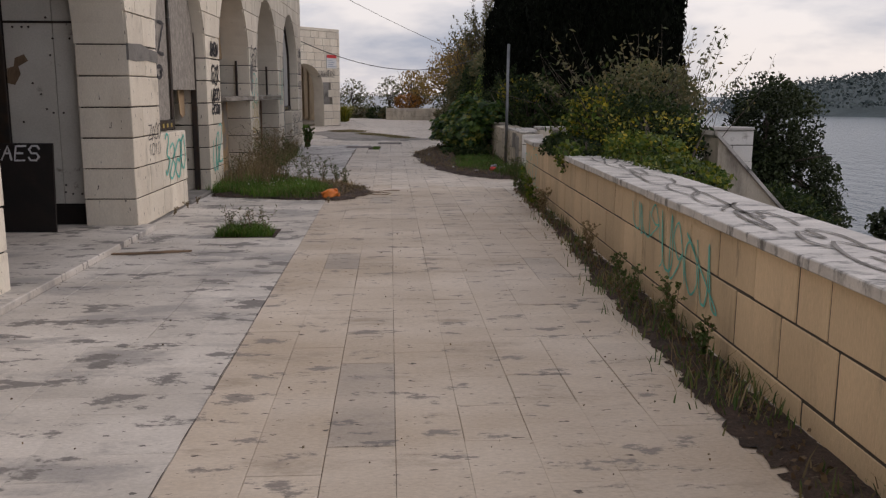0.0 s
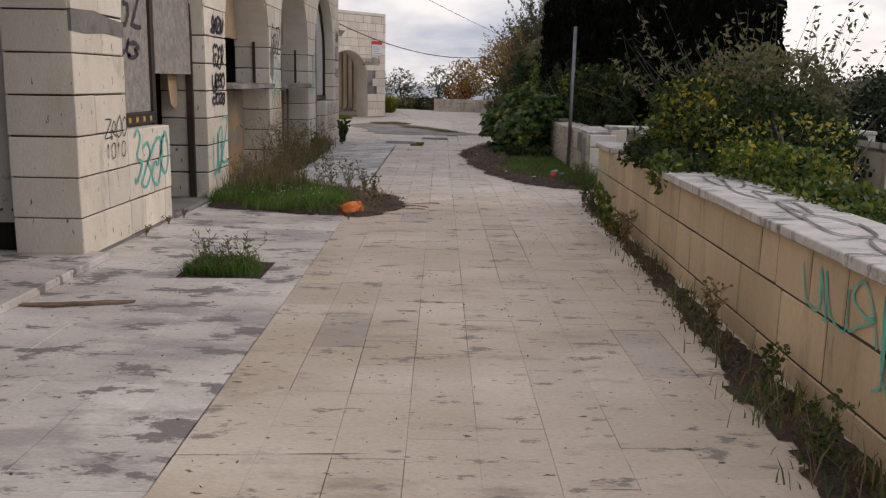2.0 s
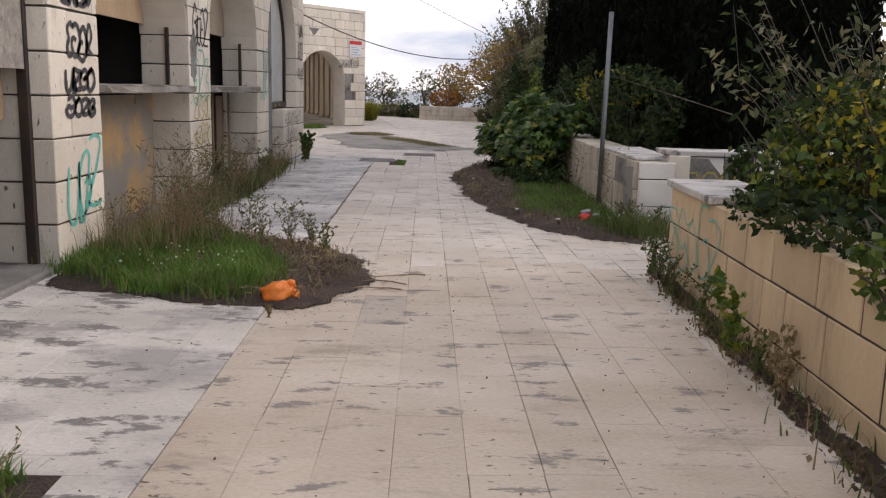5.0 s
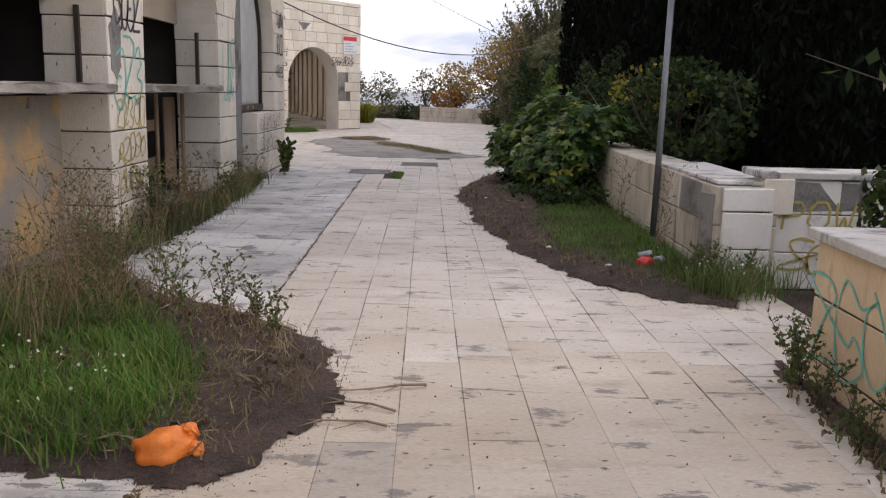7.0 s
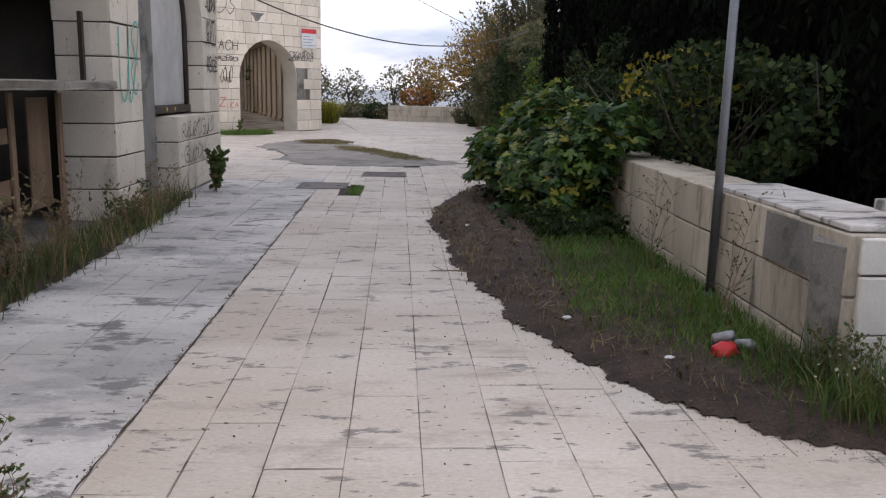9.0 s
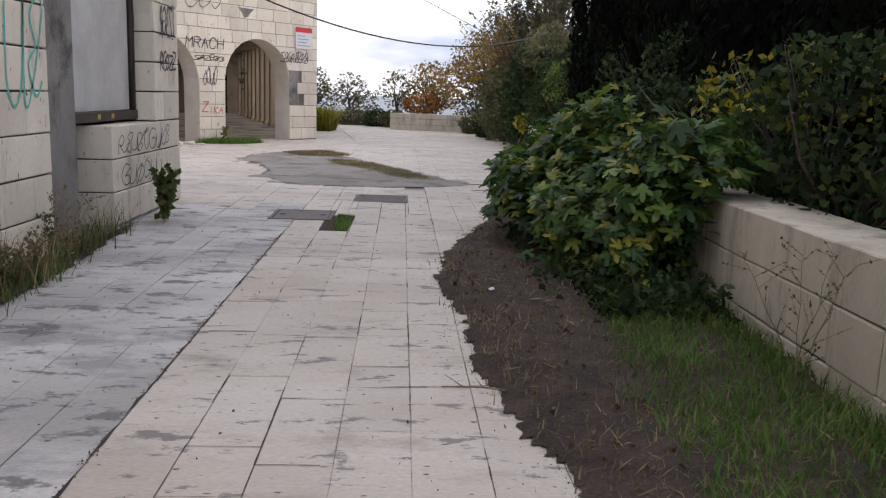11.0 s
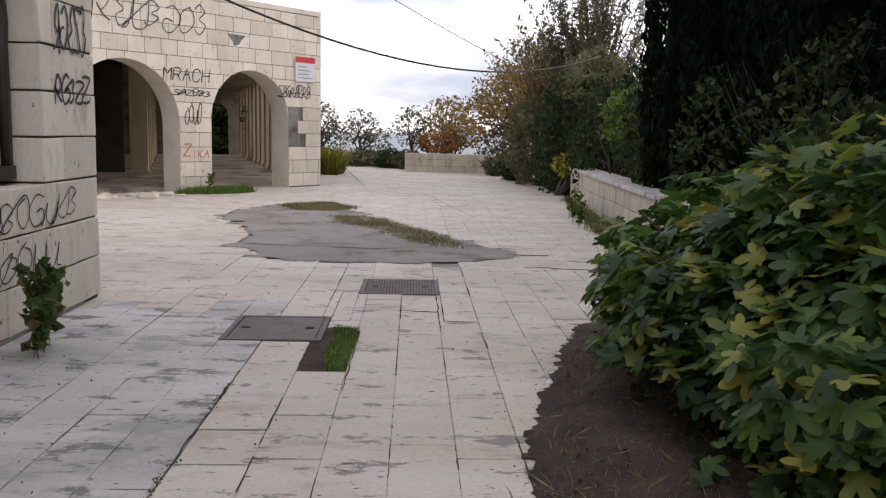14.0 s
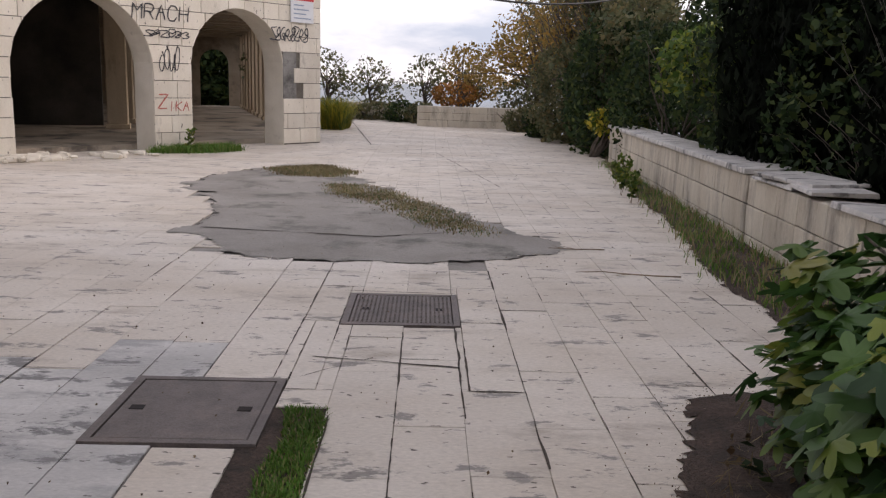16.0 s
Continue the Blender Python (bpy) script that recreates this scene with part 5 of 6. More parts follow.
# ---- soil beds ----
BED = [(-2.92, 13.35), (-2.1, 12.72), (-1.25, 12.48), (-0.85, 12.5), (-0.55, 13.1), (-0.50, 13.7), (-0.78, 14.4), (-1.15, 14.9), (-1.9, 15.4), (-2.5, 16.2), (-2.92, 16.4)]
FOOT = [(-2.93, 16.2), (-2.62, 16.9), (-2.55, 18.5), (-2.6, 20.5), (-2.7, 22.0), (-2.8, 23.3), (-2.93, 23.5)]
FIGBED = [(0.22, 21.9), (0.36, 20.6), (0.40, 19.4), (0.62, 18.0), (0.92, 16.8), (1.35, 15.95), (1.9, 15.5), (2.2, 15.7), (2.17, 18.0), (2.2, 21), (2.3, 24.6), (1.2, 25.3), (0.75, 24.3)]
KERB = [(1.60, 2.0), (1.52, 4.5), (1.56, 6.5), (1.70, 9.0), (1.77, 11.5), (1.84, 13.6), (1.98, 14.0), (1.90, 10.0), (1.84, 5.0), (1.80, 2.0)]
TERR = [(2.1, 26.2), (2.0, 28), (2.3, 30.5), (2.5, 33), (2.75, 36), (2.95, 37.8), (3.1, 37.8), (2.8, 30), (2.65, 26.2)]
mound("soil_bed", BED, 0.06, DIRT, "dry brown soil spilling over the paving", bumps=0.012)
mound("soil_strip", FOOT, 0.04, DIRT, "dry soil along the arcade foot", bumps=0.008)
mound("soil_fig", FIGBED, 0.07, DIRT, "dark dry soil round the fig", bumps=0.012)
mound("soil_kerb", KERB, 0.03, DIRT, "dark soil along the parapet foot", bumps=0.006)
mound("soil_terrace", TERR, 0.03, DIRT, "dark soil along the terrace wall", bumps=0.006)
pit = PAVE_M @ Vector((-0.64, 9.56, -0.03))
tagged(part("pit_soil", box_bm(-0.98, -0.30, 9.23, 9.89, -0.06, -0.003), DIRT, m=PAVE_M), "soil in a square tree pit", "soil", "", "structure")
tagged(part("moss_soil", box_bm(0.32, 0.66, 23.79, 25.02, -0.06, -0.007), DIRT, m=PAVE_M), "soil where slabs are missing", "soil", "", "structure")


def grass(name, poly, count, height, width, material, label, z=0.01):
    pts = [p for p in scatter(poly, int(count * 1.5), z) if noise.noise(Vector((p[0] * 3.1, p[1] * 3.1, 2.0))) > random.uniform(-0.5, 0.15)]
    if "kerb" in name:
        pts = [p for p in pts if noise.noise(Vector((p[1] * 1.3, 4.0, 0))) > random.uniform(-0.35, 0.3)]
    if "pit" not in name and "tuft" not in name:
        pts = [(p[0] + random.gauss(0, 0.09), p[1] + random.gauss(0, 0.09), p[2]) for p in pts]
    return blades(name, pts, height, width, material, None, "stuff", label, 0.75)


def shrink(poly, k, dx=0, dy=0):
    cx, cy = sum(p[0] for p in poly) / len(poly), sum(p[1] for p in poly) / len(poly)
    return [(cx + (x - cx) * k + dx, cy + (y - cy) * k + dy) for x, y in poly]


LUSH = [(-2.9, 13.4), (-2.1, 12.8), (-1.4, 12.62), (-1.15, 13.0), (-1.3, 13.8), (-1.8, 14.6), (-2.6, 15.5), (-2.9, 15.8)]
grass("grass_bed", LUSH, 11000, 0.13, 0.0045, GRASS, "lush green grass on the soil bed", 0.03)
grass("grass_bed_dry", shrink(BED, 0.88), 3200, 0.07, 0.004, STRAW, "dry straw on the soil bed", 0.03)
grass("grass_tall_dry", [(-2.9, 13.8), (-2.2, 13.7), (-1.9, 14.6), (-2.5, 15.8), (-2.9, 16.2)], 600, 0.45, 0.0035, STRAW, "tall dry grass on the soil bed", 0.03)
grass("grass_pit", [(-2.02, 9.3), (-1.42, 9.28), (-1.44, 9.84), (-2.0, 9.84)], 2600, 0.11, 0.0045, GRASS, "green grass in the tree pit", -0.02)
grass("grass_foot", FOOT, 2000, 0.20, 0.005, WEEDL, "weeds along the arcade foot", 0.02)
grass("grass_foot_dry", FOOT, 800, 0.36, 0.004, STRAW, "dry grass along the arcade foot", 0.02)
FIGGRASS = [(1.15, 17.2), (1.75, 16.2), (2.15, 15.9), (2.16, 20.6), (1.5, 20.8), (1.15, 19.4)]
grass("grass_verge", FIGGRASS, 9000, 0.10, 0.004, GRASS, "green grass below the garden wall", 0.04)
grass("grass_verge_dry", shrink(FIGBED, 0.93), 3200, 0.06, 0.004, STRAW, "straw and dry stems on the soil", 0.04)
grass("grass_wall_foot", [(1.7, 15.75), (2.35, 15.6), (2.75, 15.95), (2.3, 16.2), (2.1, 16.6)], 1300, 0.24, 0.004, WEEDL, "grey-green weeds at the wall foot", 0.02)
grass("grass_kerb", KERB, 2300, 0.10, 0.0045, WEEDL, "dark weeds along the parapet foot", 0.01)
grass("grass_kerb_dry", KERB, 800, 0.13, 0.004, STRAW, "dry grass along the parapet foot", 0.01)
grass("grass_terrace", TERR, 3000, 0.09, 0.005, GRASS, "yellow-green grass along the terrace wall", 0.01)
grass("grass_terrace_dry", TERR, 1500, 0.12, 0.005, STRAW, "dry grass along the terrace wall", 0.01)
moss = [(PAVE_M @ Vector(p)).to_2d()[:] for p in ((0.52, 23.82, 0), (0.63, 23.82, 0), (0.65, 24.4, 0), (0.66, 25.0, 0), (0.46, 24.98, 0), (0.5, 24.6, 0), (0.45, 24.3, 0))]
grass("moss_tuft", moss, 3200, 0.035, 0.004, GRASS, "green moss and grass between slabs", -0.012)
grass("moss_tuft", moss, 400, 0.03, 0.004, STRAW, "dry grass between slabs", -0.012)
EDGE_A = [(-2.9, 35.2), (-2.1, 35.9), (-1.5, 34.9), (-1.75, 34.2), (-2.5, 34.3)]
EDGE_B = [(-1.7, 33.4), (-1.1, 33.2), (-0.35, 31.6), (0.1, 30.5), (0.35, 29.5), (-0.1, 29.7), (-0.75, 31.2), (-1.5, 32.4)]
grass("moss_patch", EDGE_A, 4500, 0.045, 0.005, STRAW, "dry mossy growth on the bare screed", 0.004)
grass("moss_patch", EDGE_A, 1600, 0.04, 0.005, WEEDL, "green mossy growth on the bare screed", 0.004)
grass("moss_patch", EDGE_B, 6000, 0.03, 0.004, STRAW, "mossy growth on the bare screed", 0.004)
grass("moss_patch", EDGE_B, 3000, 0.028, 0.004, WEEDL, "green mossy growth on the bare screed", 0.004)
PIERG = [(-5.5, 37.4), (-4.6, 37.6), (-4.05, 38.4), (-4.6, 39.1), (-5.3, 38.2)]
grass("grass_pier", PIERG, 2600, 0.14, 0.007, GRASS, "green grass at the pier foot", 0.0)
TUFT = [(-3.6, 46.5), (-3.0, 46.3), (-2.9, 47.6), (-3.7, 47.9)]
grass("grass_tuft", TUFT, 2200, 0.8, 0.012, BRIGHT, "tall yellow-green grass clump", 0.0)


# ---- weeds ----
def weed(x, y, h, seed, material, leaf_material, leaf=0.03, label="dry branching weed with small leaves", spread=0.35, n=5, group="weeds"):
    """A branching stem with twigs and small leaves."""
    rnd = random.Random(seed)
    w = thing("weed", label, "weed", group, "", pose(x, y, 0.0))
    runs, cs = [], []
    for s in range(n):
        a, ln = rnd.uniform(0, 6.28), rnd.uniform(0.2, 1) * spread * h
        pts = [Vector((rnd.uniform(-0.03, 0.03), rnd.uniform(-0.03, 0.03), -0.02))]
        for i in range(1, 6):
            t = i / 5
            pts.append(Vector((math.cos(a) * ln * t ** 1.4 + rnd.uniform(-0.02, 0.02) * h, math.sin(a) * ln * t ** 1.4 + rnd.uniform(-0.02, 0.02) * h, h * t * rnd.uniform(0.88, 1.0))))
        runs.append((pts, [0.0035, 0.003, 0.0028, 0.0024, 0.0018, 0.001]))
        for i in range(2, 6):
            for _ in range(3):
                p = pts[i].lerp(pts[i - 1], rnd.random())
                d = Vector((rnd.uniform(-1, 1), rnd.uniform(-1, 1), rnd.uniform(0.1, 1))) * 0.16 * h
                runs.append(([p, p + d * 0.6, p + d], [0.0018, 0.0014, 0.0008]))
                cs += [p + d * rnd.uniform(0.2, 1.05) for _ in range(5)]
    tubes("stem", runs, material, w, 3)
    leaves("foliage", [tuple(c) for c in cs], leaf * 0.6, leaf_material, w)
    return w


rw = random.Random(77)
for i in range(20):
    weed(rw.uniform(-2.85, -2.1), rw.uniform(13.9, 16.2), rw.uniform(0.45, 1.0), 100 + i, STEM, WEEDL if i % 3 else STRAW, 0.02)
for x, y, h in ((-1.55, 14.6, 0.5), (-1.35, 14.75, 0.45), (-1.75, 14.9, 0.55), (-1.1, 14.6, 0.35), (-1.9, 14.3, 0.5), (-0.95, 14.35, 0.3)):
    weed(x, y, h, int(x * -100 + y * 7), STEM, WEEDL, 0.024, "leafy green weed on the soil bed", 0.5, 6)
for i in range(16):
    weed(rw.uniform(-2.85, -2.65), rw.uniform(17.5, 22.0), rw.uniform(0.3, 0.75), 200 + i, STEM, STRAW if i % 2 else WEEDL, 0.03)
for i in range(6):
    weed(rw.uniform(-1.95, -1.5), rw.uniform(9.4, 9.8), rw.uniform(0.22, 0.36), 230 + i, STEM, WEEDL, 0.016, "small flowering weed in the tree pit", 0.6, 3)
for i in range(10):
    y = rw.uniform(2.6, 13.6)
    weed(1.60 + 0.012 * y + rw.uniform(-0.08, 0.1), y, rw.uniform(0.12, 0.4), 260 + i, STEM, WEEDL if i % 4 else STRAW, 0.03, "straggling weed at the parapet foot")
for i in range(5):
    weed(2.35 + rw.uniform(-0.3, 0.3), 16.05 + rw.uniform(-0.15, 0.12), rw.uniform(0.25, 0.4), 300 + i, STEM, WEEDL, 0.022, "grey-green weed at the wall foot")
for x, y in ((1.95, 18.9), (2.0, 17.4)):
    weed(x, y, 0.85, int(y * 10), STEM, WEEDL, 0.02, "bare twiggy shoot leaning on the wall", 0.5, 4)
for i, (x, y, h) in enumerate(((-2.86, 12.15, 0.10), (-2.88, 11.0, 0.10), (-2.88, 11.7, 0.09), (-1.05, 12.25, 0.08))):
    weed(x, y, h, 330 + i, STEM, STRAW, 0.014, "small dry weed in a paving joint", 0.8)
for i, (x, y, h) in enumerate(((-2.62, 24.15, 0.62), (-2.66, 24.3, 0.5), (-2.6, 24.0, 0.4))):
    weed(x, y, h, 350 + i, STEM, WEEDL, 0.10, "leafy green weed by the breast wall", 0.4, 3)
for x, y, h in ((1.72, 11.4, 0.5), (2.35, 33.8, 0.5), (2.3, 33.0, 0.45), (2.25, 32.2, 0.4), (-5.0, 38.1, 0.45)):
    weed(x, y, h, int(x * 31 + y * 17), STEM, IVY, 0.07, "broad-leaved green weed by the wall", 0.5, 3)


for i, (x, y, h) in enumerate(((1.86, 13.7, 0.38), (1.82, 13.4, 0.3), (1.95, 14.05, 0.34), (1.78, 12.9, 0.28))):
    weed(x, y, h, 400 + i, BARK, WEEDL, 0.022, "dry twiggy weed at the parapet end", 0.7, 7)


# ---- fig ----
def fig_leaf():
    """A five-lobed leaf with a drooping rim."""
    tips = [(-100, 0.42), (-52, 0.85), (0, 1.0), (52, 0.85), (100, 0.42)]
    rim = [(0.0, -0.15)]
    for i, (a, r) in enumerate(tips):
        for da, k in ((-15, 0.74), (-6, 0.93), (0, 1.0), (6, 0.93), (15, 0.74)):
            t = radians(a + da)
            rim.append((math.sin(t) * r * k * 0.55, math.cos(t) * r * k * 0.55 + 0.05))
        if i < 4:
            t = radians((a + tips[i + 1][0]) / 2)
            rim.append((math.sin(t) * 0.2, math.cos(t) * 0.2 + 0.05))
    vs = [(0, 0.05, 0.02)] + [(x, y, -0.28 * (x * x + y * y)) for x, y in rim]
    fs = [(0, i, i % len(rim) + 1) for i in range(1, len(rim) + 1)]
    return mesh_of("leaf", vs, [f[::-1] for f in fs], FIG)


def build_fig():
    rnd = random.Random(9)
    fig = thing("fig_bush", "dense green fig bush with large lobed leaves and yellowing tips", "bush", m=pose(1.68, 22.75, 0.03))
    lf = fig_leaf()
    lv, lfc = [v.co.copy() for v in lf.vertices], [tuple(p.vertices) for p in lf.polygons]
    spots = []
    while len(spots) < 4700:
        d = Vector((rnd.gauss(0, 1), rnd.gauss(0, 1), abs(rnd.gauss(0, 0.9))))
        d.normalize()
        k = rnd.uniform(0.62, 1.0) ** 0.6
        lump = 0.86 + 0.3 * noise.noise(d * 2.3) + 0.16 * noise.noise(d * 6)
        p = Vector((d.x * 1.0, d.y * 2.2, d.z * 1.46)) * k * lump
        p.x += 0.12 * p.z - 0.12 * p.y - 0.1
        if p.z < 0.08 or p.x > 0.45 and p.z < 0.82:
            continue
        if p.z < 0.3 and p.y > -0.7 and p.x < -0.45 - 0.12 * p.y + 0.3 * noise.noise(p * 2):
            continue
        if p.z < 0.6 and rnd.random() < 0.62 - p.z * 0.6:
            continue
        spots.append((p, d))
    # a lobe leaning over the wall top
    while len(spots) < 5350:
        d = Vector((rnd.gauss(0, 1), rnd.gauss(0, 1), rnd.gauss(0.2, 0.9))).normalized()
        p = Vector((0.3, -1.65, 0.86)) + Vector((d.x * 0.62, d.y * 0.55, d.z * 0.5)) * rnd.uniform(0.5, 1) * (0.9 + 0.3 * noise.noise(d * 3))
        if p.x < 0.45 or p.z > 0.84:
            spots.append((p, d))
    rv, rf = [], []
    for i, (p, d) in enumerate(spots):
        up = (Vector((d.x * 0.6, d.y * 0.6, 0.8)) + Vector((rnd.uniform(-0.7, 0.7), rnd.uniform(-0.7, 0.7), 0))).normalized()
        q = up.to_track_quat("Z", "Y").to_matrix().to_4x4() @ pose(0, 0, 0, 0, 0, rnd.uniform(0, 360))
        s = rnd.uniform(0.07, 0.155) * (1.0 if p.z > 0.3 else 0.75)
        m = Matrix.Translation(p) @ q @ Matrix.Scale(s / 0.6, 4)
        if i % 18 == 0:
            put("leaf", lf, fig, m)
        else:
            o = len(rv)
            rv += [m @ v for v in lv]
            rf += [tuple(j + o for j in f) for f in lfc]
    put("leaf_mass", mesh_of("leaf_mass", rv, rf, FIG), fig, None, "", "", "stuff")
    runs = []
    for i in range(34):
        p, d = spots[rnd.randrange(len(spots))]
        b = Vector((rnd.uniform(-0.25, 0.35), rnd.uniform(-0.9, 0.9), -0.06))
        runs.append(([b, b.lerp(p, 0.5) + Vector((0, 0, 0.12)), p], [0.018, 0.012, 0.005]))
    tubes("branch", runs, BARK, fig, 5)
    # low leaves at the root; their dark colour also stands for the fig's shade
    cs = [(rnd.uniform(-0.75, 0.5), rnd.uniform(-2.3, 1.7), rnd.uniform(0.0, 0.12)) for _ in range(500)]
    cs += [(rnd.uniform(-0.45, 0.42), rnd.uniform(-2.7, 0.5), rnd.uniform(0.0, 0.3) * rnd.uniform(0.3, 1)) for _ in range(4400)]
    leaves("undergrowth_shade", cs, 0.045, DARKG, fig, "stuff")


build_fig()


# ---- shrubs and trees ----
def cloud(centre, radii, count, seed, shell=0.55, lump=0.3, freq=1.4, floor=None):
    """Points for leaves in a lumpy, gappy crown."""
    r = np.random.default_rng(seed)
    d = r.normal(size=(count * 2, 3))
    d /= np.linalg.norm(d, axis=1)[:, None]
    k = r.uniform(shell, 1, count * 2) ** 0.7
    out = []
    off = seed * 3.7
    for v, q in zip(d, k):
        b = noise.noise(Vector((v[0] * freq + off, v[1] * freq, v[2] * freq)))
        f = noise.noise(Vector((v[0] * 4 + off, v[1] * 4, v[2] * 4 + 9)))
        if f < -0.22:
            continue
        s = q * (1 + lump * b + 0.12 * f)
        p = (centre[0] + v[0] * radii[0] * s, centre[1] + v[1] * radii[1] * s, centre[2] + v[2] * radii[2] * s)
        if floor is None or p[2] > floor:
            out.append(p)
        if len(out) == count:
            break
    return out


def shrub(name, base, blobs, leaf, label, category="shrub", group="", branches=14, bark=BARK, trunk_r=0.03, seed=1, twiggy=0.0):
    """Limbs from the root to the crowns, and leaves in lumpy crowns. blobs: centre, radii, count, material."""
    rnd = random.Random(seed)
    s = thing(name, label, category, group, "", Matrix.Translation(base))
    b = Vector(base)
    runs = []
    for c, r, n, material in blobs:
        for _ in range(branches):
            e = Vector((c[0] + rnd.gauss(0, 0.5 + twiggy) * r[0], c[1] + rnd.gauss(0, 0.5) * r[1], c[2] + rnd.uniform(-0.1, 0.95 + twiggy) * r[2])) - b
            root = Vector((rnd.uniform(-0.1, 0.1), rnd.uniform(-0.1, 0.1), -0.1))
            mid = root.lerp(e, 0.5) + Vector((rnd.uniform(-0.15, 0.15), rnd.uniform(-0.15, 0.15), 0.1)) * e.length * 0.4
            q = mid.lerp(e, 0.5) + Vector((rnd.gauss(0, 0.03), rnd.gauss(0, 0.03), rnd.gauss(0, 0.03))) * e.length
            runs.append(([root, root.lerp(mid, 0.55) + Vector((rnd.gauss(0, 0.05), rnd.gauss(0, 0.05), 0)) * e.length, mid, q, e], [trunk_r, trunk_r * 0.8, trunk_r * 0.55, trunk_r * 0.35, trunk_r * 0.12]))
    tagged(tubes("limb", runs, bark, s, 5), kind="stuff")
    for k, (c, r, n, material) in enumerate(blobs):
        pts = np.array(cloud(c, r, n, seed + k)) - np.array(base)
        if twiggy:
            # leaves sit along the outer half of the twigs
            pts = []
            for line, _ in runs[k * branches:(k + 1) * branches]:
                for _ in range(n // branches):
                    q = rnd.random()
                    p = line[2].lerp(line[3], 2 * q) if q < 0.5 else line[3].lerp(line[4], 2 * q - 1)
                    pts.append(p + Vector((rnd.gauss(0, 0.05), rnd.gauss(0, 0.05), rnd.gauss(0, 0.04))))
        leaves("crown", pts, leaf, material, s, long=2.6 if twiggy else 1.6)
    return s


def tree(name, base, height, trunk_r, blobs, leaf, label, category="tree", seed=1, group=""):
    rnd = random.Random(seed)
    t = thing(name, label, category, group, "", Matrix.Translation(base))
    b = Vector(base)
    top = Vector((rnd.uniform(-0.2, 0.2), rnd.uniform(-0.2, 0.2), height))
    stem = tubes("trunk", [([Vector((0, 0, -0.4)), top * 0.35 + Vector((0.1, 0, 0)), top * 0.7, top], [trunk_r, trunk_r * 0.8, trunk_r * 0.5, trunk_r * 0.15])], BARK, t, 8)
    runs = []
    for c, r, n, material in blobs:
        for _ in range(9):
            e = Vector((c[0] + rnd.gauss(0, 0.55) * r[0], c[1] + rnd.gauss(0, 0.55) * r[1], c[2] + rnd.uniform(-0.4, 0.9) * r[2])) - b
            root = top * rnd.uniform(0.25, 0.75)
            runs.append(([root, root.lerp(e, 0.5) + Vector((0, 0, 0.12)) * e.length * 0.3, e], [trunk_r * 0.4, trunk_r * 0.22, trunk_r * 0.05]))
    tubes("limb", runs, BARK, stem, 5)
    for k, (c, r, n, material) in enumerate(blobs):
        pts = np.array(cloud(c, r, n, seed * 7 + k, 0.35)) - np.array(base)
        leaves("crown", pts, leaf, material, t)
    return t


def cypress(x, y, r, h, seed):
    """A dense column of scale foliage round a solid dark core, lumpy, closed to the ground."""
    c = thing("cypress", "tall dense dark cypress behind the wall", "tree", "cypress row", "", pose(x, y, -0.8))
    rnd = np.random.default_rng(seed)
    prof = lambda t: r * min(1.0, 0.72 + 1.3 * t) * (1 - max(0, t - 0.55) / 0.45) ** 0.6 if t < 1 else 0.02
    # solid core added inside; its dark colour stands for the crown's inner shade
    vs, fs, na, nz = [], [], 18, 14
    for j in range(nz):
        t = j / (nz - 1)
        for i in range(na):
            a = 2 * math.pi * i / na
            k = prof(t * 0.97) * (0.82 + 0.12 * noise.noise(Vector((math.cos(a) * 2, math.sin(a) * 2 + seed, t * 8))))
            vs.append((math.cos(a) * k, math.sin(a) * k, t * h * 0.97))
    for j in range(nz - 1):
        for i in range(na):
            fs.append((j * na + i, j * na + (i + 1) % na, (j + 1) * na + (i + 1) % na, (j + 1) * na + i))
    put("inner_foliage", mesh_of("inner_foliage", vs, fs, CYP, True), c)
    tubes("trunk", [([(0, 0, -1.2), (0, 0, h * 0.5)], [0.16, 0.05])], BARK, c, 7)
    n = 30000
    t = rnd.uniform(0.0, 0.99, n) ** 1.15
    a = rnd.uniform(0, 2 * np.pi, n)
    k = np.array([prof(q) * (0.93 + 0.16 * noise.noise(Vector((math.cos(b) * 2, math.sin(b) * 2 + seed, q * 9)))) for q, b in zip(t, a)]) + rnd.normal(0, 0.05, n)
    pts = np.stack([np.cos(a) * k, np.sin(a) * k, t * h], 1)
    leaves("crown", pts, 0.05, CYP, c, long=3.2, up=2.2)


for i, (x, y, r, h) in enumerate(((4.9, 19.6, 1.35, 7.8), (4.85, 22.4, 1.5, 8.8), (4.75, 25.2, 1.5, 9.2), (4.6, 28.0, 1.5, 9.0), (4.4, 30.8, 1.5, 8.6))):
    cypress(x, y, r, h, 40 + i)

shrub("ivy_mound", (2.75, 9.3, 0.3), [((2.70, 8.6, 0.76), (0.42, 1.3, 0.16), 4200, IVY), ((2.75, 9.9, 0.86), (0.45, 1.0, 0.24), 4200, IVY), ((3.1, 10.8, 0.95), (0.7, 1.2, 0.42), 5600, DARKG), ((2.9, 10.3, 1.0), (0.6, 1.2, 0.35), 900, BRIGHT)], 0.032,
      "green ivy and creeper spilling over the parapet", seed=11)
shrub("creeper", (2.3, 10.4, 0.5), [((2.2, 11.4, 0.82), (0.32, 1.4, 0.16), 1440, DARKG), ((1.98, 10.25, 0.78), (0.2, 0.3, 0.2), 256, IVY)], 0.045, "dark creeper over the wall top", seed=12)
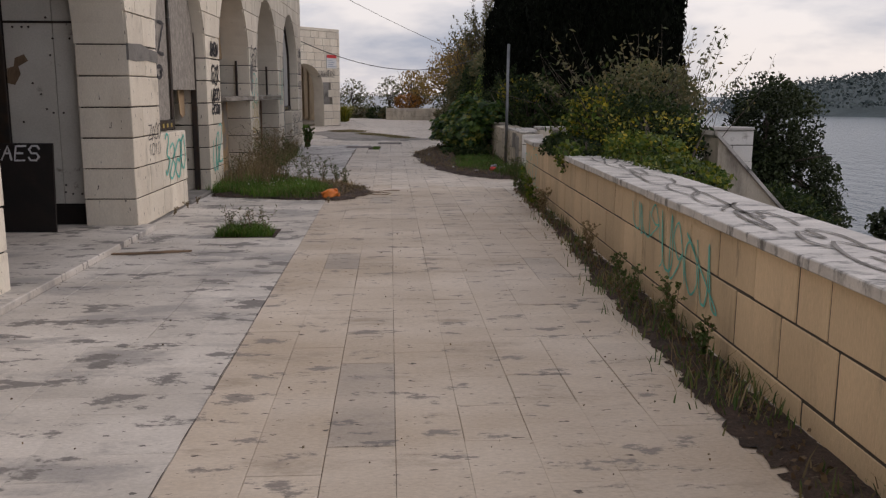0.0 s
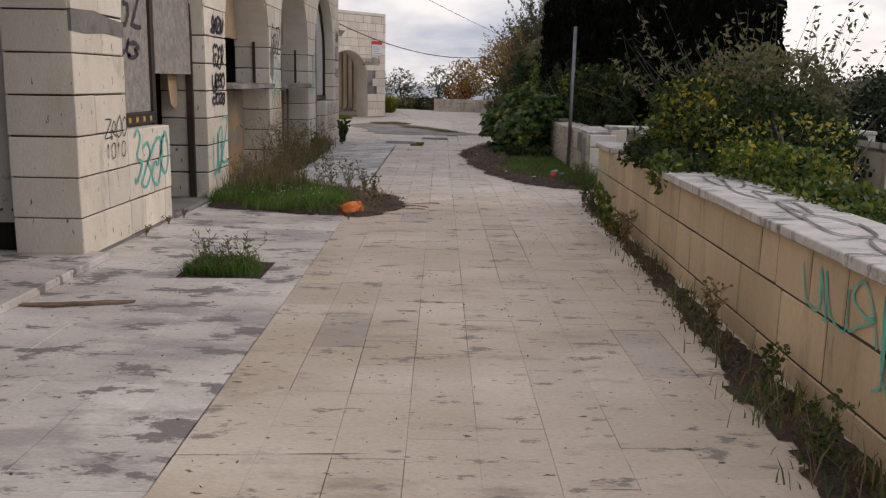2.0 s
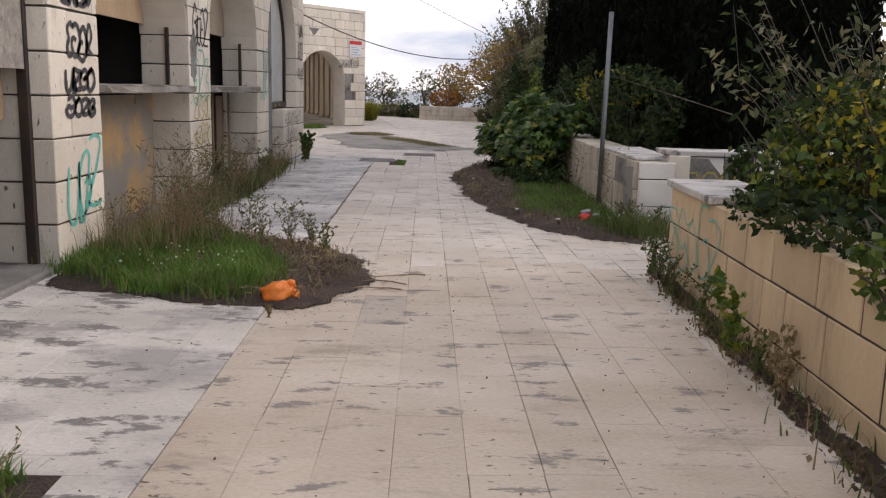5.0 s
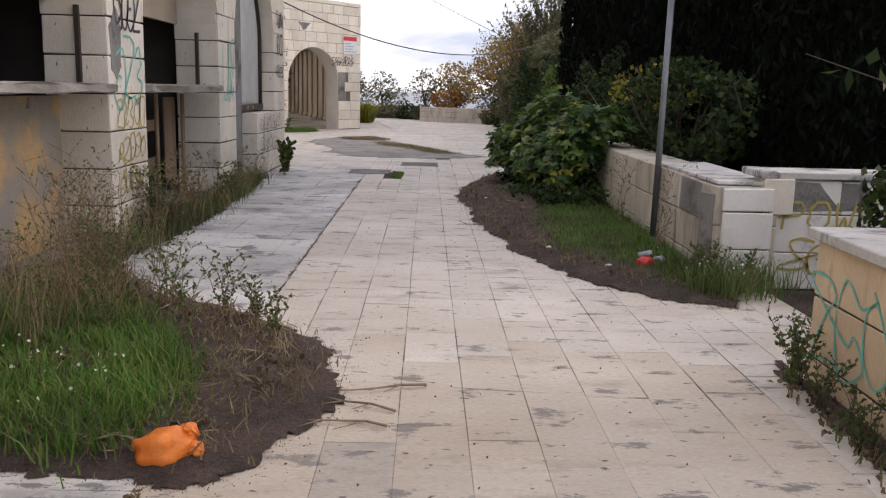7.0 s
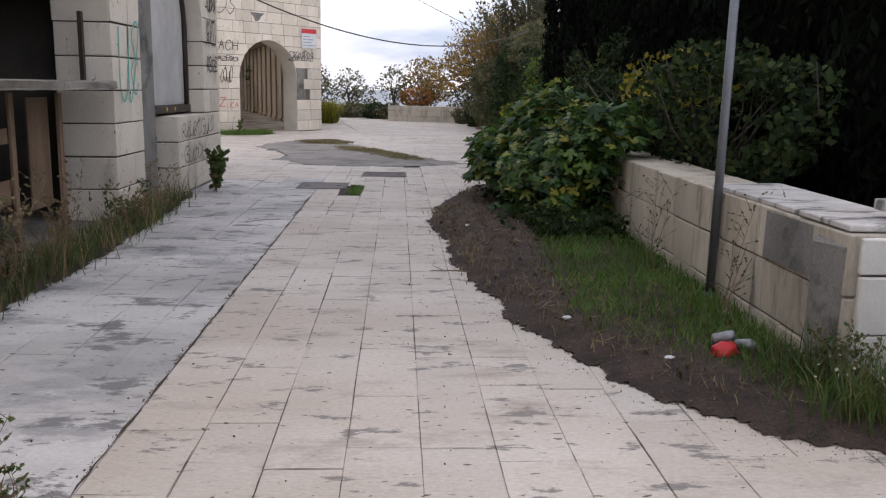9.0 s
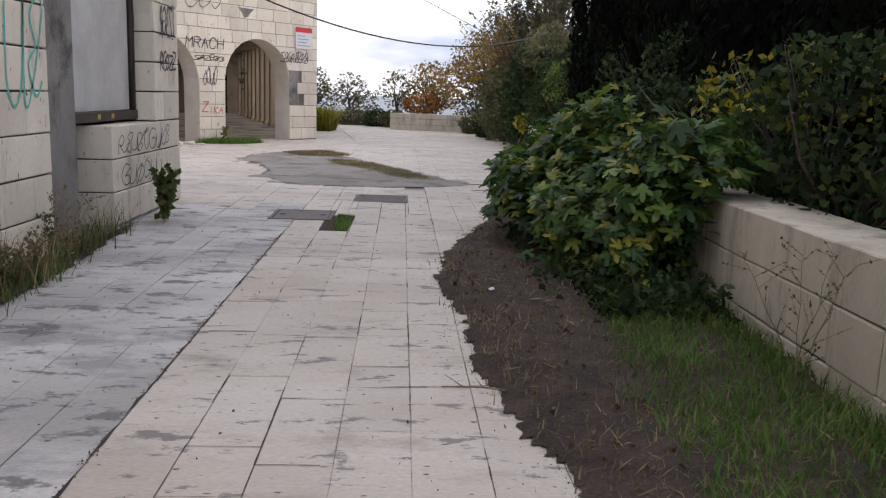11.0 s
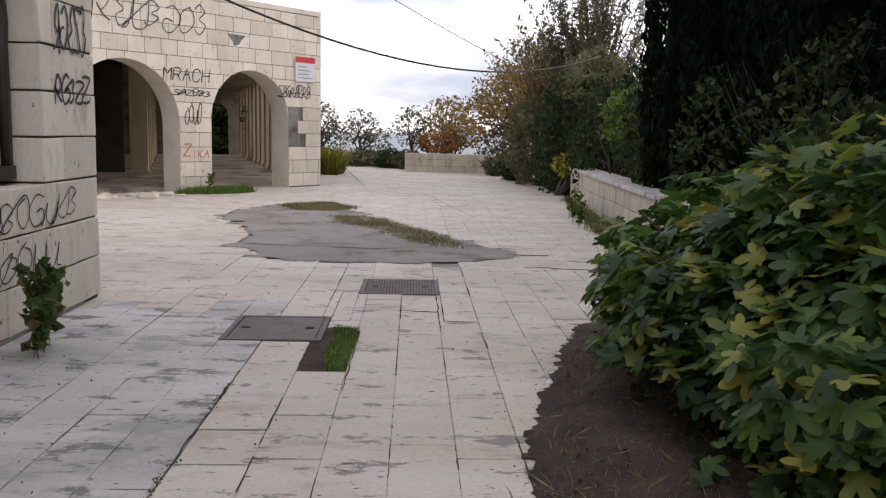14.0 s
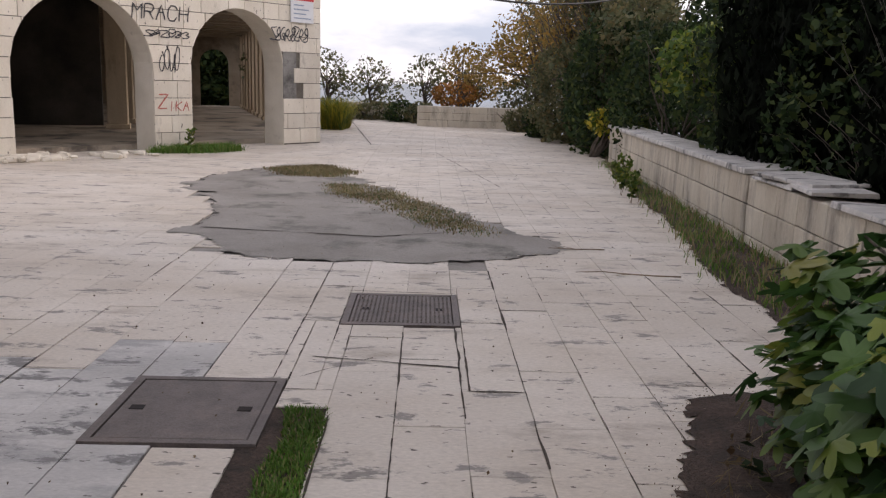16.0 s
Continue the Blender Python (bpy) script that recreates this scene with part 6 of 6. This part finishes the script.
shrub("yellowing_shrub", (3.1, 12.3, 0.0), [((2.75, 12.0, 1.2), (0.5, 0.9, 0.42), 1100, BRIGHT), ((2.95, 12.2, 1.05), (0.8, 1.4, 0.5), 2000, IVY), ((3.0, 12.3, 1.25), (0.8, 1.4, 0.5), 2200, DARKG), ((3.4, 12.0, 1.45), (0.75, 1.1, 0.5), 3400, OLIVE),
      ((3.1, 11.0, 1.0), (0.6, 1.2, 0.5), 4000, DARKG)], 0.04, "shrub with yellow and green autumn leaves behind the parapet", seed=13)
shrub("wild_olive", (3.9, 13.2, -0.3), [((3.4, 13.2, 1.7), (1.1, 0.8, 0.7), 900, OLIVE), ((4.2, 13.6, 1.75), (1.0, 0.8, 0.7), 480, OLIVE), ((2.5, 12.2, 1.6), (0.7, 0.6, 0.4), 420, DARKG)], 0.036, "thin wild olive with bare twigs", seed=14, branches=26, trunk_r=0.012, twiggy=0.3)
shrub("gap_shrub", (3.1, 15.2, -0.1), [((3.3, 15.2, 0.75), (0.5, 0.5, 0.4), 700, DARKG)], 0.06, "dark shrub in the wall gap", seed=15)
shrub("sea_bush", (4.3, 14.9, -0.6), [((4.2, 14.6, 0.45), (0.8, 1.0, 0.8), 3060, DARKG)], 0.05, "dense green bush on the slope", seed=16)
shrub("garden_shrub", (3.3, 21.5, 0.0), [((3.1, 20.8, 1.15), (0.75, 2.0, 0.75), 4940, DARKG), ((3.0, 22.0, 1.55), (0.7, 1.6, 0.32), 420, BRIGHT), ((3.0, 24.5, 1.1), (0.9, 1.3, 0.7), 3420, DARKG)],
      0.055, "glossy shrub with yellow shoot tips behind the wall", seed=17)
shrub("hedge_shrub", (4.0, 36.0, -0.2), [((4.3, 34.5, 1.5), (1.1, 1.9, 1.5), 7560, DARKG), ((3.9, 37.5, 1.3), (1.0, 1.8, 1.4), 7560, DARKG), ((3.4, 33.2, 1.75), (0.7, 1.0, 0.6), 1400, IVY)],
      0.07, "dark evergreen shrubs along the terrace wall", seed=19)
shrub("terrace_shrub", (3.4, 42.0, 0.0), [((3.6, 40.8, 1.4), (1.1, 2.2, 1.7), 8500, DARKG), ((3.2, 44.0, 1.2), (1.2, 2.2, 1.5), 7140, OLIVE), ((3.8, 39.5, 2.6), (0.9, 1.5, 0.9), 2720, OLIVE)],
      0.08, "dark overgrown shrubs leaning over the terrace", seed=20)
shrub("terrace_thicket", (3.6, 27.5, 0.0), [((3.75, 26.6, 1.4), (0.75, 1.7, 1.2), 4200, DARKG), ((3.7, 29.5, 1.3), (0.7, 1.7, 1.2), 4200, DARKG), ((3.5, 31.8, 1.4), (0.7, 1.3, 1.3), 3200, DARKG)], 0.06,
      "dark twiggy thicket behind the terrace wall", seed=73, branches=12, trunk_r=0.008)
shrub("small_yellow_shrub", (2.9, 39.3, 0.0), [((3.3, 38.9, 0.75), (0.6, 0.6, 0.3), 500, BRIGHT)], 0.08, "small yellow-green shrub by the wall end", seed=21)
tree("autumn_tree", (2.9, 49.0, 0), 3.2, 0.10, [((2.6, 48.6, 2.7), (1.3, 1.8, 1.1), 1500, AUTUMN), ((3.7, 50.0, 3.3), (1.5, 1.8, 1.2), 1100, OLIVE), ((1.6, 50.0, 2.0), (1.0, 1.5, 0.8), 800, AUTUMN),
      ((4.4, 46.5, 3.2), (1.3, 1.8, 1.4), 1300, OLIVE)], 0.08, "thin tree with yellow autumn leaves", seed=22)
shrub("tall_autumn_tree", (4.3, 44.0, -0.2), [((3.75, 44.2, 4.2), (1.15, 1.4, 1.2), 3600, OLIVE), ((2.9, 45.0, 3.2), (0.8, 1.2, 0.9), 1800, AUTUMN), ((4.9, 43.2, 5.2), (1.2, 1.5, 1.4), 3600, OLIVE), ((4.3, 46.0, 3.2), (1.2, 1.4, 1.3), 2600, AUTUMN)],
      0.06, "tall twiggy tree with thinning olive and yellow leaves", "tree", branches=60, trunk_r=0.035, seed=26, twiggy=0.25)
shrub("bare_thicket", (4.0, 27.5, 0.0), [((3.45, 25.8, 1.25), (0.5, 1.2, 0.8), 92, PINE), ((3.4, 27.6, 1.25), (0.5, 1.2, 0.8), 92, PINE)], 0.04, "bare grey twigs tangled before the dark trees", branches=46, bark=TWIG, trunk_r=0.009, seed=27, twiggy=0.35)
tree("autumn_tree", (4.6, 54.0, -0.2), 4.2, 0.12, [((4.2, 53.5, 3.9), (1.8, 2.0, 1.5), 1000, OLIVE), ((3.2, 54.5, 2.8), (1.5, 2.0, 1.2), 900, AUTUMN)], 0.11, "tall thin tree losing its leaves", seed=23)
shrub("rust_bush", (0.6, 53.0, 0.0), [((0.3, 53.0, 1.0), (0.9, 0.7, 0.5), 900, RUST), ((1.3, 53.4, 1.35), (0.8, 0.7, 0.6), 700, AUTUMN), ((0.7, 54.0, 2.1), (0.7, 0.7, 0.8), 350, AUTUMN)], 0.08, "bushy shrub with rust-orange autumn leaves", seed=24)
for i, (x, y, h, mtl) in enumerate(((-5.2, 60, 2.3, OLIVE), (-3.4, 62, 2.0, OLIVE), (-0.9, 60, 2.2, OLIVE), (0.6, 63, 2.7, AUTUMN), (-7.4, 57, 2.4, OLIVE))):
    tree("olive_tree", (x, y, -0.6), h + 0.4, 0.08, [((x, y, h - 0.5), (1.0, 1.2, 1.0), 420, mtl), ((x + 0.8, y, h - 1.1), (0.8, 1.0, 0.7), 300, OLIVE)], 0.10, "thin grey-green olive tree", seed=30 + i, group="far olive trees")
for i, (x, y, r, mtl) in enumerate(((-2.6, 53.6, 0.9, OLIVE), (-1.5, 52.6, 0.7, DARKG), (-0.9, 52.0, 0.6, OLIVE), (-4.6, 54.0, 1.0, OLIVE), (2.6, 45.6, 0.5, DARKG), (2.3, 48.2, 0.6, OLIVE))):
    shrub("low_shrub", (x, y, 0), [((x, y, 0.3), (r, 0.8, 0.42), 1000, mtl)], 0.08, "low dry shrub at the terrace edge", seed=50 + i, group="low shrubs")


def pine(base, blobs, seed):
    tree("pine_tree", base, 4.2, 0.13, [(c, r, n, PINE) for c, r, n in blobs], 0.06, "rounded dark green pine on the shore slope", seed=seed, group="shore pines")


pine((9.4, 22.2, -2.6), [((9.4, 22.1, 0.75), (1.15, 1.3, 1.25), 9000), ((10.3, 22.3, -0.7), (1.1, 1.2, 1.1), 7000), ((8.8, 22.0, -0.9), (1.1, 1.2, 1.2), 7000), ((10.9, 22.3, -1.6), (0.8, 1.0, 0.6), 3000)], 61)
pine((9.7, 15.9, -3.2), [((9.6, 15.8, -1.0), (0.75, 1.0, 0.5), 3600), ((10.1, 15.6, -1.7), (0.8, 1.0, 0.6), 4000)], 62)
pine((7.4, 27.0, -2.0), [((7.2, 26.6, 0.3), (1.2, 1.5, 1.4), 9000)], 63)
shrub("slope_scrub", (7.6, 17.5, -2.0), [((7.4, 17.3, -1.0), (1.2, 1.6, 0.7), 4000, DARKG), ((8.6, 19.5, -1.4), (1.4, 1.6, 0.8), 4000, DARKG), ((6.9, 12.6, -1.4), (0.9, 1.5, 0.6), 2500, DARKG)], 0.06,
      "dark scrub on the slope to the sea", seed=70)
shrub("hall_shrub", (-11.3, 66.0, 0.0), [((-11.2, 65.8, 1.4), (2.6, 1.2, 2.3), 8000, DARKG)], 0.26, "dark green shrub beyond the hall", seed=71)
shrub("end_shrub", (3.3, 52.0, 0.0), [((3.2, 51.8, 0.9), (1.5, 0.8, 1.0), 2200, OLIVE)], 0.09, "grey-green shrub behind the end wall", seed=72)

# ---- litter ----
def crumpled(name, m, size, material, label, category, seed, squash=0.6):
    """A crumpled, creased bag."""
    bm = bmesh.new()
    bmesh.ops.create_icosphere(bm, subdivisions=3, radius=1)
    for v in bm.verts:
        d = v.co.normalized()
        k = 1 + 0.3 * noise.noise(d * 1.7 + Vector((seed, 0, 0))) + 0.17 * (1 - 2 * abs(noise.noise(d * 3.4 + Vector((0, seed, 0))))) - 0.14
        v.co = Vector((d.x * size[0] * k, d.y * size[1] * k, max(d.z * size[2] * k, -size[2] * squash)))
    return bm


bag = thing("plastic_bag", "crumpled orange plastic bag lying on the soil", "bag", m=pose(-1.07, 12.66, 0.06, 0, 0, 25))
bag_body = part("body", crumpled("body", None, (0.135, 0.08, 0.085), ORANGE, "", "", 3), ORANGE, bag, smooth=True)
part("knot", crumpled("knot", None, (0.04, 0.035, 0.035), ORANGE, "", "", 8), ORANGE, bag_body, m=pose(0.10, 0.02, 0.055, 20, 25, 0))
part("handle", crumpled("handle", None, (0.04, 0.028, 0.035), ORANGE, "", "", 5), ORANGE, bag_body, m=pose(0.11, -0.04, 0.0, 0, 20, 0))
pk = thing("litter_packet", "crushed red packet in the grass", "litter", m=pose(1.72, 16.58, 0.09, 0, 0, 15))
part("wrapper", crumpled("wrapper", None, (0.085, 0.05, 0.05), RED, "", "", 6), RED, pk, smooth=True)
for x, y, z, rz, s in ((1.74, 16.66, 0.14, 80, 7), (1.86, 16.66, 0.10, 20, 9)):
    can = thing("crushed_can", "dented grey drinks can in the grass", "can", "crushed cans", "", pose(x, y, z, 75, 0, rz))
    prof = [(0.001, -0.062), (0.024, -0.062), (0.032, -0.05), (0.033, 0.045), (0.026, 0.06), (0.001, 0.06)]
    vs, fs = [], []
    for r, h in prof:
        for i in range(14):
            a = 2 * math.pi * i / 14
            k = 1 - 0.3 * abs(noise.noise(Vector((math.cos(a), math.sin(a), h * 22 + s))))
            vs.append((r * k * math.cos(a), r * k * math.sin(a), h))
    for j in range(len(prof) - 1):
        fs += [(j * 14 + i, j * 14 + (i + 1) % 14, (j + 1) * 14 + (i + 1) % 14, (j + 1) * 14 + i) for i in range(14)]
    put("shell", mesh_of("shell", vs, fs, TINGREY, True), can)
for x, y, rz in ((1.40, 16.5, 20), (0.62, 20.9, 50), (1.0, 17.3, 10), (0.55, 23.4, 70)):
    sc = thing("paper_scrap", "small white paper scrap on the soil", "litter", "paper scraps", "", pose(x, y, 0.075, 8, -6, rz))
    part("sheet", crumpled("sheet", None, (0.03, 0.018, 0.01), SIGNW, "", "", x), SIGNW, sc)

rb = random.Random(15)
for i in range(70):
    u = rb.gauss(-2.7, 0.45) if i % 4 else rb.uniform(-2.2, -0.4)
    p = B2_M @ Vector((u, rb.gauss(-0.35, 0.28), 0))
    s = rb.uniform(0.03, 0.13)
    st = thing("rubble_stone", "broken pale rubble stone under the arch", "rubble", "rubble heap", "", pose(p.x, p.y, 0.0, rb.uniform(-9, 9), rb.uniform(-9, 9), rb.uniform(0, 180)))
    part("lump", box_bm(-s, s, -s * 0.7, s * 0.7, -0.01, s * 0.7, 0.02, rough=s * 0.25), BLOCK_S, st)
def rotten_board():
    """A split, wavering board with ragged ends."""
    bm, r = bmesh.new(), random.Random(31)
    rows = []
    for i in range(15):
        t = i / 14
        y, w = -0.40 + 0.8 * t, 0.036 * (1 - 0.5 * abs(2 * t - 1) ** 4) + r.uniform(-0.01, 0.01)
        cx, h = 0.03 * math.sin(t * 4.2) + r.uniform(-0.004, 0.004), 0.010 + r.uniform(0, 0.007)
        rows.append([bm.verts.new(p) for p in ((cx - w, y, 0), (cx - w * 0.9, y, h), (cx + w * 0.2, y, h * 0.6), (cx + w * 0.9, y, h), (cx + w, y, 0))])
    for a, b in zip(rows, rows[1:]):
        for k in range(5):
            bm.faces.new((a[k], b[k], b[(k + 1) % 5], a[(k + 1) % 5]))
    bm.faces.new(rows[0])
    bm.faces.new(rows[-1][::-1])
    bmesh.ops.recalc_face_normals(bm, faces=bm.faces)
    return bm


plank = thing("rotten_plank", "grey rotten plank lying on the paving", "plank", m=pose(-2.45, 8.35, 0.004, 0, 0, -82))
part("board", rotten_board(), WOOD, plank)
for x, y, rz, l in ((-0.45, 13.35, 70, 0.55), (-0.3, 13.55, 100, 0.5), (-0.42, 13.1, 85, 0.4), (1.3, 27.9, 80, 0.8), (1.05, 28.9, 86, 0.5), (0.4, 18.9, 80, 0.4)):
    a = radians(rz)
    tw = thing("fallen_twig", "dry fallen twig on the paving", "twig", "fallen twigs", "", pose(x, y, 0.012, 0, 0, rz))
    r = random.Random(int(x * 100 + y * 10))
    pts = [Vector((r.uniform(-0.03, 0.03), l * (t - 0.5), r.uniform(0, 0.01))) for t in (0, 0.25, 0.5, 0.75, 1)]
    runs = [(pts, [0.007, 0.006, 0.005, 0.004, 0.002])]
    for t in (1, 2, 3):
        runs.append(([pts[t], pts[t] + Vector((r.uniform(-0.15, 0.15), r.uniform(0.03, 0.14), 0.005))], [0.004, 0.0015]))
    tubes("stick", runs, STEM, tw, 5)


def litter(name, count, pick, size, label):
    cs = np.array([pick() for _ in range(count)])
    ob = leaves(name, cs, size, FALLEN, None, "stuff", label, 1.3, category="leaves")
    return ob


rl = random.Random(5)
def on_walk():
    y = rl.uniform(2.5, 44)
    return (rl.uniform(-2.8, 1.6), y, 0.006 + rl.random() * 0.006)
litter("fallen_leaves", 1500, on_walk, 0.010, "scattered crumbs and dry leaves on the paving")
def on_joint():
    while True:
        y = rl.uniform(14.9, 23.8)
        if noise.noise(Vector((y * 1.7, 3.0, 0))) > rl.uniform(-0.25, 0.5):
            return (-0.935 - 0.0147 * y + rl.gauss(0, 0.012), y, 0.005 + rl.random() * 0.01)
litter("joint_litter", 600, on_joint, 0.008, "dark soil crumbs and dry bits along the open joint")
def on_edge():
    y = rl.uniform(2.6, 13.8)
    return (1.6 + 0.016 * y + rl.gauss(0, 0.06), y, 0.02 + rl.random() * 0.02)
litter("leaf_drift", 1100, on_edge, 0.024, "dry leaf litter along the parapet")
def on_soil():
    p = rl.choice(SOIL_SPOTS)
    return (p[0], p[1], 0.06 + rl.random() * 0.03)
EDGE_SPOTS = [p for poly in (BED, FIGBED, FOOT, TERR) for p in smooth_loop(poly, 20)]
def off_soil():
    p = rl.choice(EDGE_SPOTS)
    k = abs(rl.gauss(0, 0.09))
    return (p[0] + rl.gauss(0, k), p[1] + rl.gauss(0, k), 0.004 + rl.random() * 0.006)
litter("soil_crumbs", 9000, off_soil, 0.006, "soil crumbs strewn over the paving")
SOIL_SPOTS = scatter(shrink(FIGBED, 0.95), 900) + scatter(shrink(BED, 0.9), 700)
litter("soil_litter", 2600, on_soil, 0.025, "dry leaves and stalks on the soil")
cs = [(x, y, 0.075 + rl.random() * 0.012) for x, y, z in scatter(shrink(FIGBED, 0.95), 1500) + scatter(shrink(BED, 0.93), 1500)]
leaves("straw_litter", cs, 0.007, STRAW, None, "stuff", "dry stalks lying on the soil", 16, category="straw")
fl = [(x, y, 0.17 + rl.random() * 0.06) for x, y, z in scatter([(-2.3, 12.8), (-1.5, 12.7), (-1.4, 13.4), (-2.3, 13.8)], 36)]
fl += [(x, y, 0.2 + rl.random() * 0.08) for x, y, z in scatter([(1.8, 15.8), (2.2, 15.6), (2.9, 16.0), (2.2, 16.3)], 60)]
leaves("small_flowers", fl, 0.018, PETAL, None, "stuff", "tiny white flowers in the grass", 1.0, category="flowers")

# ---- the single slabs of the walk, last ----
pick = random.Random(17)
for slab_w, slab_l, slab_x, slab_y, slab_z, pale in SINGLE_SLABS:
    stone = PAVE_W if pale else PAVE_G if pick.random() < 0.04 else PAVE
    put("slab", tile_mesh(slab_w, slab_l, stone, pick.choice((0, 0, 0, 1, 2))), pavement, pose(slab_x, slab_y, slab_z))
